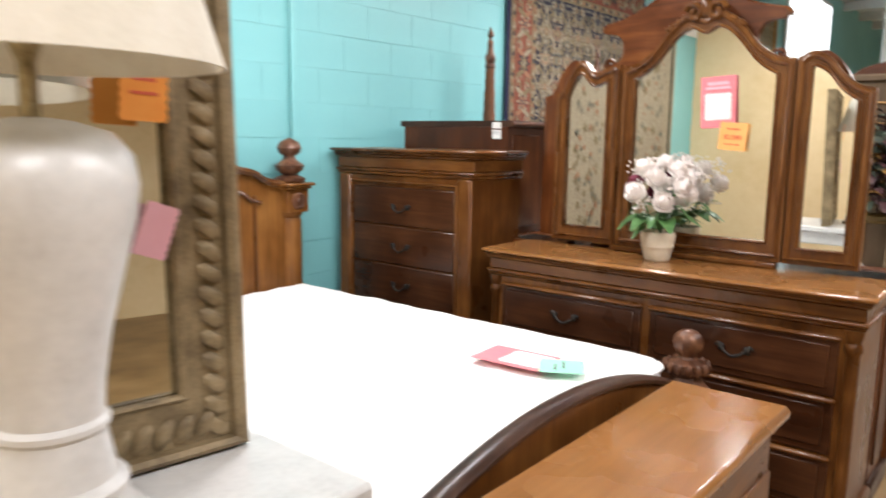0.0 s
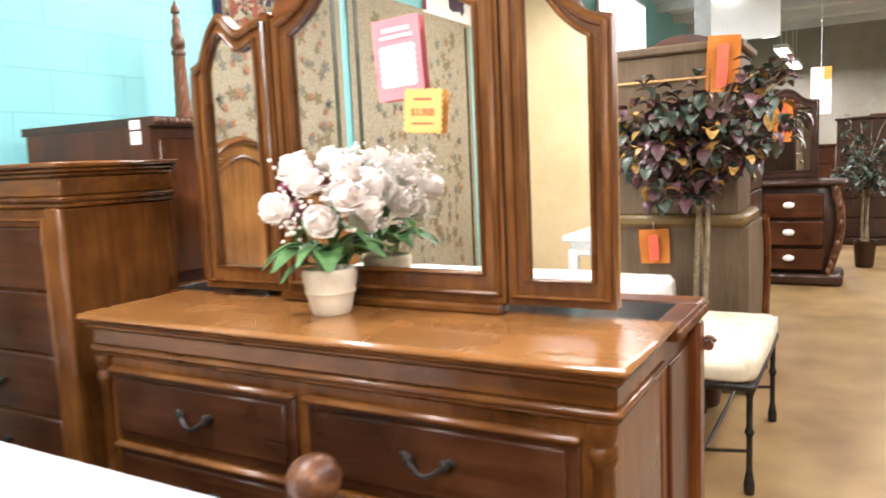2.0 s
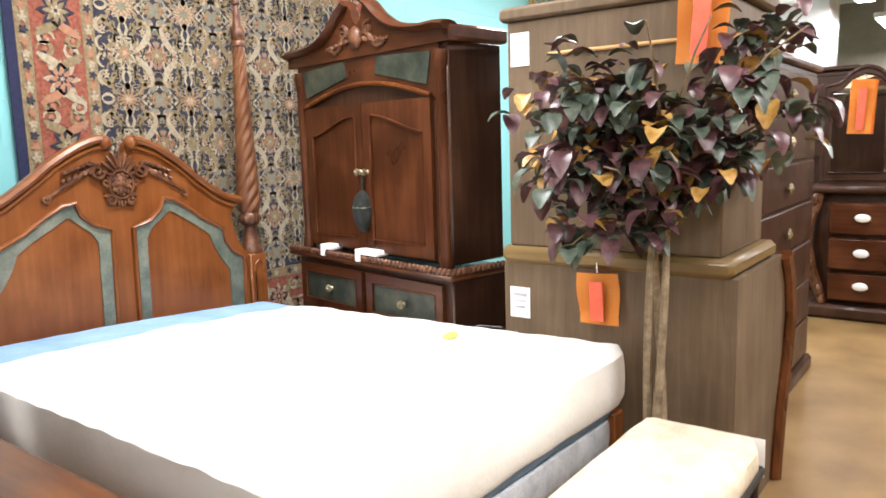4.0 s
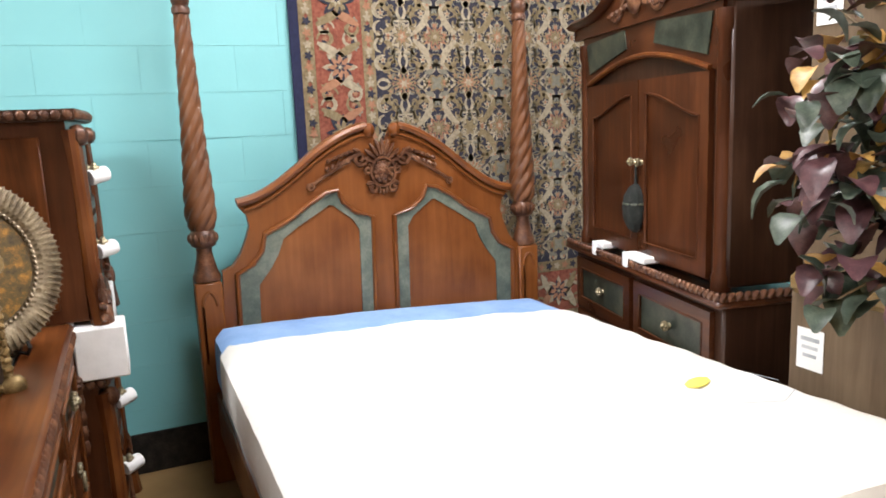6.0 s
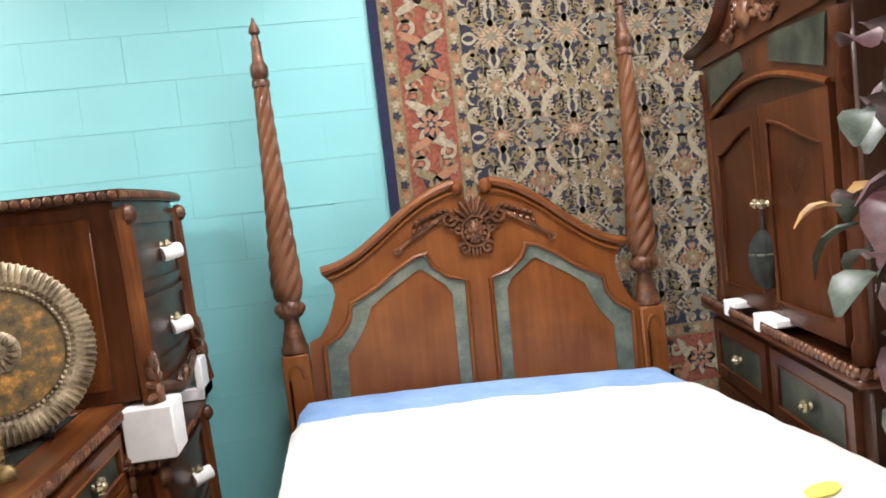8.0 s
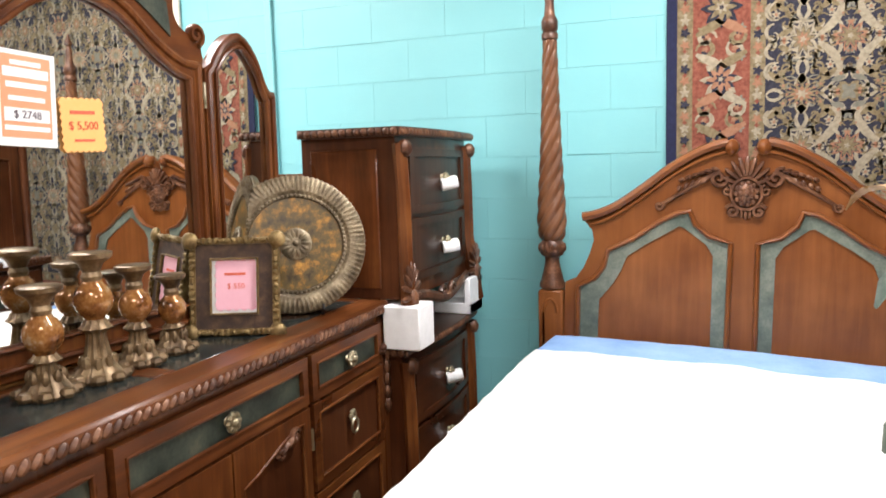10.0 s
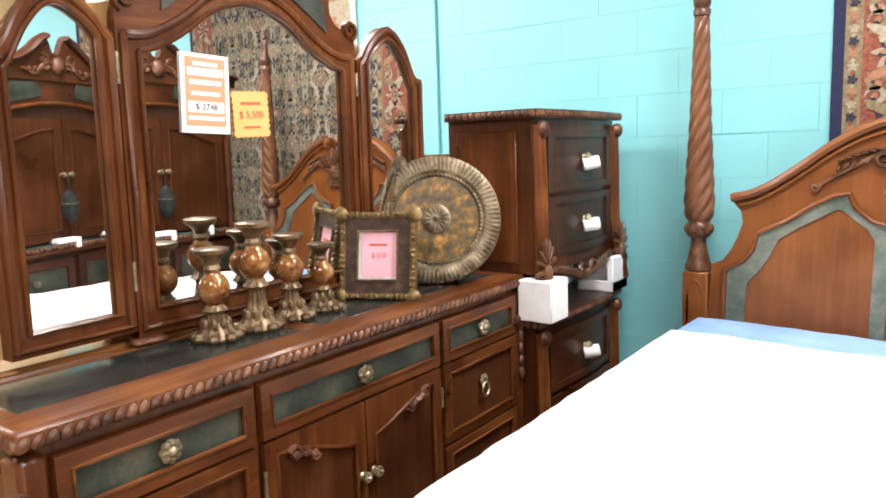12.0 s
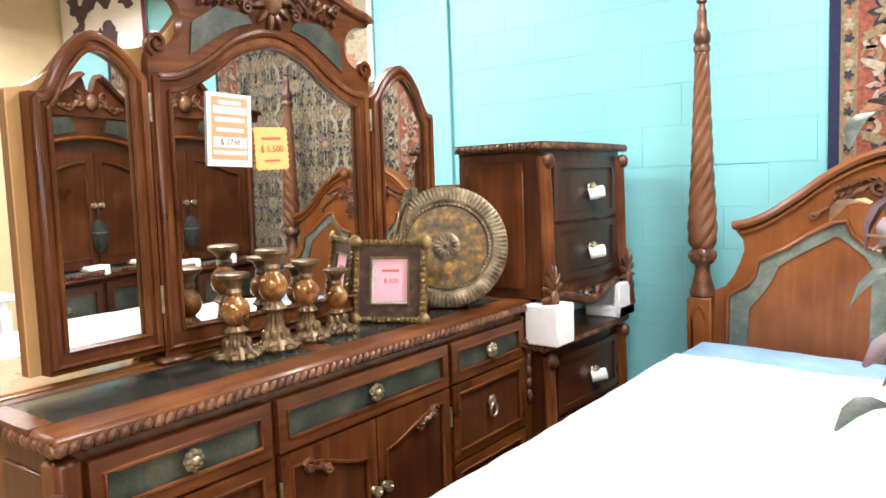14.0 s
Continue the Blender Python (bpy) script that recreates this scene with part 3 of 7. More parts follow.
def soft_slab(bm, x0, x1, y0, y1, z0, z1, r=0.06, rip=0.004, nx=40, ny=52, seed=0, sag=0.0):
    """A mattress: rounded edges, a slightly quilted top."""
    def point(u, v):
        return x0 + (x1 - x0) * u, y0 + (y1 - y0) * v
    grid = []
    for i in range(nx + 1):
        row = []
        for j in range(ny + 1):
            x, y = point(i / nx, j / ny)
            d = min(x - x0, x1 - x, y - y0, y1 - y)
            z = z1 - (r * 0.55 * (1 - min(1, d / r)) ** 2)
            z += rip * noise.noise((x * 7 + seed, y * 7, seed)) * 2 + rip * 0.6 * math.cos(x * 42) * math.cos(y * 42)
            cr = 0.09
            px, py = x, y
            cx = min(max(x, x0 + cr), x1 - cr)
            cy = min(max(y, y0 + cr), y1 - cr)
            e = Vector((x - cx, y - cy))
            if e.length > cr:
                e = e.normalized() * cr
                px, py = cx + e.x, cy + e.y
            row.append(bm.verts.new((px, py, z)))
        grid.append(row)
    for i in range(nx):
        for j in range(ny):
            bm.faces.new((grid[i][j], grid[i + 1][j], grid[i + 1][j + 1], grid[i][j + 1]))
    rim = [grid[i][0] for i in range(nx + 1)] + [grid[nx][j] for j in range(1, ny + 1)] + [grid[i][ny] for i in range(nx - 1, -1, -1)] + [grid[0][j] for j in range(ny - 1, 0, -1)]
    mid = Vector(((x0 + x1) / 2, (y0 + y1) / 2, 0))
    prev = rim
    for k, (f, z) in enumerate(((0.006, 0.8), (0.008, 0.5), (0.006, 0.2), (-0.012, 0.0))):
        ring = []
        for v in rim:
            o = Vector((v.co.x, v.co.y, 0)) - mid
            o.normalize()
            ring.append(bm.verts.new((v.co.x + o.x * f, v.co.y + o.y * f, z0 + (z1 - r * 0.55 - z0) * z + 0.006 * noise.noise((v.co.x * 6, v.co.y * 6, k)))))
        for i in range(len(rim)):
            j = (i + 1) % len(rim)
            bm.faces.new((prev[i], prev[j], ring[j], ring[i]))
        prev = ring
    bm.faces.new(prev)
    for v in bm.verts:
        v.co.z -= sag * (0.45 + 0.55 * (v.co.y - y0) / (y1 - y0)) * max(0.0, (v.co.x - x0) / (x1 - x0)) ** 1.8


poster_bed()
t = thing("mattress", pose(0, 0, 0), "pale blue mattress under a white quilted cover, on the poster bed", "mattress")
bm = bmesh.new()
soft_slab(bm, -0.135, 1.425, -2.2, -0.13, 0.45, 0.715, 0.06, 0.002, seed=3, sag=0.075)
part("mattress_body", bm, BLUE, t, "pale blue ticking")
bm = bmesh.new()
soft_slab(bm, -0.15, 1.44, -2.235, -0.43, 0.5, 0.728, 0.07, 0.004, seed=5, sag=0.073)
part("quilted_cover", bm, LINEN_WARM, t, "white quilted cover")
bm = bmesh.new()
blob(bm, (1.15, -1.6, 0.701), (0.062, 0.032, 0.0045), (0, 0, 20))
part("label_patch", bm, YELLOW, t, "small yellow embroidered patch")
bm = bmesh.new()
for pts in ([(1.05, -1.72), (1.1, -1.66), (1.22, -1.74), (1.3, -1.7)], [(1.25, -1.62), (1.35, -1.6), (1.38, -1.7)], [(1.12, -1.8), (1.25, -1.84), (1.36, -1.78)]):
    sweep(bm, [(x, y, 0.738 - 0.044 * ((x + 0.15) / 1.59) ** 1.8) for x, y in pts], 0.0012, 0.001, 5, (0, 0, 1))
part("stitched_mark", bm, TICKING, t, "grey stitched line drawing")
bm = bmesh.new()
soft_slab(bm, -0.13, 1.42, -2.19, -0.13, 0.3, 0.45, 0.04, 0.001, 16, 20, seed=8, sag=0.06)
solid("box_spring", bm, TICKING, "grey ticking box spring under the mattress", "box spring")


# ---- the first bed ----
def spool_finial(bm, x, y, z, h=1.0, s=1.0):
    lathe(bm, [(r * s, z + k * h) for r, k in ((0.05, 0), (0.058, 0.008), (0.058, 0.02), (0.028, 0.035), (0.05, 0.055), (0.055, 0.075), (0.026, 0.1), (0.022, 0.115), (0.04, 0.13), (0.046, 0.15), (0.036, 0.175), (0.012, 0.19), (0.003, 0.195))], 20, (x, y, 0))


def panel_bed():
    cx = -2.64
    t = thing("panel_bed", pose(cx, 0, 0), "honey-brown wooden panel bed with spool finials and arched boards", "bed")
    keys = [(0.75, 1.255), (0.68, 1.262), (0.61, 1.28), (0.56, 1.31), (0.52, 1.325), (0.46, 1.335), (0.36, 1.39), (0.26, 1.47), (0.15, 1.545), (0.0, 1.58)]
    top = smooth_curve(keys, 4)
    right = [(0.75, 0.35)] + top
    bm = bmesh.new()
    prism(bm, right + [(-x, z) for x, z in right[::-1][1:]], 0.0, 0.05)
    hb = part("headboard", bm, GOLDEN_LIT, t)
    bm = bmesh.new()
    full = top + [(-x, z) for x, z in top[::-1][1:]]
    sweep(bm, [(x, 0.01, z) for x, z in full], 0.022, 0.045, 8)
    sweep(bm, [(x * 0.86, -0.004, z - 0.1) for x, z in full[4:-4]], 0.012, 0.014, 8)
    part("top_moulding", bm, HONEY_X, hb)
    for s in (-1, 1):
        bm = bmesh.new()
        sweep(bm, [(s * 0.55, -0.004, 1.2), (s * 0.55, -0.004, 0.5)], 0.01, 0.012, 8)
        part("panel_bead", bm, HONEY, hb)
        bm = bmesh.new()
        prof = [(0.06, 0.0), (0.06, 0.2), (0.052, 0.22), (0.064, 0.26), (0.06, 1.05), (0.052, 1.07), (0.068, 1.09), (0.066, 1.105)]
        lathe(bm, prof, 22, (s * 0.8, 0.02, 0))
        chamfer_box(bm, s * 0.8 - 0.072, 0.02 - 0.072, 1.1, s * 0.8 + 0.072, 0.092, 1.225, 0.006)
        chamfer_box(bm, s * 0.8 - 0.086, 0.02 - 0.086, 1.225, s * 0.8 + 0.086, 0.106, 1.243, 0.006)
        chamfer_box(bm, s * 0.8 - 0.1, 0.02 - 0.1, 1.243, s * 0.8 + 0.1, 0.12, 1.26, 0.005)
        p = part("head_post", bm, GOLDEN_LIT, t)
        bm = bmesh.new()
        lathe(bm, [(0.045, 0.0), (0.045, 0.006), (0.036, 0.01), (0.03, 0.006), (0.016, 0.008), (0.012, 0.014)], 24, (s * 0.8, -0.052, 1.163), 0.0, 10, 0.12, m=Euler((radians(90), 0, 0)).to_matrix())
        part("rosette", bm, CARVE, p, "dark carved rosette")
        bm = bmesh.new()
        spool_finial(bm, s * 0.8, 0.02, 1.26, 1.24, 1.45)
        part("finial", bm, CARVE, p, "dark turned spool finial")
        bm = bmesh.new()
        lathe(bm, [(0.06, 0.0), (0.062, 0.26), (0.062, 0.48), (0.075, 0.5), (0.085, 0.53), (0.085, 0.56), (0.07, 0.57)], 20, (s * 0.87, -2.2, 0))
        p = part("foot_post", bm, HONEY, t)
        bm = bmesh.new()
        lathe(bm, [(0.07, 0.57), (0.085, 0.58), (0.09, 0.6), (0.06, 0.63), (0.05, 0.65), (0.075, 0.67), (0.07, 0.7), (0.035, 0.715), (0.03, 0.725)] + [(0.05 * math.sin(math.pi * q / 12) + 0.004, 0.775 - 0.05 * math.cos(math.pi * q / 12)) for q in range(3, 13)], 48, (s * 0.87, -2.2, 0), 0.0, 14, 0.07)
        for k in range(14):
            a = 2 * math.pi * k / 14
            blob(bm, (s * 0.87 + 0.076 * math.cos(a), -2.2 + 0.076 * math.sin(a), 0.685), (0.014, 0.014, 0.026), u=6, v=4)
        part("finial", bm, CARVE, p, "dark bronzed finial with beaded collar")
        box_part("side_rail", t, HONEY, (s * 0.84 - 0.02, -2.17, 0.2, s * 0.84 + 0.02, 0.0, 0.42), 0.006)
    arch = arc_pts(lambda x: 0.6 + 0.185 * abs(math.cos(x / 0.82 * math.pi / 2)) ** 0.8, -0.8, 0.8, 24)
    bm = bmesh.new()
    prism(bm, [(-0.82, 0.2)] + arch + [(0.82, 0.2)], -2.21, -2.175)
    fb = part("footboard", bm, HONEY, t)
    bm = bmesh.new()
    sweep(bm, [(x, -2.19, z + 0.004) for x, z in arch], 0.018, 0.036, 10)
    part("footboard_cap", bm, DARKWOOD, fb)
    return t


panel_bed()
t = thing("mattress", pose(0, 0, 0), "bare white quilted mattress on the panel bed", "mattress")
bm = bmesh.new()
soft_slab(bm, -3.46, -1.8, -2.14, -0.05, 0.44, 0.72, 0.07, 0.004, seed=12)
part("mattress_body", bm, LINEN, t)
for z in (0.47, 0.685):
    bm = bmesh.new()
    loop = []
    for cx, cy, a0 in ((-1.89, -0.14, 0), (-3.37, -0.14, 90), (-3.37, -2.05, 180), (-1.89, -2.05, 270)):
        loop += [(cx + 0.098 * math.cos(radians(a0 + 18 * i)), cy + 0.098 * math.sin(radians(a0 + 18 * i)), z) for i in range(6)]
    sweep(bm, loop, 0.007, 0.007, 6, (0, 0, 1), closed=True)
    part("piping", bm, LINEN, t, "white edge piping")
bm = bmesh.new()
soft_slab(bm, -3.45, -1.81, -2.13, -0.05, 0.26, 0.44, 0.04, 0.001, 16, 20, seed=15)
solid("box_spring", bm, TICKING, "grey ticking box spring on the panel bed", "box spring")

# low wooden chest at the first bed's foot
t = thing("blanket_chest", pose(-2.64, -2.465, 0), "low brown wooden blanket chest at the bed's foot", "chest")
box_part("body", t, HONEY_X, (-0.55, -0.13, 0.06, 0.55, 0.19, 0.67), 0.008)
box_part("lid", t, HONEY_TOP_LIT, (-0.6, -0.17, 0.672, 0.6, 0.215, 0.715), 0.014)
for sx in (-0.5, 0.5):
    for sy in (-0.08, 0.1):
        box_part("foot", t, DARKWOOD, (sx - 0.04, sy - 0.04, 0, sx + 0.04, sy + 0.04, 0.06), 0.008)
for sx in (-0.3, 0.3):
    box_part("front_panel", t, HONEY, (sx - 0.24, -0.14, 0.14, sx + 0.24, -0.128, 0.52), 0.005)


# ---- handles ----
def bail_handle(parent, x, y, z, w=0.09, mat=None):
    """A drooping metal drawer pull."""
    bm = bmesh.new()
    sweep(bm, [(x - w * 0.5 + w * k, y - 0.012 - 0.012 * math.sin(k * math.pi), z - 0.028 * math.sin(k * math.pi)) for k in [i / 10 for i in range(11)]], 0.006, 0.006, 6)
    for s in (-1, 1):
        blob(bm, (x + s * w * 0.5, y - 0.008, z), (0.015, 0.012, 0.017))
        blob(bm, (x + s * (w * 0.5 + 0.015), y - 0.006, z + 0.01), (0.014, 0.007, 0.008), (0, s * 30, 0), 6, 4)
    return part("handle", bm, mat or IRON, parent, "dark bronze bail handle")


def rosette_knob(parent, x, y, z, r=0.024):
    bm = bmesh.new()
    for i in range(8):
        a = 2 * math.pi * i / 8
        blob(bm, (x + r * 0.62 * math.cos(a), y - 0.02, z + r * 0.62 * math.sin(a)), (r * 0.38, 0.011, r * 0.38), u=6, v=4)
    blob(bm, (x, y - 0.027, z), (r * 0.45, 0.012, r * 0.45))
    lathe(bm, [(0.014, 0), (0.008, 0.008), (0.008, 0.022)], 10, (x, y, z), m=Euler((radians(90), 0, 0)).to_matrix())
    return part("knob", bm, BRASS, parent, "antique brass flower knob")


def ring_pull(parent, x, y, z):
    bm = bmesh.new()
    for i in range(6):
        a = 2 * math.pi * i / 6
        blob(bm, (x + 0.014 * math.cos(a), y - 0.012, z + 0.028 + 0.014 * math.sin(a)), (0.01, 0.009, 0.01), u=6, v=4)
    sweep(bm, [(x + 0.022 * math.cos(a), y - 0.02, z - 0.006 + 0.026 * math.sin(a)) for a in [2 * math.pi * i / 14 for i in range(14)]], 0.005, 0.005, 6, closed=True)
    return part("ring_pull", bm, BRASS, parent, "antique brass ring pull")


def sunk_panel(name, parent, frame_mat, panel_mat, x0, x1, z0, z1, y, rail=0.035, arch=0.0, depth=0.012, label="", lean=0):
    """A drawer or door front: a raised frame round a sunk panel. Its face lies at y."""
    n = 14
    def loop(a, b, c, d, h):
        top = [(b + (a - b) * i / n, d + h * (math.sin(math.pi * i / n) ** 2 if not lean else math.sin(math.pi / 2 * (i / n if lean < 0 else 1 - i / n)) ** 1.6)) for i in range(n + 1)]
        return [(a, c), (b, c)] + top
    outer, inner = loop(x0, x1, z0, z1, 0), loop(x0 + rail, x1 - rail, z0 + rail, z1 - rail - arch, arch)
    bm = bmesh.new()
    ring_board(bm, outer, inner, y, y + 0.022)
    ob = part(name, bm, frame_mat, parent, label)
    bm = bmesh.new()
    prism(bm, inner, y + depth, y + 0.02)
    part("panel", bm, panel_mat, ob, "green slate panel" if panel_mat in (SLATE, SLATE_DARK) else "")
    bm = bmesh.new()
    sweep(bm, [(x, y + 0.001, z) for x, z in inner], 0.006, 0.006, 6, closed=True)
    part("bead", bm, frame_mat, ob)
    return ob


def rope_edge(bm, a, b, r=0.0145, step=0.028):
    """A gadrooned edge: slanted beads in a row from a to b."""
    a, b = Vector(a), Vector(b)
    n = max(2, round((b - a).length / step))
    d = (b - a).normalized()
    yaw = math.degrees(math.atan2(d.y, d.x))
    for i in range(n):
        blob(bm, a + (b - a) * ((i + 0.5) / n), (step * 0.48, r * 0.8, r * 1.25), (0, 38, yaw), 7, 5)


def scroll_carving(bm, x, y, z, s=1.0, flip=1):
    """A small carved leaf with a curl at each end."""
    sweep(bm, spiral(x + flip * 0.03 * s, z + 0.012 * s, 0.02 * s, 1.3, 0.4, y=y, flip=flip), 0.006 * s, 0.01 * s, 6)
    sweep(bm, spiral(x - flip * 0.034 * s, z - 0.01 * s, 0.015 * s, 1.2, 3.4, y=y, flip=flip), 0.005 * s, 0.009 * s, 6)
    for k in range(5):
        u = (k - 2) * 0.013 * s
        blob(bm, (x + flip * u, y, z + 0.3 * u + 0.004 * s * (k % 2)), (0.016 * s, 0.011 * s, 0.0085 * s), (0, -flip * (15 + 30 * (k % 2)), 0), 7, 5)


# ---- the slate-topped dresser and its mirror ----
def slate_dresser():
    W, D, H = 0.98, 0.405, 0.96
    t = thing("dresser", pose(-0.8055, -1.768, 0, 0, 0, 90), "dark cherry dresser with slate drawer inlays and rope-carved edge", "dresser")
    f = -D / 2 + 0.03
    box_part("body", t, CHERRY, (-W + 0.04, f, 0.1, W - 0.04, D / 2, H - 0.045), 0.006)
    box_part("plinth", t, DARKWOOD, (-W + 0.02, f - 0.02, 0.0, W - 0.02, D / 2, 0.1), 0.012)
    y0, y1 = -D / 2, D / 2
    zt = H
    cols = [(-W + 0.06, -0.4), (-0.4, 0.4), (0.4, W - 0.06)]
    stone = [(-0.92, -0.13), (-0.06, 0.92)]
    xs = [-W, stone[0][0], stone[0][1], stone[1][0], stone[1][1], W]
    ys = [y0, y0 + 0.12, y1 - 0.04, y1]
    top = box_part("top_front_rail", t, CHERRY_X, (-W, ys[0], zt - 0.045, W, ys[1], zt, ), 0.01)
    box_part("top_back_rail", t, CHERRY_X, (-W, ys[2], zt - 0.045, W, ys[3], zt), 0.004)
    for a, b in ((-W, xs[1]), (xs[2], xs[3]), (xs[4], W)):
        box_part("top_cross_rail", t, CHERRY, (a, ys[1], zt - 0.045, b, ys[2], zt - 0.0005), 0.002)
    for a, b in stone:
        box_part("slate_inlay", top, SLATE_DARK, (a + 0.001, ys[1] + 0.001, zt - 0.04, b - 0.001, ys[2] - 0.001, zt - 0.003), 0.001, "polished black slate inlay")
    bm = bmesh.new()
    rope_edge(bm, (-W, y0, zt - 0.028), (W, y0, zt - 0.028))
    rope_edge(bm, (-W, y0, zt - 0.028), (-W, y1, zt - 0.028))
    rope_edge(bm, (W, y0, zt - 0.028), (W, y1, zt - 0.028))
    part("rope_edge", bm, CARVE, top, "dark gadrooned edge moulding")
    fy = f - 0.024
    for k, (a, b) in enumerate(cols):
        ob = sunk_panel("drawer", t, CHERRY_X, SLATE, a + 0.012, b - 0.012, 0.735, 0.885, fy, 0.034)
        rosette_knob(ob, (a + b) / 2, fy + 0.01, 0.812, 0.03)
    for k in (0, 2):
        a, b = cols[k]
        for z0, z1 in ((0.44, 0.725), (0.14, 0.43)):
            ob = sunk_panel("drawer", t, CHERRY_X, MAHOGANY, a + 0.012, b - 0.012, z0, z1, fy, 0.036)
            ring_pull(ob, (a + b) / 2, fy + 0.01, (z0 + z1) / 2)
    for s in (-1, 1):
        a, b = (-0.388, -0.004) if s < 0 else (0.004, 0.388)
        ob = sunk_panel("door", t, CHERRY, MAHOGANY, a, b, 0.14, 0.725, fy, 0.04, 0.075, lean=s)
        bm = bmesh.new()
        scroll_carving(bm, (a + b) / 2 - s * -0.06, fy - 0.004, 0.655, 1.15, s)
        part("scroll_carving", bm, CARVE, ob)
        rosette_knob(ob, s * -0.03 + (b if s < 0 else a), fy, 0.5, 0.018)
        bm = bmesh.new()
        for z in (0.24, 0.62):
            lathe(bm, [(0.005, z - 0.035), (0.005, z + 0.035)], 8, (s * 0.392, fy - 0.002, 0))
        part("hinge", bm, BRASS, ob)
    for s in (-1, 1):
        bm = bmesh.new()
        chamfer_box(bm, s * (W - 0.035) - 0.03, f - 0.02, 0.1, s * (W - 0.035) + 0.03, f + 0.06, 0.9, 0.012)
        p = part("corner_post", bm, CHERRY, t)
        bm = bmesh.new()
        scroll_carving(bm, s * (W - 0.035), f - 0.03, 0.8, 1.25, s)
        for i in range(5):
            blob(bm, (s * (W - 0.035), f - 0.025, 0.76 - 0.05 * i), (0.016, 0.016, 0.032), u=6, v=4)
        part("acanthus_carving", bm, CARVE, p)
    bm = bmesh.new()
    for x0, x1 in ((-W + 0.1, W - 0.1),):
        chamfer_box(bm, -W + 0.03, f + 0.1, 0.16, -W + 0.042, D / 2 - 0.06, 0.84, 0.004)
    part("side_panel", bm, MAHOGANY, t)


def mirror_panel(name, t, m, w, z0, keys, frame_mat, rail=0.05, label="", back=None):
    """A framed mirror leaf from x = 0 to w; keys give its top edge as (share of w, z)."""
    top = smooth_curve([(w * a, z) for a, z in keys], 5)
    outer = [(0, z0), (w, z0)] + top[::-1]
    cx = w / 2
    inner = []
    for x, z in outer:
        nx = min(max(x, rail), w - rail)
        inner.append((nx, z0 + rail * 1.25 if z <= z0 + 1e-6 else z - rail * 1.05))
    bm = bmesh.new()
    ring_board(bm, outer, inner, -0.018, 0.018)
    ob = part(name, bm, frame_mat, t, label, m)
    bm = bmesh.new()
    sweep(bm, [(x, -0.018, z) for x, z in inner], 0.008, 0.012, 8, closed=True)
    mid = [((a[0] * 2 + b[0]) / 3, (a[1] * 2 + b[1]) / 3) for a, b in zip(outer, inner)]
    sweep(bm, [(x, -0.017, z) for x, z in mid], 0.013, 0.013, 8, closed=True)
    part("frame_moulding", bm, frame_mat, ob)
    bm = bmesh.new()
    prism(bm, [(x + (cx - x) * 0.0, z) for x, z in inner], -0.006, 0.004, 0.0)
    part("mirror_glass", bm, MIRROR, ob, "bevelled silver mirror glass")
    bm = bmesh.new()
    prism(bm, outer, 0.0185, 0.026)
    part("back_board", bm, back or RAWPLY, ob, "" if back else "unfinished tan back board")
    return ob


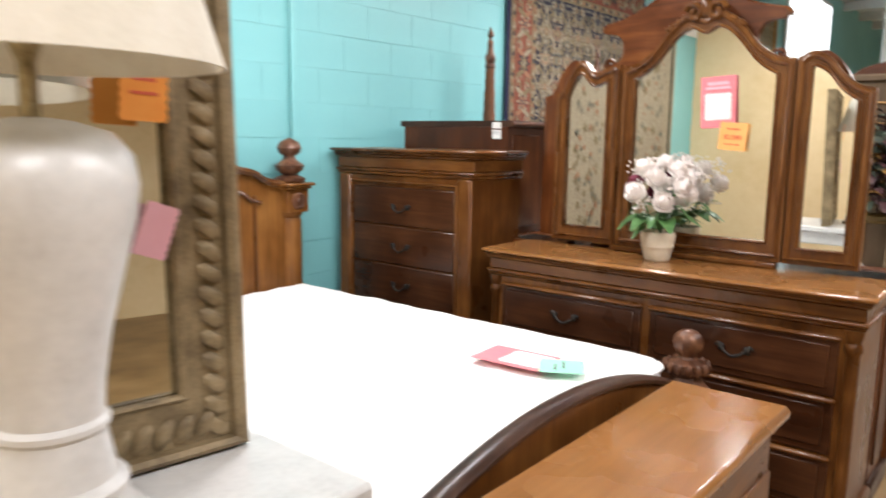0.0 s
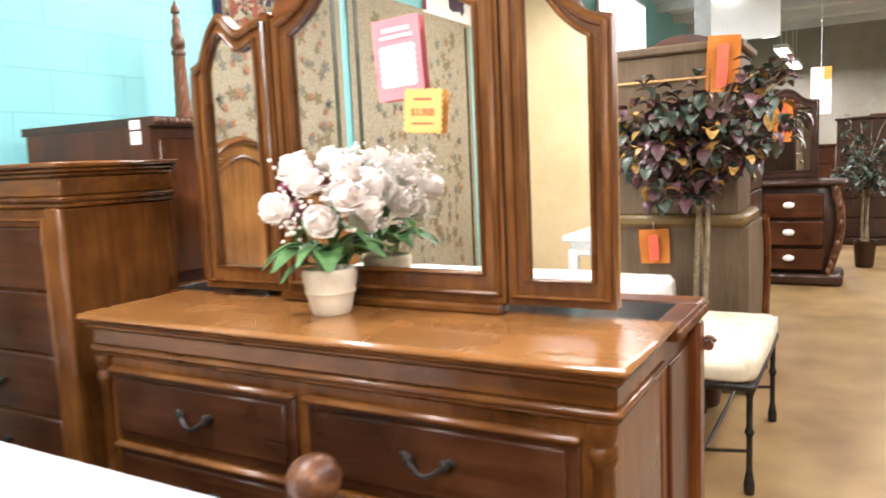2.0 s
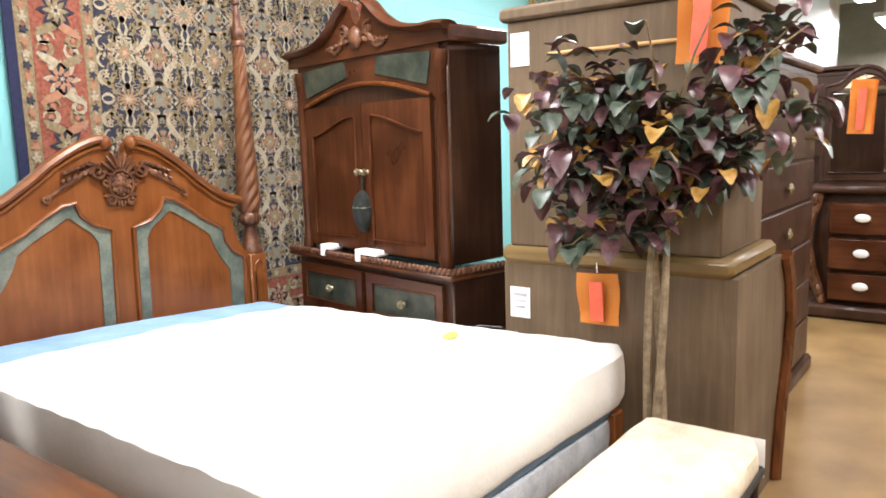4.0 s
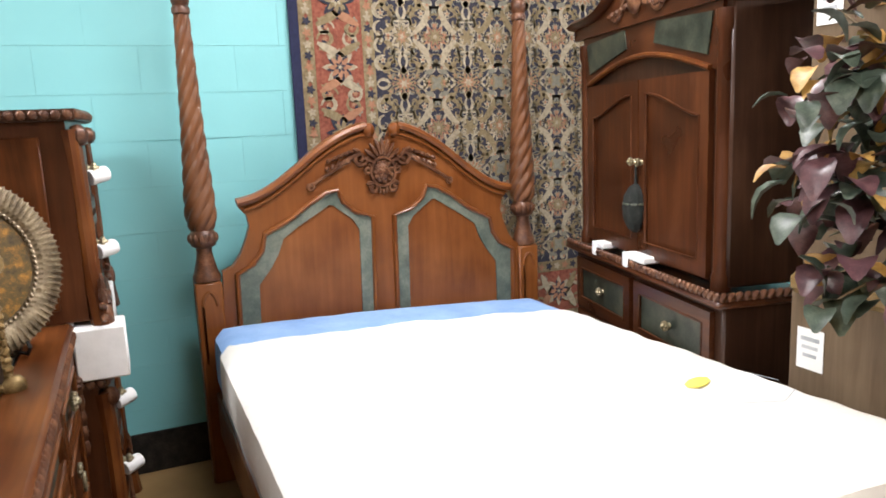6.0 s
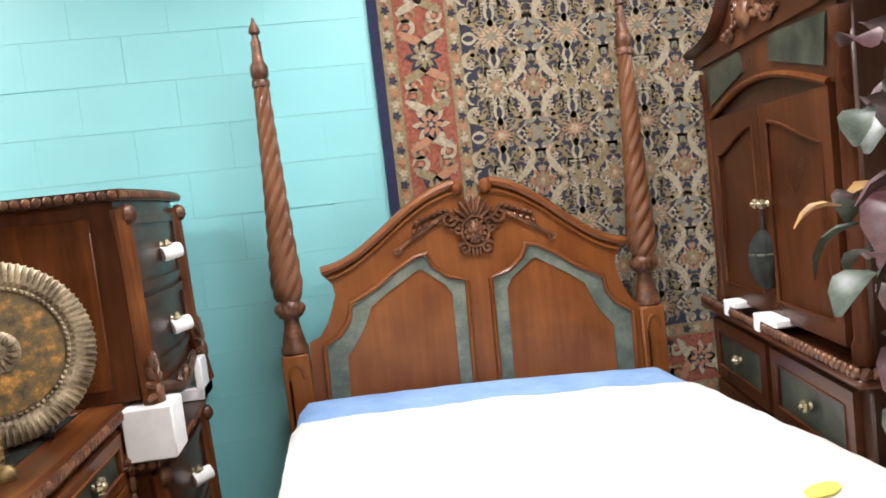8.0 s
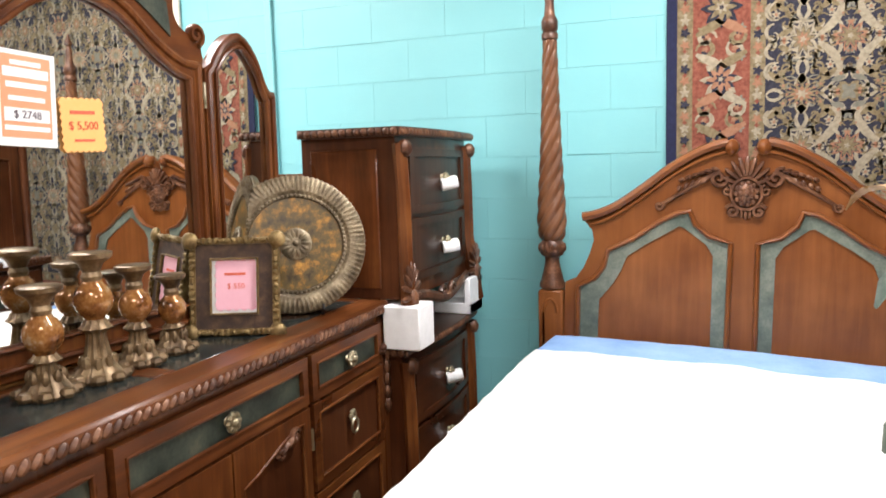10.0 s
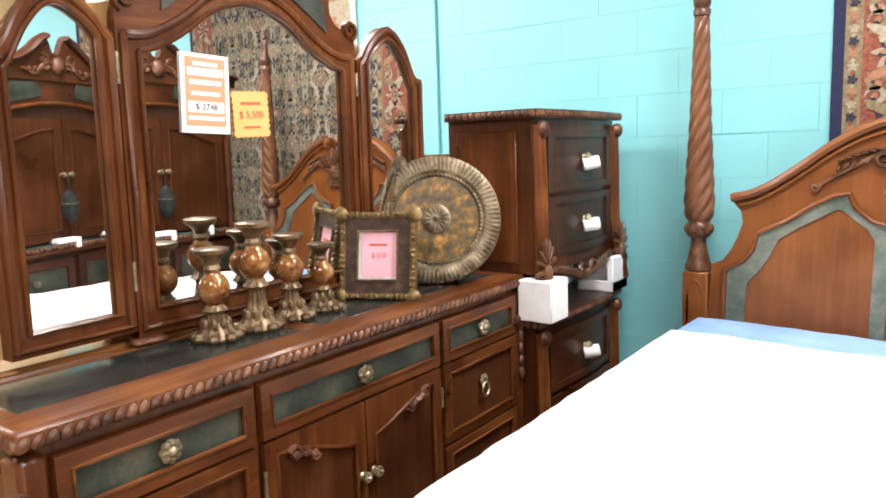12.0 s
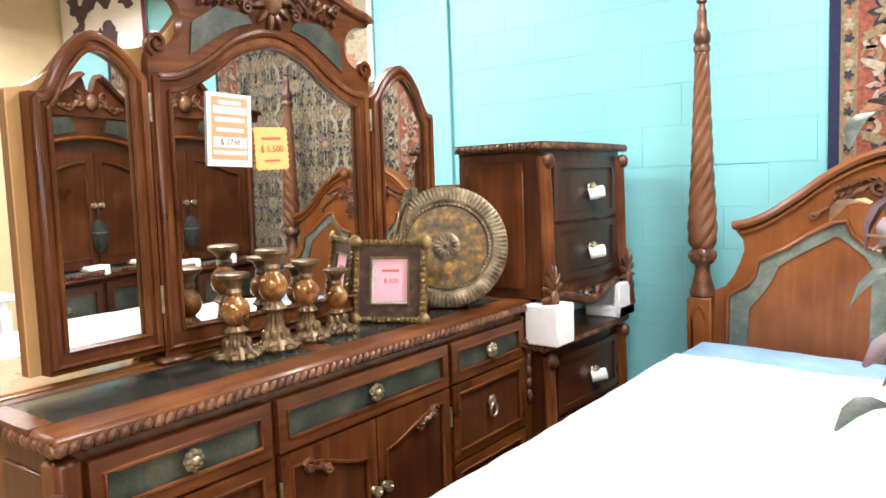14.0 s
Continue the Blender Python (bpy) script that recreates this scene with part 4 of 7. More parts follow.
def tri_mirror_slate():
    t = thing("dresser_mirror", pose(-0.9985, -1.808, 0.001, 0.65, 0, 87), "dark cherry three-fold mirror with carved crest on the dresser", "mirror")
    c = mirror_panel("centre_leaf", t, pose(-0.432, 0, 0), 0.864, 0.98, [(0, 1.81), (0.1, 1.815), (0.22, 1.865), (0.35, 1.945), (0.5, 1.98), (0.65, 1.945), (0.78, 1.865), (0.9, 1.815), (1, 1.81)], CHERRY, 0.06)
    l = mirror_panel("side_leaf", t, pose(-0.435, -0.004, 0) @ Matrix.Rotation(radians(5.5), 4, "Z") @ pose(-0.335, 0, 0), 0.33, 1.0, [(0, 1.72), (0.1, 1.722), (0.18, 1.745), (0.3, 1.82), (0.45, 1.878), (0.58, 1.888), (0.75, 1.86), (0.9, 1.81), (1, 1.785)], CHERRY, 0.045, back=CHERRY)
    r = mirror_panel("side_leaf", t, pose(0.435, -0.004, 0) @ Matrix.Rotation(radians(-2), 4, "Z") @ pose(0.005, 0, 0), 0.336, 1.0, [(0, 1.785), (0.1, 1.81), (0.25, 1.875), (0.42, 1.912), (0.55, 1.905), (0.7, 1.85), (0.82, 1.77), (0.9, 1.742), (1, 1.735)], CHERRY, 0.045, back=CHERRY)
    # crest over the centre leaf
    keys = [(-0.455, 1.83), (-0.45, 1.87), (-0.43, 1.895), (-0.39, 1.9), (-0.35, 1.925), (-0.335, 1.97), (-0.35, 2.02), (-0.39, 2.045), (-0.455, 2.055), (-0.45, 2.09), (-0.36, 2.11), (-0.26, 2.145), (-0.15, 2.205), (-0.06, 2.255), (0, 2.265)]
    left = smooth_curve(keys, 4)
    low = smooth_curve([(0, 1.985), (0.14, 1.955), (0.255, 1.875), (0.36, 1.825), (0.455, 1.82)], 4)
    outline = left + [(-x, z) for x, z in left[::-1][1:]] + low[::-1] + [(-x, z) for x, z in low[1:]]
    bm = bmesh.new()
    prism(bm, outline, -0.02, 0.02)
    cr = part("crest", bm, CHERRY_X, c, "", pose(0.432, 0, -0.02))
    cr.scale = (0.95, 1, 1)
    bm = bmesh.new()
    for s in (-1, 1):
        sweep(bm, [(s * x, -0.022, z - 0.004) for x, z in left if z > 2.07], 0.016, 0.026, 8)
        sweep(bm, spiral(s * 0.425, 1.9, 0.035, 1.4, -1.2, y=-0.018, flip=s), 0.01, 0.016, 6)
    part("crest_moulding", bm, CHERRY, cr)
    for s in (-1, 1):
        pts = [(s * x, z) for x, z in ((0.315, 1.88), (0.305, 1.975), (0.21, 2.035), (0.1, 2.025), (0.08, 2.0), (0.15, 1.98), (0.24, 1.93))]
        bm = bmesh.new()
        prism(bm, pts if s > 0 else pts[::-1], -0.026, -0.018)
        part("slate_panel", bm, SLATE, cr, "green slate panel")
    bm = bmesh.new()
    blob(bm, (0, -0.03, 2.085), (0.04, 0.028, 0.055), u=10)
    for i in range(11):
        a = math.pi * 2 * i / 11
        blob(bm, (0.056 * math.cos(a), -0.026, 2.085 + 0.072 * math.sin(a)), (0.014, 0.016, 0.03), (0, 90 - math.degrees(a), 0), 6, 4)
    for s in (-1, 1):
        sweep(bm, [(s * (0.05 + 0.23 * k), -0.026, 2.095 - 0.02 * k + 0.022 * math.sin(9 * k)) for k in [i / 14 for i in range(15)]], 0.013, 0.014, 6, taper=lambda k: 1 - 0.5 * k)
        for k in range(7):
            x = 0.08 + 0.03 * k
            z = 2.1 - 0.006 * k
            blob(bm, (s * x, -0.027, z + 0.022), (0.026 - 0.0015 * k, 0.014, 0.01), (0, s * -50, 0), 6, 4)
            blob(bm, (s * (x + 0.01), -0.027, z - 0.024), (0.024 - 0.0015 * k, 0.014, 0.01), (0, s * 55, 0), 6, 4)
        sweep(bm, spiral(s * 0.285, 2.085, 0.026, 1.4, 0.6, y=-0.024, flip=s), 0.008, 0.012, 6)
        sweep(bm, spiral(s * 0.1, 2.045, 0.022, 1.4, 0.6, y=-0.024, flip=-s), 0.008, 0.012, 6)
    part("shell_carving", bm, CARVE, cr, "dark carved shell and leaves")
    bm = bmesh.new()
    for x, zs in ((-0.434, (1.15, 1.7)), (0.434, (1.15, 1.7))):
        for z in zs:
            lathe(bm, [(0.006, z - 0.04), (0.006, z + 0.04)], 8, (x, -0.02, 0))
    part("hinge", bm, BRASS, c, "", pose(0.432, 0, 0))
    for s in (-1, 1):
        bm = bmesh.new()
        chamfer_box(bm, s * 0.41 - 0.05, -0.05, 0.9605, s * 0.41 + 0.05, 0.016, 0.979, 0.008)
        part("foot_block", bm, CARVE, t)


slate_dresser()
tri_mirror_slate()


# ---- stacked night stands ----
def night_stand(z, labels):
    t = thing("night_stand", pose(-0.74, -0.403, z, 0, 0, 90), labels, "night stand", "stacked night stands")
    w, d, h = 0.425, 0.212, 0.78
    def bow(x):
        return 0.03 * math.cos(x / w * math.pi / 2)
    bm = bmesh.new()
    n = 16
    out = [(-w + 0.03 + (2 * w - 0.06) * i / n) for i in range(n + 1)]
    def slab(bm, lo, hi, grow):
        pts = [(x * (1 + grow / w), -d + 0.03 - grow - bow(x)) for x in out] + [(w - 0.03 + grow, d), (-w + 0.03 - grow, d)]
        a = [bm.verts.new((x, y, lo)) for x, y in pts]
        b = [bm.verts.new((x, y, hi)) for x, y in pts]
        for i in range(len(pts)):
            j = (i + 1) % len(pts)
            bm.faces.new((a[i], a[j], b[j], b[i]))
        bm.faces.new(a[::-1])
        bm.faces.new(b)
    slab(bm, 0.13, h - 0.035, 0)
    part("body", bm, MAHOGANY, t)
    bm = bmesh.new()
    slab(bm, h - 0.034, h, 0.03)
    top = part("top", bm, DARKWOOD, t)
    bm = bmesh.new()
    rope_edge(bm, (-w, -d + 0.0, h - 0.017), (-w, d, h - 0.017), 0.012, 0.03)
    rope_edge(bm, (w, -d + 0.0, h - 0.017), (w, d, h - 0.017), 0.012, 0.03)
    for i in range(n):
        a, b = out[i] * 1.07, out[i + 1] * 1.07
        rope_edge(bm, (a, -d - bow(out[i]), h - 0.017), (b, -d - bow(out[i + 1]), h - 0.017), 0.012, 0.03)
    part("rope_edge", bm, CARVE, top)
    for z0, z1 in ((0.45, 0.7), (0.19, 0.43)):
        bm = bmesh.new()
        k = 12
        def px(i):
            return -0.31 + 0.62 * i / k
        for lo, hi, off in ((z0, z0 + 0.03, 0.014), (z1 - 0.03, z1, 0.014), (z0 + 0.03, z1 - 0.03, 0.004)):
            for i in range(k):
                o = 0.014 if i in (0, k - 1) else off
                a, b = px(i), px(i + 1)
                ya, yb = -d + 0.03 - bow(a) - o, -d + 0.03 - bow(b) - o
                v = [bm.verts.new(c) for c in ((a, ya, lo), (b, yb, lo), (b, yb, hi), (a, ya, hi), (a, ya + 0.016, lo), (b, yb + 0.016, lo), (b, yb + 0.016, hi), (a, ya + 0.016, hi))]
                for q in ((0, 1, 2, 3), (4, 7, 6, 5), (0, 4, 5, 1), (3, 2, 6, 7), (0, 3, 7, 4), (1, 5, 6, 2)):
                    bm.faces.new([v[u] for u in q])
        dr = part("drawer", bm, DARKWOOD if z > 0.5 else MAHOGANY_X, t)
        rosette_knob(dr, 0, -d - 0.005, (z0 + z1) / 2 + 0.012, 0.02)
        bm = bmesh.new()
        lathe(bm, [(0.026, -0.035), (0.028, -0.03), (0.028, 0.03), (0.026, 0.035)], 14, (0.01, -d - 0.035, (z0 + z1) / 2 - 0.016), m=Euler((radians(80), 0, radians(35))).to_matrix())
        part("foam_sleeve", bm, FOAM, dr, "white foam sleeve on the pull")
    for s in (-1, 1):
        bm = bmesh.new()
        sweep(bm, [(s * (w - 0.055), -d + 0.02, 0.72), (s * (w - 0.06), -d + 0.012, 0.5), (s * (w - 0.06), -d + 0.01, 0.3), (s * (w - 0.05), -d + 0.0, 0.18), (s * (w - 0.03), -d - 0.01, 0.08), (s * (w - 0.02), -d - 0.02, 0.0)], 0.034, 0.03, 8, (0, 1, 0))
        p = part("corner_leg", bm, CHERRY, t)
        bm = bmesh.new()
        for i in range(9):
            a = math.pi * i / 8
            blob(bm, (s * (w - 0.045) + 0.044 * math.cos(a), -d - 0.018, 0.14 + 0.09 * math.sin(a)), (0.011, 0.013, 0.048), (0, 90 - math.degrees(a), 0), 6, 4)
        blob(bm, (s * (w - 0.045), -d - 0.025, 0.13), (0.028, 0.02, 0.045))
        blob(bm, (s * (w - 0.055), -d - 0.004, 0.7), (0.03, 0.03, 0.035))
        part("shell_carving", bm, CARVE, p, "dark carved shell")
        box_part("rear_leg", t, MAHOGANY, (s * (w - 0.06) - 0.025, d - 0.06, 0, s * (w - 0.06) + 0.025, d - 0.01, 0.13), 0.006)
        box_part("side_panel", t, CHERRY, (s * (w - 0.03) - 0.006, -d + 0.1, 0.17, s * (w - 0.03) + 0.006, d - 0.04, 0.7), 0.004)
    bm = bmesh.new()
    sweep(bm, [(x, -d + 0.01 - bow(x), 0.13 - 0.05 * math.cos(x / 0.3 * math.pi / 2) ** 2) for x in [-0.3 + 0.05 * i for i in range(13)]], 0.022, 0.012, 6)
    for s in (-1, 1):
        sweep(bm, spiral(s * 0.05, 0.1, 0.035, 1.2, 0.3, y=-d - 0.02, flip=s), 0.01, 0.012, 6)
    part("apron_carving", bm, CARVE, t)


night_stand(0.0, "dark cherry night stand with carved legs against the wall")
night_stand(0.832, "dark cherry night stand stacked on another on foam blocks")


def foam_corner(x, y, rz, group="foam packing corners"):
    t = thing("foam_block", pose(x, y, 0.781, 0, 0, rz), "white foam packing corner between stacked night stands", "packing", group)
    bm = bmesh.new()
    chamfer_box(bm, -0.09, -0.09, 0.0, 0.09, 0.09, 0.05, 0.004)
    chamfer_box(bm, -0.09, -0.09, 0.0, 0.09, -0.06, 0.165, 0.004)
    chamfer_box(bm, 0.06, -0.09, 0.0, 0.09, 0.09, 0.165, 0.004)
    part("block", bm, FOAM, t)


foam_corner(-0.585, -0.06, 90)
foam_corner(-0.87, -0.06, 180)
foam_corner(-0.87, -0.74, 270)
t = thing("foam_block", pose(-0.53, -0.772, 0.781), "white foam packing block between stacked night stands", "packing", "foam packing corners")
box_part("block", t, FOAM, (-0.075, -0.078, 0.0, 0.075, 0.07, 0.165), 0.005)


# ---- the honey dresser, mirror and chest ----
def honey_dresser():
    t = thing("dresser", pose(-1.29, -1.877, 0, 0, 0, -90), "brown wooden dresser with moulded frieze and bronze pulls", "dresser")
    W, y0, y1, H = 0.873, -0.175, 0.275, 0.972
    box_part("top", t, HONEY_TOP_LIT, (-W, y0, H - 0.022, W, y1, H), 0.009)
    for k, (o, za, zb) in enumerate(((0.012, 0.94, 0.949), (0.02, 0.925, 0.94), (0.035, 0.87, 0.925), (0.024, 0.852, 0.87), (0.03, 0.84, 0.852))):
        box_part("frieze" if k == 2 else "moulding", t, HONEY_X, (-W + o, y0 + o, za, W - o, y1, zb), 0.006)
    f = y0 + 0.045
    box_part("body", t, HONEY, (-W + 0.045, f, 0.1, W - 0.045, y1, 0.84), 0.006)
    bm = bmesh.new()
    chamfer_box(bm, -W + 0.02, y0 + 0.012, 0.05, W - 0.02, y1, 0.1, 0.012)
    part("plinth", bm, HONEY_X, t)
    for s in (-1, 1):
        for yy in (y0 + 0.06, y1 - 0.05):
            bm = bmesh.new()
            lathe(bm, [(0.03, 0), (0.045, 0.015), (0.045, 0.035), (0.035, 0.05)], 14, (s * (W - 0.07), yy, 0))
            part("bun_foot", bm, DARKWOOD, t)
        bm = bmesh.new()
        lathe(bm, [(0.03, 0.1), (0.03, 0.16), (0.024, 0.18), (0.024, 0.74), (0.032, 0.76), (0.032, 0.78), (0.026, 0.79), (0.034, 0.82), (0.034, 0.84)], 14, (s * (W - 0.07), f + 0.005, 0))
        part("corner_column", bm, HONEY, t)
    for s in (-1, 1):
        a, b = (-W + 0.115, -0.02) if s < 0 else (0.02, W - 0.115)
        for z0, z1 in ((0.575, 0.805), (0.345, 0.565), (0.12, 0.335)):
            bm = bmesh.new()
            chamfer_box(bm, a, f - 0.012, z0, b, f + 0.002, z1, 0.005)
            chamfer_box(bm, a + 0.03, f - 0.022, z0 + 0.03, b - 0.03, f - 0.012, z1 - 0.03, 0.007)
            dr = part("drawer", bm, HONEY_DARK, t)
            bm = bmesh.new()
            chamfer_box(bm, a - 0.006, f - 0.03, z1 - 0.016, b + 0.006, f - 0.002, z1 + 0.004, 0.008)
            part("lip_moulding", bm, HONEY_X, dr)
            bail_handle(dr, (a + b) / 2, f - 0.024, (z0 + z1) / 2 + 0.005, 0.1)


def honey_mirror():
    t = thing("dresser_mirror", pose(-1.045, -1.877, 0, 0, 0, -90), "brown three-fold arched mirror standing on the dresser", "mirror")
    # local x runs towards the aisle
    c = mirror_panel("centre_leaf", t, pose(-0.345, 0, 0), 0.775, 1.0, [(0, 1.855), (0.1, 1.875), (0.2, 1.93), (0.32, 2.04), (0.42, 2.085), (0.5, 2.06), (0.58, 2.085), (0.68, 2.04), (0.8, 1.93), (0.9, 1.875), (1, 1.86)], HONEY, 0.065)
    mirror_panel("side_leaf", t, pose(-0.35, 0, 0) @ Matrix.Rotation(radians(2), 4, "Z") @ pose(-0.35, 0, 0), 0.345, 1.0, [(0, 1.74), (0.14, 1.77), (0.28, 1.865), (0.42, 1.9), (0.6, 1.84), (0.8, 1.86), (1, 1.87)], HONEY, 0.06)
    mirror_panel("side_leaf", t, pose(0.432, 0, 0) @ Matrix.Rotation(radians(0.5), 4, "Z") @ pose(0.005, 0, 0), 0.295, 1.0, [(0, 1.86), (0.2, 1.885), (0.4, 1.86), (0.6, 1.79), (0.8, 1.745), (1, 1.73)], HONEY, 0.055)
    bm = bmesh.new()
    for s in (-1, 1):
        sweep(bm, spiral(0.042 + s * 0.05, 2.075, 0.045, 1.2, 0.3, y=-0.02, flip=s), 0.014, 0.022, 8)
    blob(bm, (0.042, -0.022, 2.095), (0.03, 0.025, 0.05))
    for s in (-1, 1):
        for k in range(3):
            blob(bm, (0.042 + s * (0.09 + 0.035 * k), -0.02, 2.06 - 0.02 * k), (0.025, 0.015, 0.014), (0, s * 35, 0), 6, 4)
    part("crest_carving", bm, HONEY, c, "", pose(0.345, 0, 0))
    bm = bmesh.new()
    chamfer_box(bm, -0.36, -0.045, 0.9725, 0.42, 0.016, 0.999, 0.006)
    part("base_rail", bm, HONEY_X, t)


def honey_chest():
    t = thing("chest_of_drawers", pose(-1.19, -0.4, 0, 0, 0, -90), "tall brown wooden chest of drawers with cornice top", "chest of drawers")
    W, y0, y1, H = 0.545, -0.252, 0.235, 1.447
    box_part("top", t, HONEY_X, (-W, y0, H - 0.018, W, y1, H), 0.006)
    for o, za, zb in ((0.012, 1.415, 1.429), (0.022, 1.4, 1.415), (0.036, 1.335, 1.4), (0.026, 1.318, 1.335), (0.034, 1.3, 1.318)):
        box_part("cornice_moulding", t, HONEY_X, (-W + o, y0 + o, za, W - o, y1, zb), 0.006)
    f = y0 + 0.05
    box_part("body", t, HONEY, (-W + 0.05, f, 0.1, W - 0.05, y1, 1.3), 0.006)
    box_part("plinth", t, HONEY_X, (-W + 0.02, y0 + 0.015, 0.0, W - 0.02, y1, 0.1), 0.012)
    for s in (-1, 1):
        bm = bmesh.new()
        chamfer_box(bm, s * (W - 0.095) - 0.045, f - 0.02, 0.1, s * (W - 0.095) + 0.045, f + 0.02, 1.3, 0.01)
        part("pilaster", bm, HONEY, t)
    bm = bmesh.new()
    a, b = W - 0.15, 1.26
    sweep(bm, [(-a, f - 0.005, 0.12), (-a, f - 0.005, b), (a, f - 0.005, b), (a, f - 0.005, 0.12)], 0.012, 0.016, 8)
    part("bead_frame", bm, HONEY, t)
    for k in range(5):
        z1 = 1.235 - 0.222 * k
        bm = bmesh.new()
        chamfer_box(bm, -a + 0.014, f - 0.012, z1 - 0.215, a - 0.014, f + 0.001, z1, 0.006)
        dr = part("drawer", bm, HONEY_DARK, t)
        bail_handle(dr, 0.0, f - 0.012, z1 - 0.11, 0.1)


honey_dresser()
honey_mirror()
honey_chest()


# ---- armoire and wall unit ----
def armoire():
    t = thing("armoire", pose(1.83, -0.83, 0, 0, 0, -101.5), "tall dark mahogany armoire with arched doors and carved crest", "armoire")
    W, f, bk = 0.68, -0.3, 0.09
    box_part("base", t, DARKWOOD, (-W + 0.03, f + 0.03, 0.1, W - 0.03, bk, 0.86), 0.008)
    bm = bmesh.new()
    chamfer_box(bm, -W + 0.005, f + 0.01, 0.0, W - 0.005, bk, 0.1, 0.02)
    part("plinth", bm, DARKWOOD, t)
    bm = bmesh.new()
    chamfer_box(bm, -W - 0.01, f - 0.02, 0.86, W + 0.01, bk, 0.885, 0.01)
    led = part("ledge", bm, MAHOGANY_X, t)
    bm = bmesh.new()
    rope_edge(bm, (-W, f - 0.01, 0.9), (W, f - 0.01, 0.9), 0.016, 0.03)
    rope_edge(bm, (W, f - 0.01, 0.9), (W, bk, 0.9), 0.016, 0.03)
    part("rope_edge", bm, CARVE, led, "dark gadrooned ledge moulding")
    box_part("cabinet_body", t, DARKWOOD, (-W + 0.06, f + 0.06, 0.915, W - 0.06, bk, 1.9), 0.008)
    for s in (-1, 1):
        a, b = (-W + 0.16, -0.004) if s < 0 else (0.004, W - 0.16)
        d = sunk_panel("door", t, MAHOGANY, MAHOGANY, a, b, 0.935, 1.665, f + 0.036, 0.06, 0.09, lean=-s)
        rosette_knob(d, s * -0.035 + (b if s < 0 else a), f + 0.036, 1.33, 0.018)
        bm = bmesh.new()
        lathe(bm, [(0.036, 0.9), (0.036, 0.95), (0.028, 0.97), (0.028, 1.78), (0.036, 1.8), (0.036, 1.86)], 12, (s * (W - 0.1), f + 0.06, 0))
        part("corner_column", bm, MAHOGANY, t)
        d = sunk_panel("drawer", t, MAHOGANY_X, SLATE, s * 0.31 - 0.29, s * 0.31 + 0.29, 0.58, 0.83, f + 0.006, 0.05)
        rosette_knob(d, s * 0.31, f + 0.014, 0.705, 0.022)
        d = sunk_panel("drawer", t, MAHOGANY_X, MAHOGANY, s * 0.31 - 0.29, s * 0.31 + 0.29, 0.14, 0.56, f + 0.006, 0.05)
        rosette_knob(d, s * 0.31, f + 0.014, 0.36, 0.022)
    # arched frieze with slate and a swan-neck crest
    arch = arc_pts(lambda x: 1.67 + 0.09 * math.cos(x / 0.53 * math.pi / 2), -0.52, 0.52, 18)
    bm = bmesh.new()
    prism(bm, [(-0.58, 1.9), (-0.58, 1.66)] + arch + [(0.58, 1.66), (0.58, 1.9)], f + 0.045, f + 0.075)
    fr = part("frieze", bm, MAHOGANY_X, t)
    bm = bmesh.new()
    sweep(bm, [(x, f + 0.042, z) for x, z in arch], 0.012, 0.014, 8)
    part("arch_moulding", bm, CHERRY, fr)
    for s in (-1, 1):
        pts = [(0.12, 1.8), (0.5, 1.72), (0.53, 1.86), (0.14, 1.88)]
        bm = bmesh.new()
        prism(bm, [(s * x, z) for x, z in pts], f + 0.038, f + 0.05)
        part("slate_panel", bm, SLATE, fr, "green slate panel")
    keys = [(0.66, 1.955), (0.6, 1.965), (0.5, 1.965), (0.4, 1.975), (0.3, 2.0), (0.2, 2.055), (0.13, 2.115), (0.07, 2.15)]
    top = smooth_curve(keys, 4)
    right = [(0.66, 1.89)] + top + [(0.045, 2.11), (0.03, 2.06), (0, 2.04)]
    bm = bmesh.new()
    prism(bm, right + [(-x, z) for x, z in right[::-1][1:]], f + 0.03, f + 0.08)
    cr = part("crest", bm, MAHOGANY_X, t)
    bm = bmesh.new()
    for s in (-1, 1):
        sweep(bm, [(s * x, f + 0.035, z) for x, z in top], 0.02, 0.05, 8)
        chamfer_box(bm, s * 0.64 - 0.03, f + 0.03, 1.895, s * 0.64 + 0.03, bk, 1.96, 0.012)
    part("crest_moulding", bm, MAHOGANY_X, cr)
    bm = bmesh.new()
    blob(bm, (0, f + 0.02, 1.98), (0.05, 0.03, 0.055), u=10)
    for s in (-1, 1):
        sweep(bm, [(s * (0.04 + 0.22 * k), f + 0.024, 1.985 - 0.06 * k + 0.025 * math.sin(8 * k)) for k in [i / 14 for i in range(15)]], 0.016, 0.016, 6, taper=lambda k: 1 - 0.5 * k)
        sweep(bm, spiral(s * 0.1, 2.01, 0.035, 1.3, 1.0, y=f + 0.024, flip=s), 0.01, 0.014, 6)
        for k in range(4):
            blob(bm, (s * (0.08 + 0.045 * k), f + 0.02, 1.965 - 0.006 * k), (0.022, 0.014, 0.014), (0, s * 40, 0), 6, 4)
    part("shell_carving", bm, CARVE, cr, "dark carved shell and leaves")
    return t


armoire()
M_ARM = pose(1.83, -0.83, 0, 0, 0, -101.5)
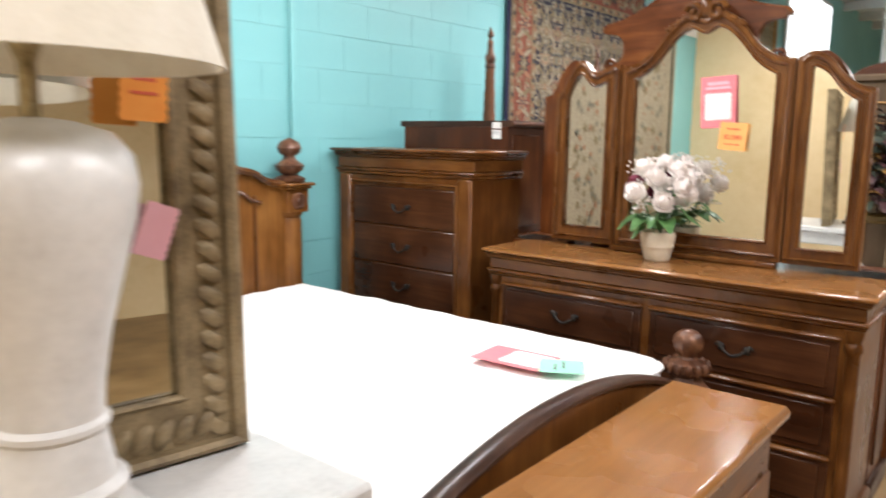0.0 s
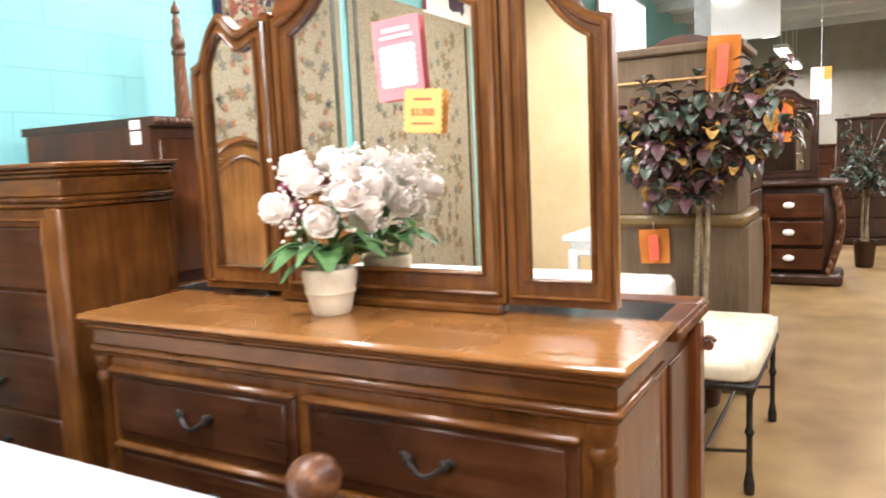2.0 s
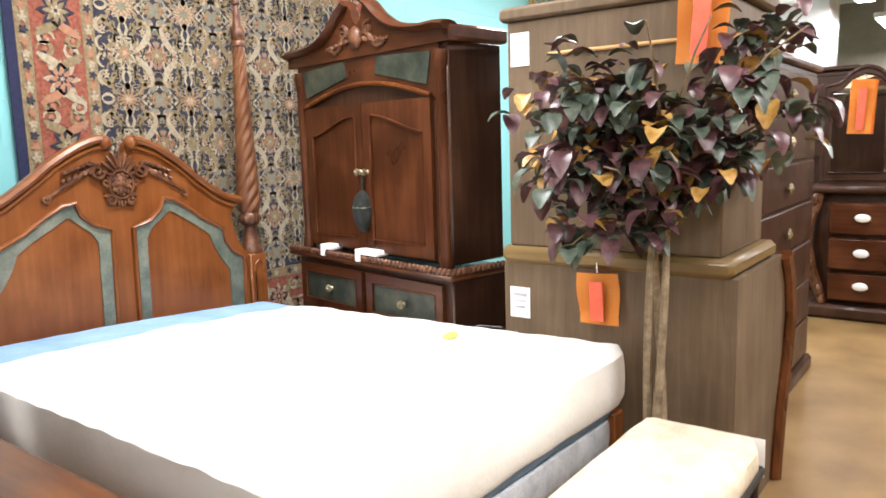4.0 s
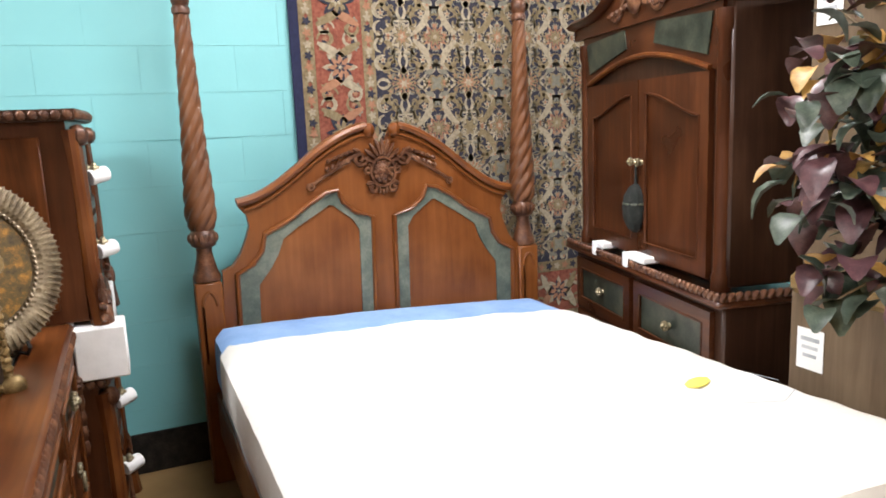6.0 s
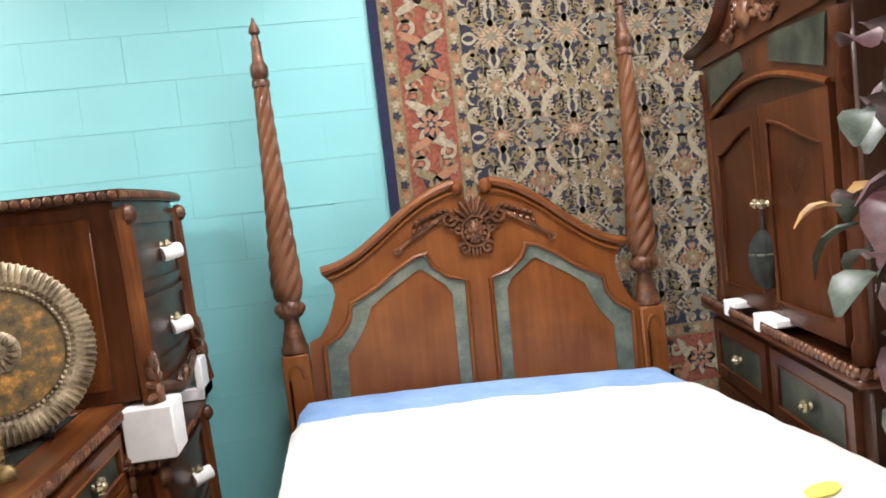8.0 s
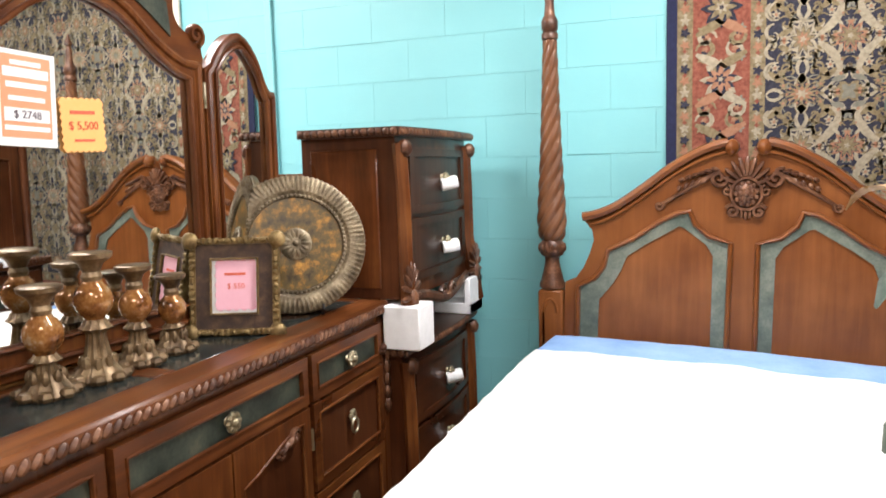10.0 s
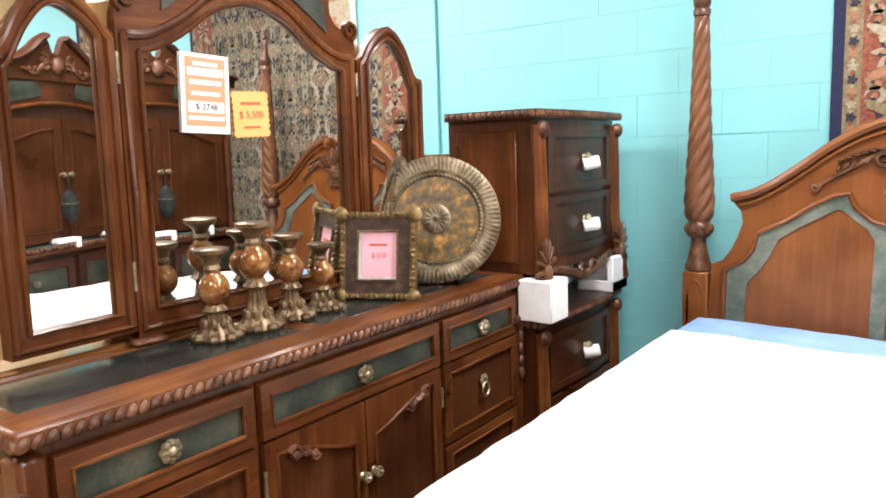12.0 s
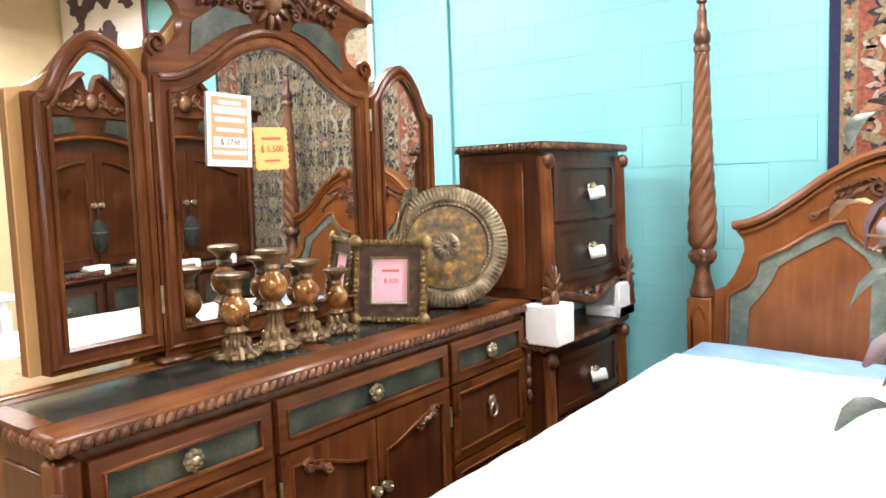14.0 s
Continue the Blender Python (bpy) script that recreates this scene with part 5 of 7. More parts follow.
# tassel hung on the door knobs
t = thing("tassel", M_ARM @ pose(0.0, -0.275, 1.12), "dark green fabric tassel hanging from the armoire's knobs", "tassel")
bm = bmesh.new()
lathe(bm, [(0.004, 0.2), (0.006, 0.12), (0.026, 0.105), (0.046, 0.07), (0.054, 0.02), (0.05, -0.03), (0.03, -0.07), (0.008, -0.09)], 20, flutes=10, depth=0.2, turns=0.1)
part("skirt", bm, FELT, t)
bm = bmesh.new()
sweep(bm, [(0.05 * math.cos(a), 0.05 * math.sin(a), 0.035) for a in [2 * math.pi * i / 16 for i in range(16)]], 0.005, 0.006, 6, (0, 0, 1), closed=True)
part("braid", bm, SLATE, t, "pale braid round the tassel")
for lx, w in ((-0.3, 0.09), (0.06, 0.17)):
    bm = bmesh.new()
    chamfer_box(bm, -w / 2, -0.03, 0, w / 2, 0.05, 0.03, 0.006)
    chamfer_box(bm, -w / 2, -0.04, -0.035, -w / 2 + 0.04, -0.028, 0.03, 0.004)
    solid("foam_strip", bm, FOAM, "white foam packing strip on the armoire ledge", "packing", "armoire packing strips", m=M_ARM @ pose(lx, -0.285, 0.918))


def wall_unit():
    t = thing("wall_unit", pose(1.47, -2.16, 0, 0, 0, -90), "olive-brown entertainment cabinet turned back to front", "cabinet")
    box_part("upper_case", t, OLIVE, (-0.47, 0.0, 1.03, 0.39, 0.55, 1.93), 0.006)
    box_part("cornice", t, OLIVE, (-0.5, -0.02, 1.932, 0.42, 0.6, 1.985), 0.012)
    arch = arc_pts(lambda x: 1.99 + 0.12 * math.cos(x / 0.27 * math.pi / 2) ** 0.7, -0.265, 0.265, 16)
    bm = bmesh.new()
    prism(bm, [(-0.3, 1.987)] + arch + [(0.3, 1.987)], 0.5, 0.56)
    part("pediment", bm, MAHOGANY_X, t, "reddish-brown arched pediment")
    bm = bmesh.new()
    sweep(bm, [(-0.28, -0.004, 1.79), (0.3, -0.004, 1.79)], 0.008, 0.008, 8)
    part("batten", bm, RAWPLY, t, "thin pale batten")
    bm = bmesh.new()
    sweep(bm, [(-0.35, -0.004, 1.29), (0.36, -0.004, 1.29)], 0.006, 0.006, 8)
    part("batten", bm, OLIVE, t)
    box_part("waist_moulding", t, WAIST, (-0.5, -0.03, 0.96, 0.44, 0.6, 1.03), 0.02)
    bm = bmesh.new()
    prof = [(0.0, 0.0), (0.6, 0.0), (0.62, 0.1), (0.66, 0.3), (0.74, 0.5), (0.78, 0.68), (0.74, 0.84), (0.66, 0.96), (0.0, 0.96)]
    rings = [[bm.verts.new((x, y, z)) for y, z in prof] for x in (-0.5, 0.45)]
    for i in range(len(prof)):
        j = (i + 1) % len(prof)
        bm.faces.new((rings[0][i], rings[0][j], rings[1][j], rings[1][i]))
    bm.faces.new(rings[0][::-1])
    bm.faces.new(rings[1])
    part("base_case", bm, OLIVE, t)
    bm = bmesh.new()
    sweep(bm, [(0.46, y, z) for y, z in prof[1:8]], 0.035, 0.03, 8, (1, 0, 0))
    part("bombe_edge", bm, CHERRY, t, "glossy reddish-brown bombe corner")
    for z in (1.22, 1.7):
        box_part("cable_slot", t, DARKWOOD, (-0.1 if z < 1.5 else -0.37, -0.003, z, 0.02 if z < 1.5 else -0.35, 0.002, z + 0.03), 0.001, "dark cable slot")
    return t


wall_unit()


def sticker(name, m, w, h, base, label, bars=(), lab_cat="label"):
    """A flat paper with plain bars for unreadable print. Its face looks along local -y."""
    t = thing(name, m, label, lab_cat)
    box_part("paper", t, base, (-w / 2, -0.0015, -h / 2, w / 2, 0.0, h / 2), 0.0004)
    for k, (bx, bz, bw, bh, mat) in enumerate(bars):
        lift = 0.0012 if k == 0 else 0.0022
        box_part("print_bar", t, mat, (bx * w - bw * w / 2, -0.0015 - lift, bz * h - bh * h / 2, bx * w + bw * w / 2, -0.0017, bz * h + bh * h / 2), 0.0002)
    return t


def words(parent, text, size, m, mat):
    cu = bpy.data.curves.new("lettering", "FONT")
    cu.body, cu.size, cu.align_x, cu.align_y, cu.extrude = text, size, "CENTER", "CENTER", 0.0004
    ob = bpy.data.objects.new("lettering", cu)
    me = bpy.data.meshes.new_from_object(ob)
    bpy.data.objects.remove(ob)
    me.materials.append(mat)
    o = new("lettering", me)
    o.parent = parent
    o.matrix_basis = m
    return o


def burst(bm, w, h, y0, y1, teeth=7):
    pts = []
    def side(a, b, n):
        for i in range(n):
            for k, o in ((0.0, 0.0), (0.5, 0.045)):
                p = (i + k) / n
                x, z = a[0] + (b[0] - a[0]) * p, a[1] + (b[1] - a[1]) * p
                d = Vector((b[1] - a[1], -(b[0] - a[0]))).normalized() * o * min(w, h)
                pts.append((x + d.x, z + d.y))
    c = [(-w / 2, -h / 2), (w / 2, -h / 2), (w / 2, h / 2), (-w / 2, h / 2)]
    for i in range(4):
        side(c[i], c[(i + 1) % 4], teeth)
    prism(bm, pts, y0, y1)


def star_card(name, m, w, h, mat, label, bars=(), cat="price tag"):
    t = thing(name, m, label, cat)
    bm = bmesh.new()
    burst(bm, w, h, -0.002, 0.0)
    part("card", bm, mat, t)
    for bx, bz, bw, bh, ink in bars:
        box_part("print_bar", t, ink, (bx * w - bw * w / 2, -0.0034, bz * h - bh * h / 2, bx * w + bw * w / 2, -0.0021, bz * h + bh * h / 2), 0.0002)
    return t


LAB = [(0, 0.25, 0.7, 0.1, TICKING), (0, 0.05, 0.6, 0.08, TICKING), (0, -0.15, 0.5, 0.08, TICKING)]
sticker("shipping_label", pose(1.4685, -1.75, 1.82, 0, 0, -90), 0.085, 0.13, PAPER, "white shipping label on the cabinet back", LAB)
sticker("shipping_label", pose(1.4685, -1.735, 0.79, 0, 0, -90), 0.095, 0.13, PAPER, "white shipping label on the cabinet base", LAB)
sticker("shipping_label", pose(-0.9535, -0.72, 1.585, 0, 0, -90), 0.06, 0.035, PAPER, "white label on the night stand's back", ())
sticker("shipping_label", pose(-0.9535, -0.72, 1.535, 0, 0, -90), 0.06, 0.05, PAPER, "white label with print on the night stand's back", LAB[:2])


def orange_tag(x, y, z, h, tilt, label):
    t = thing("sale_tag", pose(x, y, z, 0, tilt, -90), label, "price tag", "orange sale tags")
    bm = bmesh.new()
    w = 0.17
    n = 8
    for yy, k in ((0.0, 1),):
        rows = [[bm.verts.new((-w / 2 + w * i / n, -0.012 * math.sin(j * 0.9 + i * 0.35) - 0.012, -h * j / 6)) for i in range(n + 1)] for j in range(7)]
        for j in range(6):
            for i in range(n):
                bm.faces.new((rows[j][i], rows[j][i + 1], rows[j + 1][i + 1], rows[j + 1][i]))
    bmesh.ops.solidify(bm, geom=bm.faces[:], thickness=0.002)
    part("sheet", bm, ORANGE, t)
    bm = bmesh.new()
    chamfer_box(bm, -0.028, -0.034, -h * 0.92, 0.03, -0.027, -h * 0.16, 0.001)
    part("red_print", bm, REDINK, t, "bold red vertical print")
    box_part("string", t, PAPER, (-0.002, -0.012, 0, 0.002, -0.009, 0.04), 0.0008)
    return t


orange_tag(1.45, -2.49, 2.0, 0.3, 4, "orange sale tag hanging from the cabinet top")
orange_tag(1.442, -2.1, 0.95, 0.2, -3, "orange sale tag hanging from the cabinet's waist")

# sale sheet lying on the first mattress
t = thing("sale_sheet", pose(-2.275, -1.775, 0.743, -90, 0, 4), "faded pink sale sheet with white burst lying on the mattress", "price tag")
box_part("sheet", t, HOTPINK, (-0.095, -0.002, -0.135, 0.095, 0.0, 0.135), 0.0005)
bm = bmesh.new()
burst(bm, 0.135, 0.15, -0.0036, -0.0022, 6)
part("white_burst", bm, PAPER, t, "white star burst", pose(0.0, 0, -0.045))
star_card("price_card", pose(-2.265, -1.955, 0.7465, -90, 0, 30), 0.14, 0.14, GREENPALE, "pale green pinked-edge price card lying on the mattress", [(-0.1, 0.15, 0.4, 0.05, DARKINK), (0.1, -0.05, 0.5, 0.05, DARKINK)])
# sheets stuck on the mirrors
t = sticker("price_sheet", pose(-0.978, -1.98, 1.645, 0.65, 2, 87), 0.16, 0.225, PAPER, "white price sheet with orange print on the mirror",
            [(0, 0.02, 0.82, 0.86, CORAL), (0, 0.37, 0.5, 0.05, PAPER), (0, 0.27, 0.74, 0.1, PAPER), (0, 0.14, 0.66, 0.06, PAPER), (0, 0.0, 0.6, 0.05, PAPER), (0, -0.17, 0.74, 0.14, PAPER), (0, -0.31, 0.74, 0.05, PAPER)], "price tag")
words(t, "$ 2748", 0.026, pose(0, -0.0045, -0.038, 90, 0, 0), DARKINK)
t = star_card("price_card", pose(-0.97, -1.825, 1.59, 0.65, -2, 87), 0.125, 0.13, FLUO, "orange pinked-edge price card on the mirror", [(0, 0.25, 0.6, 0.07, REDINK), (0, -0.3, 0.5, 0.05, REDINK)])
words(t, "$ 5,500", 0.03, pose(0, -0.0035, -0.002, 90, 0, 0), REDINK)
t = sticker("price_sheet", pose(-1.0665, -2.0, 1.685, 0, -3, -90), 0.155, 0.225, HOTPINK, "coral price sheet with white burst on the mirror", [(0, 0.36, 0.6, 0.06, PINK), (0, 0.27, 0.7, 0.05, PINK)], "price tag")
bm = bmesh.new()
burst(bm, 0.11, 0.11, -0.003, -0.0016, 6)
part("white_burst", bm, PAPER, t, "white star burst", pose(0, 0, -0.02))
t = star_card("price_card", pose(-1.069, -2.075, 1.535, 0, 4, -90), 0.115, 0.115, FLUO, "orange pinked-edge price card on the mirror", [(0, 0.28, 0.5, 0.05, REDINK), (0, -0.3, 0.6, 0.04, REDINK)])
words(t, "$3,988", 0.028, pose(0, -0.0035, -0.004, 90, 0, 0), REDINK)


# ---- things on the slate dresser ----
def candle_holder(x, y, h, s=1.0):
    t = thing("candle_holder", pose(x, y, 0.9575), "amber glass and bronze pillar candle holder on the dresser", "candle holder", "candle holders on the dresser")
    bm = bmesh.new()
    n = 24
    k = h
    zb = h - 0.15 * s
    lathe(bm, [(0.056 * s, 0.0), (0.06 * s, 0.008), (0.05 * s, 0.02), (0.042 * s, 0.03), (0.03 * s, 0.05), (0.024 * s, zb * 0.55), (0.02 * s, zb * 0.75), (0.022 * s, zb * 0.8), (0.034 * s, zb * 0.86), (0.026 * s, zb * 0.93), (0.022 * s, zb)], n, flutes=12, depth=0.14)
    for i in range(8):
        a = 2 * math.pi * i / 8
        blob(bm, (0.055 * s * math.cos(a), 0.055 * s * math.sin(a), 0.012), (0.018 * s, 0.018 * s, 0.014), u=6, v=4)
        blob(bm, (0.032 * s * math.cos(a), 0.032 * s * math.sin(a), 0.045), (0.01 * s, 0.01 * s, 0.02), u=6, v=4)
    part("foot", bm, BRONZE, t, "bronze acanthus foot")
    bm = bmesh.new()
    lathe(bm, [(0.02 * s, zb)] + [(0.0385 * s * math.sin(math.pi * i / 12) + 0.003, zb + 0.085 * s * (1 - math.cos(math.pi * i / 12)) / 2) for i in range(2, 11)] + [(0.02 * s, zb + 0.085 * s)], n)
    part("glass_ball", bm, AMBER, t, "swirled amber glass ball")
    bm = bmesh.new()
    z = zb + 0.083 * s
    lathe(bm, [(0.018 * s, z), (0.022 * s, z + 0.012 * s), (0.018 * s, z + 0.022 * s), (0.026 * s, z + 0.04 * s), (0.044 * s, z + 0.052 * s), (0.046 * s, z + 0.062 * s), (0.04 * s, z + 0.065 * s)], n)
    part("cup", bm, BRONZE, t, "dark bronze cup")


for x, y, h, s in ((-0.865, -2.085, 0.26, 1.08), (-0.855, -1.945, 0.32, 1.12), (-0.86, -1.805, 0.27, 1.02), (-0.865, -1.665, 0.225, 0.94)):
    candle_holder(x, y, h, s)


def picture_frame():
    t = thing("picture_frame", pose(-0.82, -1.445, 0.959, -10, 0, 22), "ornate gold picture frame holding a pink price card", "picture frame")
    w, h = 0.137, 0.3
    o = [(-w, 0.0), (w, 0.0), (w, h), (-w, h)]
    i1 = [(-w + 0.019, 0.019), (w - 0.019, 0.019), (w - 0.019, h - 0.019), (-w + 0.019, h - 0.019)]
    i2 = [(-w + 0.065, 0.065), (w - 0.065, 0.065), (w - 0.065, h - 0.065), (-w + 0.065, h - 0.065)]
    bm = bmesh.new()
    ring_board(bm, o, i1, -0.018, 0.012)
    for k in range(4):
        a, b = Vector(o[k]), Vector(o[(k + 1) % 4])
        for j in range(15):
            p = a + (b - a) * ((j + 0.5) / 15)
            c = Vector((0, h / 2))
            d = (c - p)
            p = p + Vector((math.copysign(0.008, d.x) if abs(p.x) > w - 0.001 else 0, math.copysign(0.008, d.y) if (p.y < 0.001 or p.y > h - 0.001) else 0))
            blob(bm, (p.x, -0.019, p.y), ((0.009, 0.012)[j % 2], 0.008, (0.012, 0.008)[j % 2]), (0, 40 * (j % 3), 0), 6, 4)
        blob(bm, (a.x * 0.98, -0.02, 0.008 if a.y < 0.1 else h - 0.008), (0.028, 0.016, 0.028))
    part("gilt_border", bm, GOLD, t)
    bm = bmesh.new()
    ring_board(bm, i1, i2, -0.012, 0.008)
    part("inner_border", bm, BORDER, t, "dark brown inner border")
    bm = bmesh.new()
    sweep(bm, [(x, -0.013, z) for x, z in i2], 0.005, 0.006, 6, closed=True)
    part("gilt_bead", bm, GOLD, t)
    box_part("mount", t, PAPER, (-w + 0.06, -0.004, 0.06, w - 0.06, 0.006, h - 0.06), 0.001)
    bm = bmesh.new()
    burst(bm, 0.12, 0.15, -0.0075, -0.006, 5)
    c = part("price_card", bm, PINK, t, "pink pinked-edge price card", pose(0.004, 0, h / 2 + 0.004))
    box_part("print_bar", c, REDINK, (-0.035, -0.009, 0.03, 0.03, -0.0076, 0.038), 0.0002)
    words(c, "$ 550", 0.024, pose(0, -0.0085, -0.004, 90, 0, 0), REDINK)
    bm = bmesh.new()
    chamfer_box(bm, -0.03, 0.012, 0.0, 0.03, 0.016, 0.2, 0.001)
    part("easel_back", bm, DARKWOOD, t, "", pose(0, 0.004, 0.01, -16, 0, 0))


picture_frame()


def charger_plate():
    m = pose(-0.778, -1.145, 0.966, -12, 0, 34)
    t = thing("charger_plate", m, "round bronze charger plate with tortoiseshell centre on an easel", "plate")
    flat = Euler((radians(90), 0, 0)).to_matrix()
    c = Vector((0, 0, 0.228))
    t.scale = (1.07, 1.07, 1.07)
    bm = bmesh.new()
    n = 240
    rings = []
    for r, y in ((0.228, 0.0), (0.225, -0.012), (0.2, -0.022), (0.175, -0.022), (0.165, -0.014), (0.155, -0.014), (0.15, -0.008), (0.0, -0.008)):
        if r == 0:
            break
        ring = []
        for i in range(n):
            a = 2 * math.pi * i / n
            k = 1 + (0.008 * math.cos(84 * a) if r > 0.17 else 0)
            yy = y
            ring.append(bm.verts.new((c.x + r * k * math.cos(a), yy, c.z + r * k * math.sin(a))))
        rings.append(ring)
    back = [bm.verts.new((c.x + 0.226 * math.cos(2 * math.pi * i / n), 0.008, c.z + 0.226 * math.sin(2 * math.pi * i / n))) for i in range(n)]
    rings.insert(0, back)
    for a, b in zip(rings, rings[1:]):
        for i in range(n):
            j = (i + 1) % n
            bm.faces.new((a[i], a[j], b[j], b[i]))
    bm.faces.new(back[::-1])
    bm.faces.new(rings[-1])
    for i in range(84):
        a = 2 * math.pi * i / 84
        blob(bm, (0.203 * math.cos(a), -0.0185, c.z + 0.203 * math.sin(a)), (0.0058, 0.007, 0.025), (0, 90 - math.degrees(a), 0), 6, 4)
    for i in range(70):
        a = 2 * math.pi * i / 70
        blob(bm, (0.158 * math.cos(a), -0.017, c.z + 0.158 * math.sin(a)), (0.006, 0.006, 0.006), u=6, v=4)
    part("fluted_rim", bm, PLATEMETAL, t)
    bm = bmesh.new()
    lathe(bm, [(0.151, 0.0), (0.151, 0.003)], 48, (0, -0.0085, 0.228), m=flat)
    part("lacquer_disc", bm, TORTOISE, t, "mottled tortoiseshell centre")
    bm = bmesh.new()
    lathe(bm, [(0.052, 0), (0.052, 0.006), (0.046, 0.01), (0.02, 0.012)], 32, (0, -0.0115, 0.228), m=flat)
    for i in range(14):
        a = 2 * math.pi * i / 14
        blob(bm, (0.032 * math.cos(a), -0.023, 0.228 + 0.032 * math.sin(a)), (0.006, 0.005, 0.015), (0, 90 - math.degrees(a), 0), 6, 4)
    blob(bm, (0, -0.026, 0.228), (0.01, 0.006, 0.01))
    part("rosette", bm, PLATEMETAL, t)
    e = thing("plate_easel", pose(-0.778, -1.145, 0.96, 0, 0, 34), "small black iron easel holding the charger plate", "easel")
    for s in (-1, 1):
        bm = bmesh.new()
        sweep(bm, [(s * 0.08, 0.09, 0.006), (s * 0.08, 0.02, 0.008), (s * 0.08, -0.04, 0.01), (s * 0.08, -0.055, 0.03), (s * 0.08, -0.045, 0.045)], 0.005, 0.005, 6, (1, 0, 0))
        sweep(bm, [(s * 0.08, 0.02, 0.008), (s * 0.05, 0.09, 0.25)], 0.005, 0.005, 6, (1, 0, 0))
        part("leg", bm, IRON, e)
    bm = bmesh.new()
    sweep(bm, [(-0.08, 0.085, 0.006), (0.08, 0.085, 0.006)], 0.005, 0.005, 6)
    part("cross_bar", bm, IRON, e)


charger_plate()
# flower vase on the honey dresser
def flower_vase():
    x, y, z = -1.2, -1.815, 0.9725
    t = thing("flower_vase", pose(x, y, z), "ivory ceramic pot of white roses and burgundy flowers on the dresser", "vase")
    bm = bmesh.new()
    lathe(bm, [(0.052, 0), (0.058, 0.006), (0.064, 0.04), (0.068, 0.055), (0.074, 0.065), (0.072, 0.075), (0.078, 0.1), (0.08, 0.12), (0.074, 0.132), (0.066, 0.125), (0.06, 0.1), (0.02, 0.098)], 28)
    part("pot", bm, IVORY, t)
    rnd = random.Random(5)
    cz = 0.33
    for k in range(14):
        a, ez = k * 2.4, 0.96 - 1.35 * k / 13
        hr = (0.15 if k % 2 else 0.115) * math.sqrt(1 - ez * ez)
        p = Vector((hr * math.cos(a), hr * math.sin(a), cz - 0.02 + 0.125 * ez))
        dark = k in (3, 6, 11)
        bm = bmesh.new()
        r = 0.036 if dark else 0.046
        q = (p - Vector((0, 0, cz - 0.1))).to_track_quat("Z", "Y").to_matrix().to_4x4()
        blob(bm, p, (r * 0.72, r * 0.72, r * 0.72), u=8, v=6)
        for j in range(22):
            ez = 1 - 1.75 * (j + 0.5) / 22
            aa = j * 2.39996
            d = Vector((math.cos(aa) * math.sqrt(1 - ez * ez), math.sin(aa) * math.sqrt(1 - ez * ez), ez))
            tilt = pose(0, 0, 0, rnd.uniform(15, 48), rnd.uniform(-18, 18), 0)
            m = Matrix.Translation(p) @ q @ Matrix.Translation(d * r * 0.72) @ d.to_track_quat("Z", "Y").to_matrix().to_4x4() @ tilt
            e = m.to_euler()
            blob(bm, m.translation, (r * rnd.uniform(0.48, 0.68), r * rnd.uniform(0.42, 0.6), r * 0.08), [math.degrees(v) for v in e], 7, 4)
        part("rose" if not dark else "burgundy_flower", bm, BURGUNDY if dark else ROSE, t, "burgundy silk flower" if dark else "white silk rose")
    bm = bmesh.new()
    for k in range(44):
        a = rnd.uniform(0, 6.28)
        p = Vector((0.15 * math.cos(a) * rnd.uniform(0.6, 1.1), 0.15 * math.sin(a) * rnd.uniform(0.6, 1.1), cz + rnd.uniform(-0.1, 0.14)))
        for j in range(6):
            blob(bm, p + Vector([rnd.gauss(0, 0.016) for _ in range(3)]), (0.006, 0.006, 0.006), u=5, v=3)
    part("filler_blossom", bm, ROSE, t, "tiny white filler blossoms")
    bm = bmesh.new()
    for k in range(13):
        a = k * 2.4
        leaf_blade(bm, Vector((0.03 * math.cos(a), 0.03 * math.sin(a), 0.14 + 0.05 * (k % 3))), Vector((math.cos(a), math.sin(a), rnd.uniform(-0.2, 0.9))), rnd.uniform(0.1, 0.16), 0.045)
    for k in range(9):
        a = k * 2.4 + 0.5
        leaf_blade(bm, Vector((0.05 * math.cos(a), 0.05 * math.sin(a), 0.17)), Vector((math.cos(a), math.sin(a), rnd.uniform(-0.3, 0.5))), 0.13, 0.085, 0.5)
    part("leaf_spray", bm, GREENLEAF, t, "green silk leaves")
    bm = bmesh.new()
    for k in range(12):
        a = k * 2.1
        sweep(bm, [(0.01 * math.cos(a), 0.01 * math.sin(a), 0.1), (0.05 * math.cos(a), 0.05 * math.sin(a), 0.22), (0.09 * math.cos(a), 0.09 * math.sin(a), 0.31)], 0.003, 0.003, 5, (0.3, 0.5, 0.8))
    part("stems", bm, GREENLEAF, t)


def leaf_blade(bm, base, way, length, width, droop=0.25):
    way = way.normalized()
    side = way.cross(Vector((0, 0, 1)))
    side = side.normalized() if side.length > 0.01 else Vector((1, 0, 0))
    up = side.cross(way)
    prev = None
    n = 4
    for i in range(n + 1):
        k = i / n
        w = width * 0.5 * math.sin(math.pi * (0.06 + 0.92 * k)) ** 0.62
        c = base + way * length * k + up * (0.15 * length * math.sin(k * 3) - droop * length * k * k)
        row = (bm.verts.new(c - side * w + up * w * 0.35), bm.verts.new(c), bm.verts.new(c + side * w + up * w * 0.35))
        if prev:
            bm.faces.new((prev[0], prev[1], row[1], row[0]))
            bm.faces.new((prev[1], prev[2], row[2], row[1]))
        prev = row


GREENLEAF = mottled("fresh_silk_leaf", [(0.03, 0.09, 0.025), (0.07, 0.17, 0.05), (0.12, 0.25, 0.09)], 30, 0.45, 0, 0.2)
flower_vase()

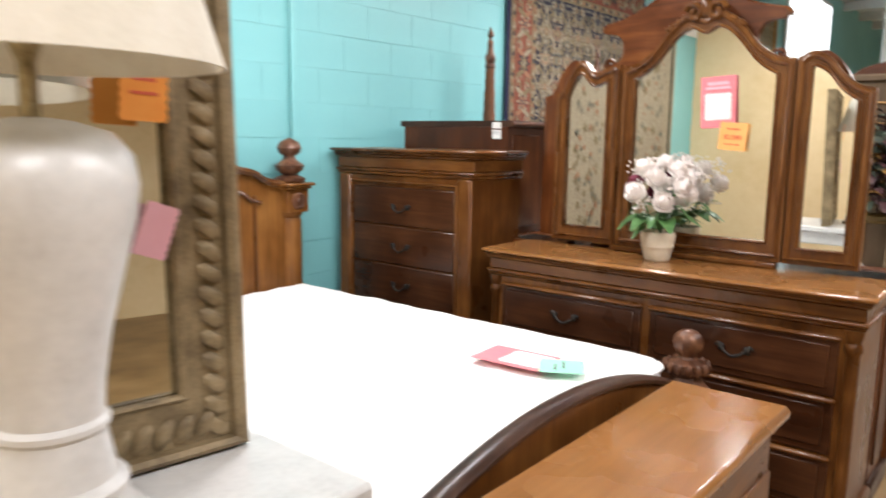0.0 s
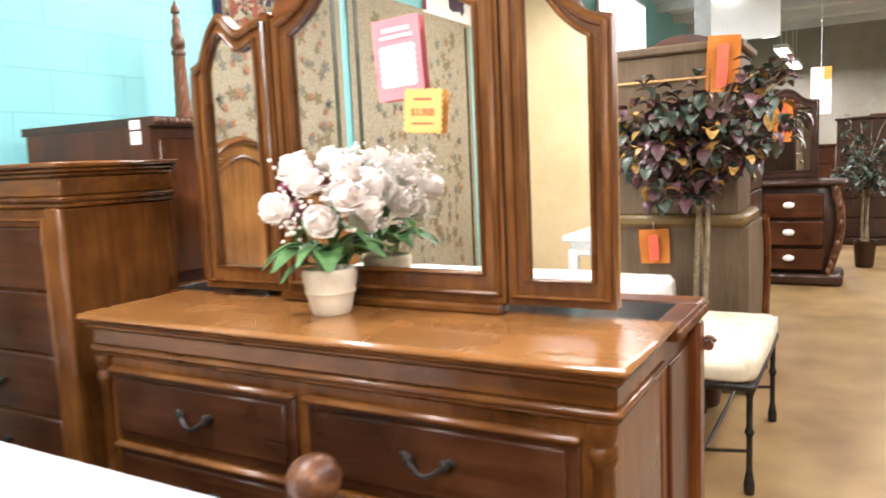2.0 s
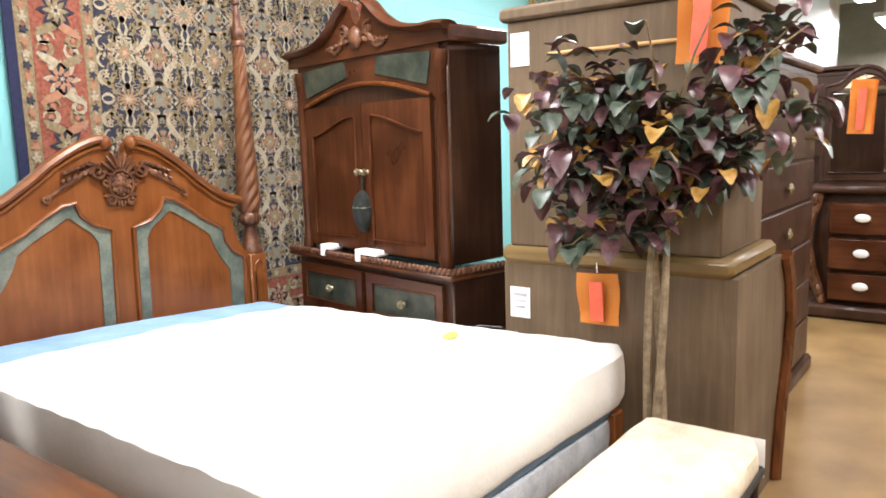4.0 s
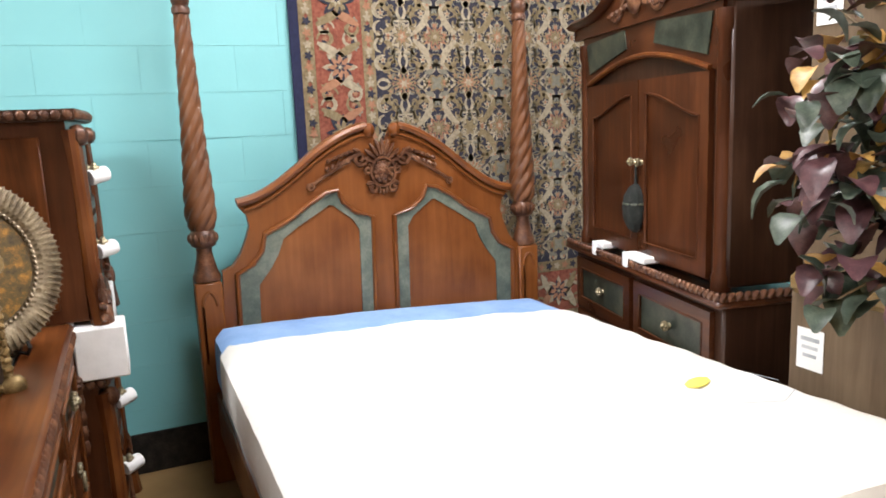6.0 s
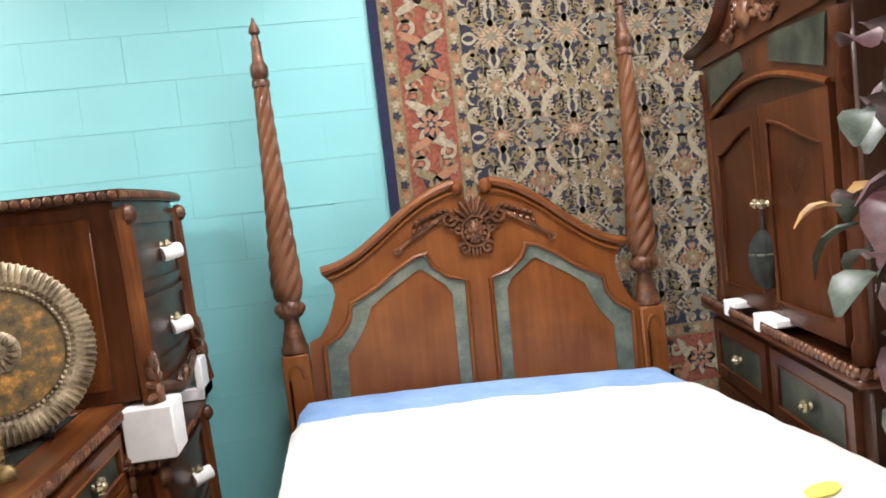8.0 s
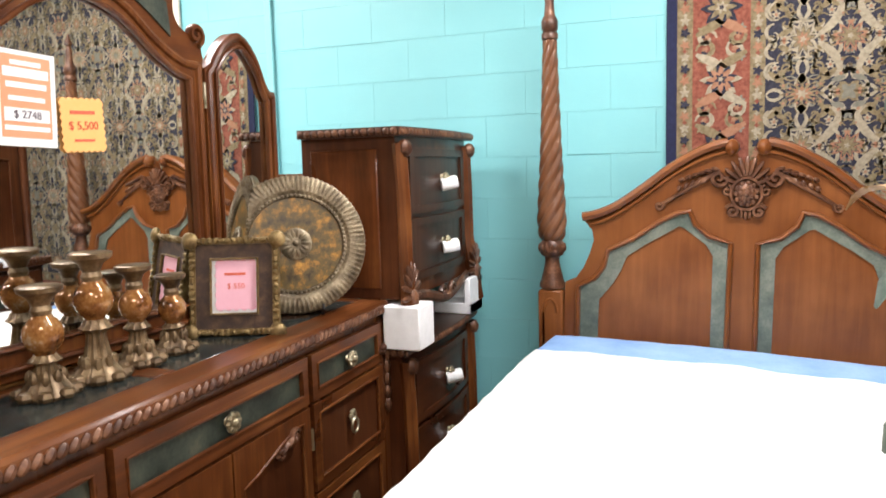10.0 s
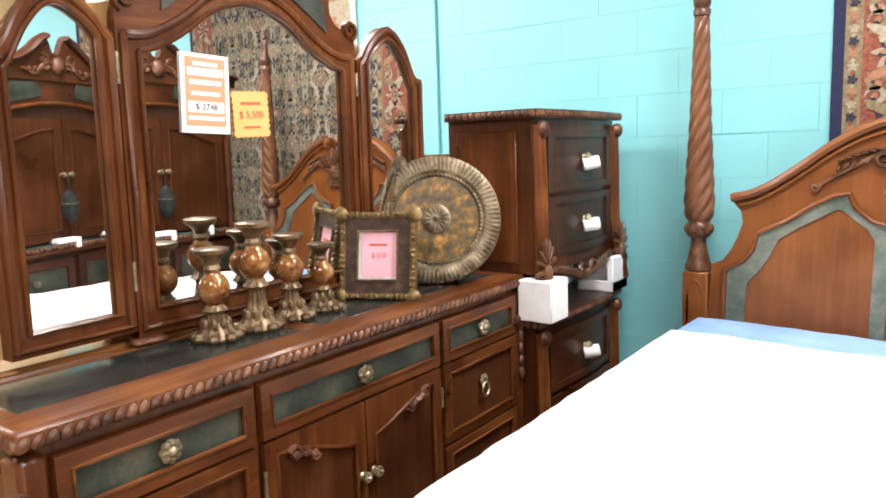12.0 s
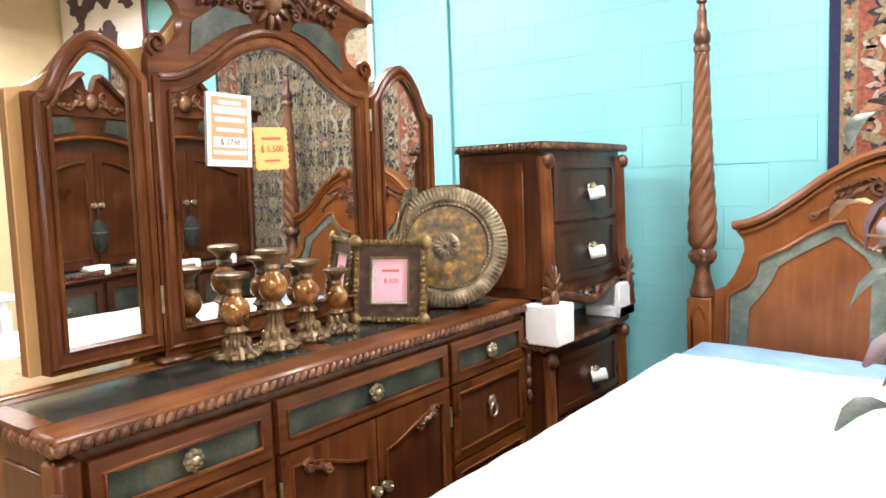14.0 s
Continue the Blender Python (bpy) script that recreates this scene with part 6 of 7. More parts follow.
# ---- silk tree beside the bed ----
def silk_tree(name, at, seed, height, spread, leaves, label, low=0.95, mats=None):
    rnd = random.Random(seed)
    t = thing(name, pose(*at), label, "plant")
    bm = bmesh.new()
    lathe(bm, [(0.085, 0), (0.095, 0.02), (0.112, 0.26), (0.115, 0.3), (0.1, 0.3), (0.098, 0.27), (0.02, 0.26)], 24)
    part("planter", bm, DARKWOOD, t, "dark round planter")
    bm = bmesh.new()
    tips = []
    for k in range(3):
        a = k * 2.1 + 0.4
        pts = [(0.03 * math.cos(a + z * 2.2), 0.03 * math.sin(a + z * 2.2), z) for z in [0.26 + (low + 0.1 - 0.26) * i / 9 for i in range(10)]]
        sweep(bm, pts, 0.014, 0.014, 7, (1, 0, 0), taper=lambda q: 1.25 - 0.5 * q)
        tips.append(Vector(pts[-1]))
    part("trunk", bm, BARK, t, "pale twisted stems")
    ends = []
    for k in range(26):
        bm = bmesh.new()
        s = tips[k % 3] - Vector((0, 0, rnd.uniform(0.0, 0.25)))
        a = k * 2.4 + rnd.uniform(-0.3, 0.3)
        e = Vector((spread * rnd.uniform(0.45, 1.0) * math.cos(a), spread * rnd.uniform(0.45, 1.0) * math.sin(a), rnd.uniform(low + 0.05, height)))
        if k in (3, 8, 13, 18):
            e = Vector(((-0.37, 0.13, 1.14), (-0.3, 0.22, 1.72), (-0.4, 0.17, 1.57), (-0.4, 0.18, 1.4))[k // 5])
        mid = (s + e) / 2 + Vector((0, 0, 0.08))
        sweep(bm, [s, (s + mid) / 2 + Vector((0, 0, 0.03)), mid, (mid + e) / 2 + Vector((0, 0, 0.02)), e], 0.006, 0.006, 5, (0.37, 0.2, 0.9), taper=lambda q: 1.2 - 0.8 * q)
        ends.append((s, mid, e))
        part("branch", bm, BARK, t)
    mats = mats or ((LEAF_G, 0.58, "dusty green silk leaves"), (LEAF_P, 0.33, "plum silk leaves"), (LEAF_Y, 0.09, "amber silk leaves"))
    for mat, share, lab in mats:
        bm = bmesh.new()
        for i in range(int(leaves * share)):
            s, m2, e = rnd.choice(ends)
            k = rnd.random() ** 0.6
            p = s.lerp(m2, k * 2) if k < 0.5 else m2.lerp(e, k * 2 - 1)
            p = p + Vector([rnd.gauss(0, 0.05) for _ in range(3)])
            if p.z < low - 0.12 or p.x + p.y < -0.38 or p.y - p.x > 0.66 or p.z > low + 0.3 + 1.0 * abs(p.x - p.y):
                continue
            a = rnd.uniform(0, 6.28)
            L = rnd.uniform(0.06, 0.105)
            leaf_blade(bm, p, Vector((math.cos(a), math.sin(a), rnd.uniform(-1.1, 0.4))), L, L * 0.68, 0.2)
        tagged(part("leaves", bm, mat, t, lab), kind="stuff")
    return t


silk_tree("silk_tree", (1.26, -2.4, 0), 4, 1.84, 0.5, 1650, "artificial ficus tree with dusty green and plum leaves", 1.22, ((LEAF_G, 0.47, "dusty green silk leaves"), (LEAF_P, 0.43, "plum silk leaves"), (LEAF_Y, 0.1, "amber silk leaves")))

# ---- upholstered bench at the bed's foot ----
t = thing("bed_bench", pose(0.65, -2.6, 0.06), "cream upholstered bench with black iron legs at the bed's foot", "bench")
bm = bmesh.new()
soft_slab(bm, -0.475, 0.475, -0.19, 0.19, 0.4, 0.5, 0.05, 0.002, 24, 14, seed=2)
part("seat", bm, CREAM, t)
bm = bmesh.new()
chamfer_box(bm, -0.48, -0.195, 0.37, 0.48, 0.195, 0.4, 0.008)
part("seat_frame", bm, IRON, t)
for sx in (-0.45, 0.45):
    for sy in (-0.17, 0.17):
        bm = bmesh.new()
        lathe(bm, [(0.02, -0.06), (0.022, -0.02), (0.012, 0.04), (0.012, 0.18), (0.02, 0.2), (0.012, 0.22), (0.013, 0.34), (0.02, 0.37)], 12, (sx, sy, 0))
        part("leg", bm, IRON, t)
bm = bmesh.new()
for sx in (-0.45, 0.45):
    sweep(bm, [(sx, -0.17, 0.12), (sx, 0, 0.1), (sx, 0.17, 0.12)], 0.008, 0.008, 6, (1, 0, 0))
sweep(bm, [(-0.45, 0, 0.1), (0.45, 0, 0.1)], 0.008, 0.008, 6)
part("stretcher", bm, IRON, t)
box_part("price_ticket", t, PAPER, (0.482, -0.19, 0.36, 0.484, -0.13, 0.48), 0.0005, "white hanging ticket")


# ---- rug on the wall ----
def woven_rug():
    x0, x1, z0, z1 = 0.345, 2.72, 0.35, 3.05
    yb = WALL_Y - 0.035
    t = thing("wall_rug", pose(0, yb, 0), "navy oriental rug with red floral border hung on the wall", "rug")
    box_part("navy_binding", t, BINDING, (x0, 0, z0, x1, 0.012, z1), 0.003, "navy edge binding")
    layers = ((0.045, RUGGOLD, "guard_band"), (0.11, RUGRED, "red_border"), (0.34, RUGGOLD, "guard_band"), (0.4, NAVY, "field"))
    for k, (o, mat, nm) in enumerate(layers):
        box_part(nm, t, mat, (x0 + o, -0.002 * (k + 1), z0 + o, x1 - o, -0.002 * k + 0.001, z1 - o), 0.0005)
    sets = {m: bmesh.new() for m in (RUGCREAM, RUGGOLD, RUGRUST, RUGBLUE, NAVY, RUGRED)}
    def flower(x, z, r, petals, mat, y, squash=1.0, rot=0.0):
        b = sets[mat]
        n = petals * 4
        c = b.verts.new((x, y, z))
        ring = []
        for i in range(n):
            a = 2 * math.pi * i / n + rot
            rr = r * (0.74 + 0.26 * math.cos(petals * (a - rot)))
            ring.append(b.verts.new((x + rr * math.cos(a), y, z + rr * math.sin(a) * squash)))
        for i in range(n):
            b.faces.new((c, ring[(i + 1) % n], ring[i]))
    def ribbon(pts, w, mat, y):
        b = sets[mat]
        prev = None
        for i, (x, z) in enumerate(pts):
            a, c = pts[max(0, i - 1)], pts[min(len(pts) - 1, i + 1)]
            d = Vector((c[0] - a[0], c[1] - a[1])).normalized()
            k = w * (0.35 + 0.65 * math.sin(math.pi * i / (len(pts) - 1)))
            row = (b.verts.new((x - d.y * k, y, z + d.x * k)), b.verts.new((x + d.y * k, y, z - d.x * k)))
            if prev:
                b.faces.new((prev[0], prev[1], row[1], row[0]))
            prev = row
    Y = -0.0086
    def rosette(x, z, r, a, b, c, sq=1.0):
        flower(x, z, r, 8, a, Y - 0.0002, sq)
        flower(x, z, r * 0.76, 8, NAVY, Y - 0.0006, sq, 0.2)
        flower(x, z, r * 0.68, 8, b, Y - 0.001, sq)
        flower(x, z, r * 0.32, 6, c, Y - 0.0014, sq, 0.3)
        flower(x, z, r * 0.14, 5, a, Y - 0.0018, sq)
    def vine(x, z, r, start, flip, mat=RUGCREAM):
        pts = [(p[0], p[2]) for p in spiral(x, z, r, 1.15, start, 14, 0, flip)]
        ribbon(pts, 0.0105, mat, Y - 0.0001)
        flower(pts[-1][0], pts[-1][1], r * 0.34, 5, RUGRUST, Y - 0.0004)
    fx0, fx1, fz0, fz1 = x0 + 0.405, x1 - 0.405, z0 + 0.405, z1 - 0.405
    pitch, rise = 0.345, 0.44
    def inside(x, z, r):
        return fx0 + r < x < fx1 - r and fz0 + r < z < fz1 - r
    def medallion(x, z, rust):
        """A wide almond flower, the main motif of every second column."""
        a, b, c = (RUGGOLD, RUGRUST, RUGCREAM) if rust else (RUGCREAM, RUGGOLD, RUGBLUE)
        flower(x, z, 0.088, 14, a, Y - 0.0004, 0.72)
        flower(x, z, 0.074, 14, NAVY if rust else RUGRUST, Y - 0.0007, 0.7)
        flower(x, z, 0.066, 14, a, Y - 0.0010, 0.7, 0.2)
        flower(x, z, 0.044, 8, b, Y - 0.0013, 0.72)
        flower(x, z, 0.026, 6, c, Y - 0.0016, 0.8)
        for i in range(10):
            q = 2 * math.pi * i / 10
            flower(x + 0.056 * math.cos(q), z + 0.039 * math.sin(q), 0.007, 4, b, Y - 0.0019)
    def palmette(x, z, rust):
        a, b = (RUGRUST, RUGGOLD) if rust else (RUGCREAM, RUGRUST)
        k = 1.0 if rust else 1.3
        flower(x, z, 0.066, 9, a, Y - 0.0004, k, math.pi / 2)
        flower(x, z, 0.05, 9, NAVY, Y - 0.0007, k, math.pi / 2)
        flower(x, z, 0.045, 9, RUGGOLD, Y - 0.0010, k, math.pi / 2)
        flower(x, z, 0.026, 7, b, Y - 0.0013, k)
        flower(x, z, 0.013, 5, RUGCREAM, Y - 0.0016, k)
    def horn(x, z, sx, sz, mat):
        """A curved horn-shaped leaf beside the cartouches."""
        ribbon([(x + sx * (0.03 + 0.085 * k ** 1.6), z + sz * (0.115 - 0.115 * (1 - k) ** 1.3 - 0.0 * k)) for k in [i / 8 for i in range(9)]], 0.017, mat, Y - 0.0005)
    rnd = random.Random(21)
    filler = []
    for i in range(36):
        kind = ("vine", "vine", "dot", "leaf", "curl")[i % 5]
        filler.append((kind, rnd.uniform(0.004, 0.168), rnd.uniform(0.004, 0.216), rnd.uniform(0.016, 0.03), rnd.uniform(0, 6.28), rnd.choice((RUGCREAM, RUGGOLD, RUGCREAM, RUGBLUE))))
    cols = range(-1, int((fx1 - fx0) / (pitch / 2)) + 2)
    rows = range(-1, int((fz1 - fz0) / (rise / 2)) + 2)
    ox, oz = fx0 + 0.135, fz0 + 0.085
    for c_ in cols:
        for r_ in rows:
            x, z = ox + c_ * pitch / 2, oz + r_ * rise / 2
            main = c_ % 2 == 0
            if main and r_ % 2 == 0 and inside(x, z, 0.07):
                medallion(x, z, (r_ // 2) % 2 == 0)
            if main and r_ % 2 and inside(x, z, 0.04):
                palmette(x, z, False) if c_ % 4 == 0 else flower(x, z, 0.04, 6, RUGGOLD, Y - 0.0004, 1.2)
            if not main and r_ % 2 and inside(x, z, 0.066):
                palmette(x, z, (c_ // 2) % 2 == 0)
            if not main and r_ % 2 == 0 and inside(x, z, 0.06):
                flower(x, z, 0.05, 4, RUGGOLD, Y - 0.0004, 1.15, math.pi / 4)
                flower(x, z, 0.036, 4, RUGBLUE, Y - 0.0007, 1.15, math.pi / 4)
                for sx in (-1, 1):
                    for sz in (-1, 1):
                        vine(x + sx * 0.032, z + sz * 0.07, 0.026, 1.2 * sz, sx, RUGCREAM)
                        if inside(x + sx * 0.1, z + sz * 0.14, 0.03):
                            horn(x, z + sz * 0.085, sx, sz, RUGGOLD if (c_ // 2) % 2 else RUGCREAM)
            # mirrored scrollwork between the motifs
            fx, fz = (1 if c_ % 2 == 0 else -1), (1 if r_ % 2 == 0 else -1)
            bx, bz = (x if fx > 0 else x + pitch / 2), (z if fz > 0 else z + rise / 2)
            for kind, dx, dz, r, a, mat in filler:
                px, pz = bx + fx * dx, bz + fz * dz
                if not inside(px, pz, r):
                    continue
                if kind == "vine":
                    ribbon([(p[0], p[2]) for p in spiral(px, pz, r * 1.25, 1.1, a * fz, 12, 0, fx)], 0.0062, mat, Y - 0.0001)
                elif kind == "curl":
                    ribbon([(px + fx * r * 1.6 * math.cos(a + q), pz + fz * r * 1.6 * math.sin(a + q)) for q in [0.35 * i for i in range(9)]], 0.0075, RUGCREAM, Y - 0.00015)
                elif kind == "dot":
                    flower(px, pz, r * 0.72, 5, mat, Y - 0.0002, 1, a)
                    flower(px, pz, r * 0.3, 5, RUGRUST, Y - 0.0006)
                else:
                    ribbon([(px + fx * q * r * math.cos(a), pz + fz * q * r * math.sin(a)) for q in (-1.3, -0.6, 0, 0.6, 1.3)], 0.0125, mat, Y - 0.00025)
    # red border with palmettes and leaves
    def border(x, z, k, horiz):
        rosette(x, z, 0.088, (RUGCREAM, NAVY)[k % 2], (RUGRUST, RUGGOLD)[k % 2], (NAVY, RUGCREAM)[k % 2])
        for s in (-1, 1):
            for q in (-1, 1):
                dx, dz = (0.125 * s, 0.06 * q) if horiz else (0.06 * q, 0.125 * s)
                vine(x + dx, z + dz, 0.042, 1.0 + q, s * q, (RUGGOLD, RUGCREAM)[(k + (q > 0)) % 2])
                flower(x + dx * 0.72 + (0 if horiz else q * 0.035), z + dz * 0.72 + (q * 0.035 if horiz else 0), 0.022, 5, RUGBLUE if q > 0 else RUGGOLD, Y - 0.0002)
                flower(x + dx * 1.15, z + dz * 1.5, 0.016, 5, NAVY, Y - 0.0002)
                e = (0.03, 0.055) if horiz else (0.055, 0.03)
                ribbon([(x + dx * 0.6 + e[0] * q * k2, z + dz * 0.6 + e[1] * s * k2) for k2 in (-1.2, -0.6, 0, 0.6, 1.2)], 0.02, (RUGGOLD, RUGCREAM, RUGRUST)[(k + s + q) % 3], Y - 0.0003)
    step = 0.3
    for k in range(9):
        z = z0 + 0.25 + k * step
        for x in (x0 + 0.225, x1 - 0.225):
            if z < z1 - 0.2:
                border(x, z, k, False)
    for k in range(8):
        x = x0 + 0.5 + k * step
        if x < x1 - 0.3:
            border(x, z1 - 0.225, k + 1, True)
            border(x, z0 + 0.225, k + 1, True)
    # guard bands with small blossoms
    for o in (0.078, 0.37):
        n = int((z1 - z0 - 2 * o) / 0.05)
        for k in range(n + 1):
            z = z0 + o + (z1 - z0 - 2 * o) * k / n
            for x in (x0 + o, x1 - o):
                flower(x, z, 0.023, 5, (RUGRUST, NAVY, RUGCREAM)[k % 3], Y - 0.0001, 1.0, 0.4 * k)
                flower(x, z + 0.024, 0.011, 4, (RUGCREAM, RUGRED)[k % 2], Y - 0.0002)
        n = int((x1 - x0 - 2 * o) / 0.05)
        for k in range(n + 1):
            x = x0 + o + (x1 - x0 - 2 * o) * k / n
            for z in (z0 + o, z1 - o):
                flower(x, z, 0.023, 5, (RUGRUST, NAVY, RUGCREAM)[k % 3], Y - 0.0001)
    for mat, b in sets.items():
        tagged(part("woven_motif", b, mat, t), kind="stuff")


woven_rug()


# ---- lamp and gilt mirror on a side table ----
T0 = pose(-3.82, -1.95, 0.1)
t = thing("side_table", T0, "pale grey painted side table beside the bed", "table")
box_part("tabletop", t, PORCELAIN, (-0.4, -0.36, 0.77, 0.31, 0.36, 0.81), 0.01)
for sx in (-0.34, 0.25):
    for sy in (-0.3, 0.3):
        box_part("leg", t, PORCELAIN, (sx - 0.03, sy - 0.03, -0.1, sx + 0.03, sy + 0.03, 0.72), 0.006)
box_part("apron", t, PORCELAIN, (-0.36, -0.32, 0.68, 0.27, 0.32, 0.77), 0.006)
t = thing("gilt_mirror", T0 @ pose(-0.1, 0.02, 0.812, -2, 0, -8), "carved dusty-gold framed mirror standing on the table", "mirror")
o = [(-0.36, 0.0), (0.36, 0.0), (0.36, 0.98), (-0.36, 0.98)]
i1 = [(-0.24, 0.12), (0.24, 0.12), (0.24, 0.86), (-0.24, 0.86)]
bm = bmesh.new()
ring_board(bm, o, i1, -0.025, 0.025)
sweep(bm, [(x * 0.96, -0.025, 0.49 + (z - 0.49) * 0.97) for x, z in o], 0.022, 0.02, 8, closed=True)
sweep(bm, [(x, -0.022, z) for x, z in i1], 0.012, 0.012, 8, closed=True)
for s in (-1, 1):
    for k in range(22):
        blob(bm, (s * 0.3, -0.028, 0.05 + 0.042 * k), (0.03, 0.014, 0.017), (0, s * 35, 0), 6, 4)
    for k in range(15):
        blob(bm, (-0.27 + 0.039 * k, -0.028, 0.06 if s < 0 else 0.92), (0.017, 0.014, 0.03), (0, 35, 0), 6, 4)
fr = part("frame", bm, GOLDWOOD, t)
box_part("mirror_glass", t, MIRROR, (-0.245, -0.008, 0.115, 0.245, 0.002, 0.865), 0.001, "silver mirror glass")
box_part("prop_leg", t, GOLDWOOD, (-0.03, 0.03, 0.02, 0.03, 0.045, 0.9), 0.002)
t = thing("table_lamp", T0 @ pose(-0.17, -0.22, 0.8), "white porcelain vase lamp with ivory shade and gold base", "lamp")
bm = bmesh.new()
lathe(bm, [(0.15, 0.0), (0.155, 0.01), (0.145, 0.025), (0.135, 0.032)], 32)
part("base", bm, GOLD, t, "gilded round base")
bm = bmesh.new()
lathe(bm, [(0.135, 0.033), (0.138, 0.05), (0.125, 0.075), (0.1, 0.1), (0.088, 0.125), (0.094, 0.132), (0.094, 0.14), (0.08, 0.15), (0.071, 0.2), (0.068, 0.215), (0.074, 0.222), (0.074, 0.23), (0.068, 0.237), (0.07, 0.28), (0.082, 0.35), (0.102, 0.43), (0.12, 0.5), (0.126, 0.545), (0.12, 0.585), (0.095, 0.615), (0.05, 0.628), (0.02, 0.632)], 40)
part("vase_body", bm, PORCELAIN, t)
bm = bmesh.new()
lathe(bm, [(0.012, 0.6), (0.012, 0.7), (0.02, 0.72), (0.02, 0.76)], 12)
part("stem", bm, BRASS, t)
bm = bmesh.new()
n = 40
rings = []
for r, z in ((0.24, 0.7), (0.15, 1.0), (0.146, 1.0), (0.236, 0.7)):
    rings.append([bm.verts.new((r * math.cos(2 * math.pi * i / n), r * math.sin(2 * math.pi * i / n), z)) for i in range(n)])
for a, b in zip(rings, rings[1:] + rings[:1]):
    for i in range(n):
        j = (i + 1) % n
        bm.faces.new((a[i], a[j], b[j], b[i]))
for k in range(3):
    a = 2.1 * k
    sweep(bm, [(0.018 * math.cos(a), 0.018 * math.sin(a), 0.74), (0.21 * math.cos(a), 0.21 * math.sin(a), 0.74)], 0.003, 0.003, 5, (0, 0, 1))
part("shade", bm, SHADE, t)
star_card("price_card", T0 @ pose(0.07, -0.06, 1.49, 0, 3, -8), 0.075, 0.11, ORANGE, "orange price card hanging on the gilt mirror", [(0, 0.1, 0.5, 0.05, REDINK), (0, -0.1, 0.6, 0.05, REDINK)])
star_card("price_card", T0 @ pose(0.08, -0.06, 1.25, 0, 20, -8), 0.055, 0.09, PINK, "pink price card hanging on the gilt mirror")


# ---- far part of the store ----
def far_chest(name, m, w, h, d, mat, label, cat="chest of drawers"):
    t = thing(name, m, label, cat)
    box_part("body", t, mat, (-w / 2, -d / 2, 0.1, w / 2, d / 2, h - 0.04), 0.01)
    box_part("top", t, mat, (-w / 2 - 0.03, -d / 2 - 0.03, h - 0.04, w / 2 + 0.03, d / 2, h), 0.012)
    box_part("plinth", t, mat, (-w / 2 - 0.03, -d / 2 - 0.03, 0, w / 2 + 0.03, d / 2, 0.1), 0.02)
    rows = max(2, round((h - 0.2) / 0.24))
    for k in range(rows):
        z0 = 0.12 + (h - 0.18) * k / rows
        dr = box_part("drawer", t, mat, (-w / 2 + 0.05, -d / 2 - 0.014, z0, w / 2 - 0.05, -d / 2 + 0.002, z0 + (h - 0.18) / rows - 0.014), 0.008)
        rosette_knob(dr, 0, -d / 2 - 0.012, z0 + 0.1, 0.03)
    return t


def bombe_chest():
    """A bulging carved chest with a tall framed mirror on it."""
    t = thing("bombe_chest", pose(5.45, -2.57, 0, 0, 0, -90), "dark carved bombe chest with white tags beside the aisle", "chest of drawers")
    prof = [(0.34, 0.12), (0.36, 0.2), (0.42, 0.4), (0.45, 0.6), (0.44, 0.78), (0.4, 0.92), (0.39, 0.99)]
    bm = bmesh.new()
    rings = []
    for w, z in prof:
        d = 0.22 + (w - 0.34) * 0.8
        rings.append([bm.verts.new((w * math.copysign(abs(math.cos(a)) ** 0.35, math.cos(a)), 0.05 + d * math.copysign(abs(math.sin(a)) ** 0.35, math.sin(a)), z)) for a in [2 * math.pi * (i + 0.5) / 28 for i in range(28)]])
    for a, b in zip(rings, rings[1:]):
        for i in range(28):
            bm.faces.new((a[i], a[(i + 1) % 28], b[(i + 1) % 28], b[i]))
    bm.faces.new(rings[0][::-1])
    bm.faces.new(rings[-1])
    part("body", bm, DARKWOOD, t)
    box_part("top", t, DARKWOOD, (-0.47, -0.29, 0.99, 0.47, 0.32, 1.045), 0.02)
    box_part("plinth", t, DARKWOOD, (-0.44, -0.27, 0.0, 0.44, 0.3, 0.12), 0.03)
    for s in (-1, 1):
        bm = bmesh.new()
        sweep(bm, [(s * (w - 0.03), -0.2 - (w - 0.34) * 0.8, z) for w, z in prof], 0.04, 0.035, 8)
        for k in range(6):
            blob(bm, (s * (prof[k][0] - 0.03), -0.24 - (prof[k][0] - 0.34) * 0.8, prof[k][1] + 0.03), (0.03, 0.025, 0.05), u=6, v=4)
        part("corner_carving", bm, CARVE, t, "bronzed carved corner")
    for z, h in ((0.16, 0.22), (0.41, 0.24), (0.68, 0.24)):
        y = -0.185 - 0.55 * math.sin(z / 1.1 * math.pi) * 0.11
        dr = box_part("drawer", t, MAHOGANY_X, (-0.27, y - 0.06, z, 0.27, y + 0.05, z + h), 0.012)
        bm = bmesh.new()
        blob(bm, (-0.04, y - 0.075, z + h * 0.55), (0.055, 0.012, 0.034), u=10, v=5)
        part("oval_tag", bm, PAPER, dr, "white oval price tag")
    m = thing("chest_mirror", pose(5.55, -2.46, 1.046, 0, 0, -90), "dark framed mirror standing on the bombe chest", "mirror")
    mirror_panel("frame", m, pose(-0.31, 0, 0), 0.62, 0.0, [(0, 0.8), (0.2, 0.82), (0.35, 0.9), (0.5, 0.93), (0.65, 0.9), (0.8, 0.82), (1, 0.8)], DARKWOOD, 0.07, back=DARKWOOD)


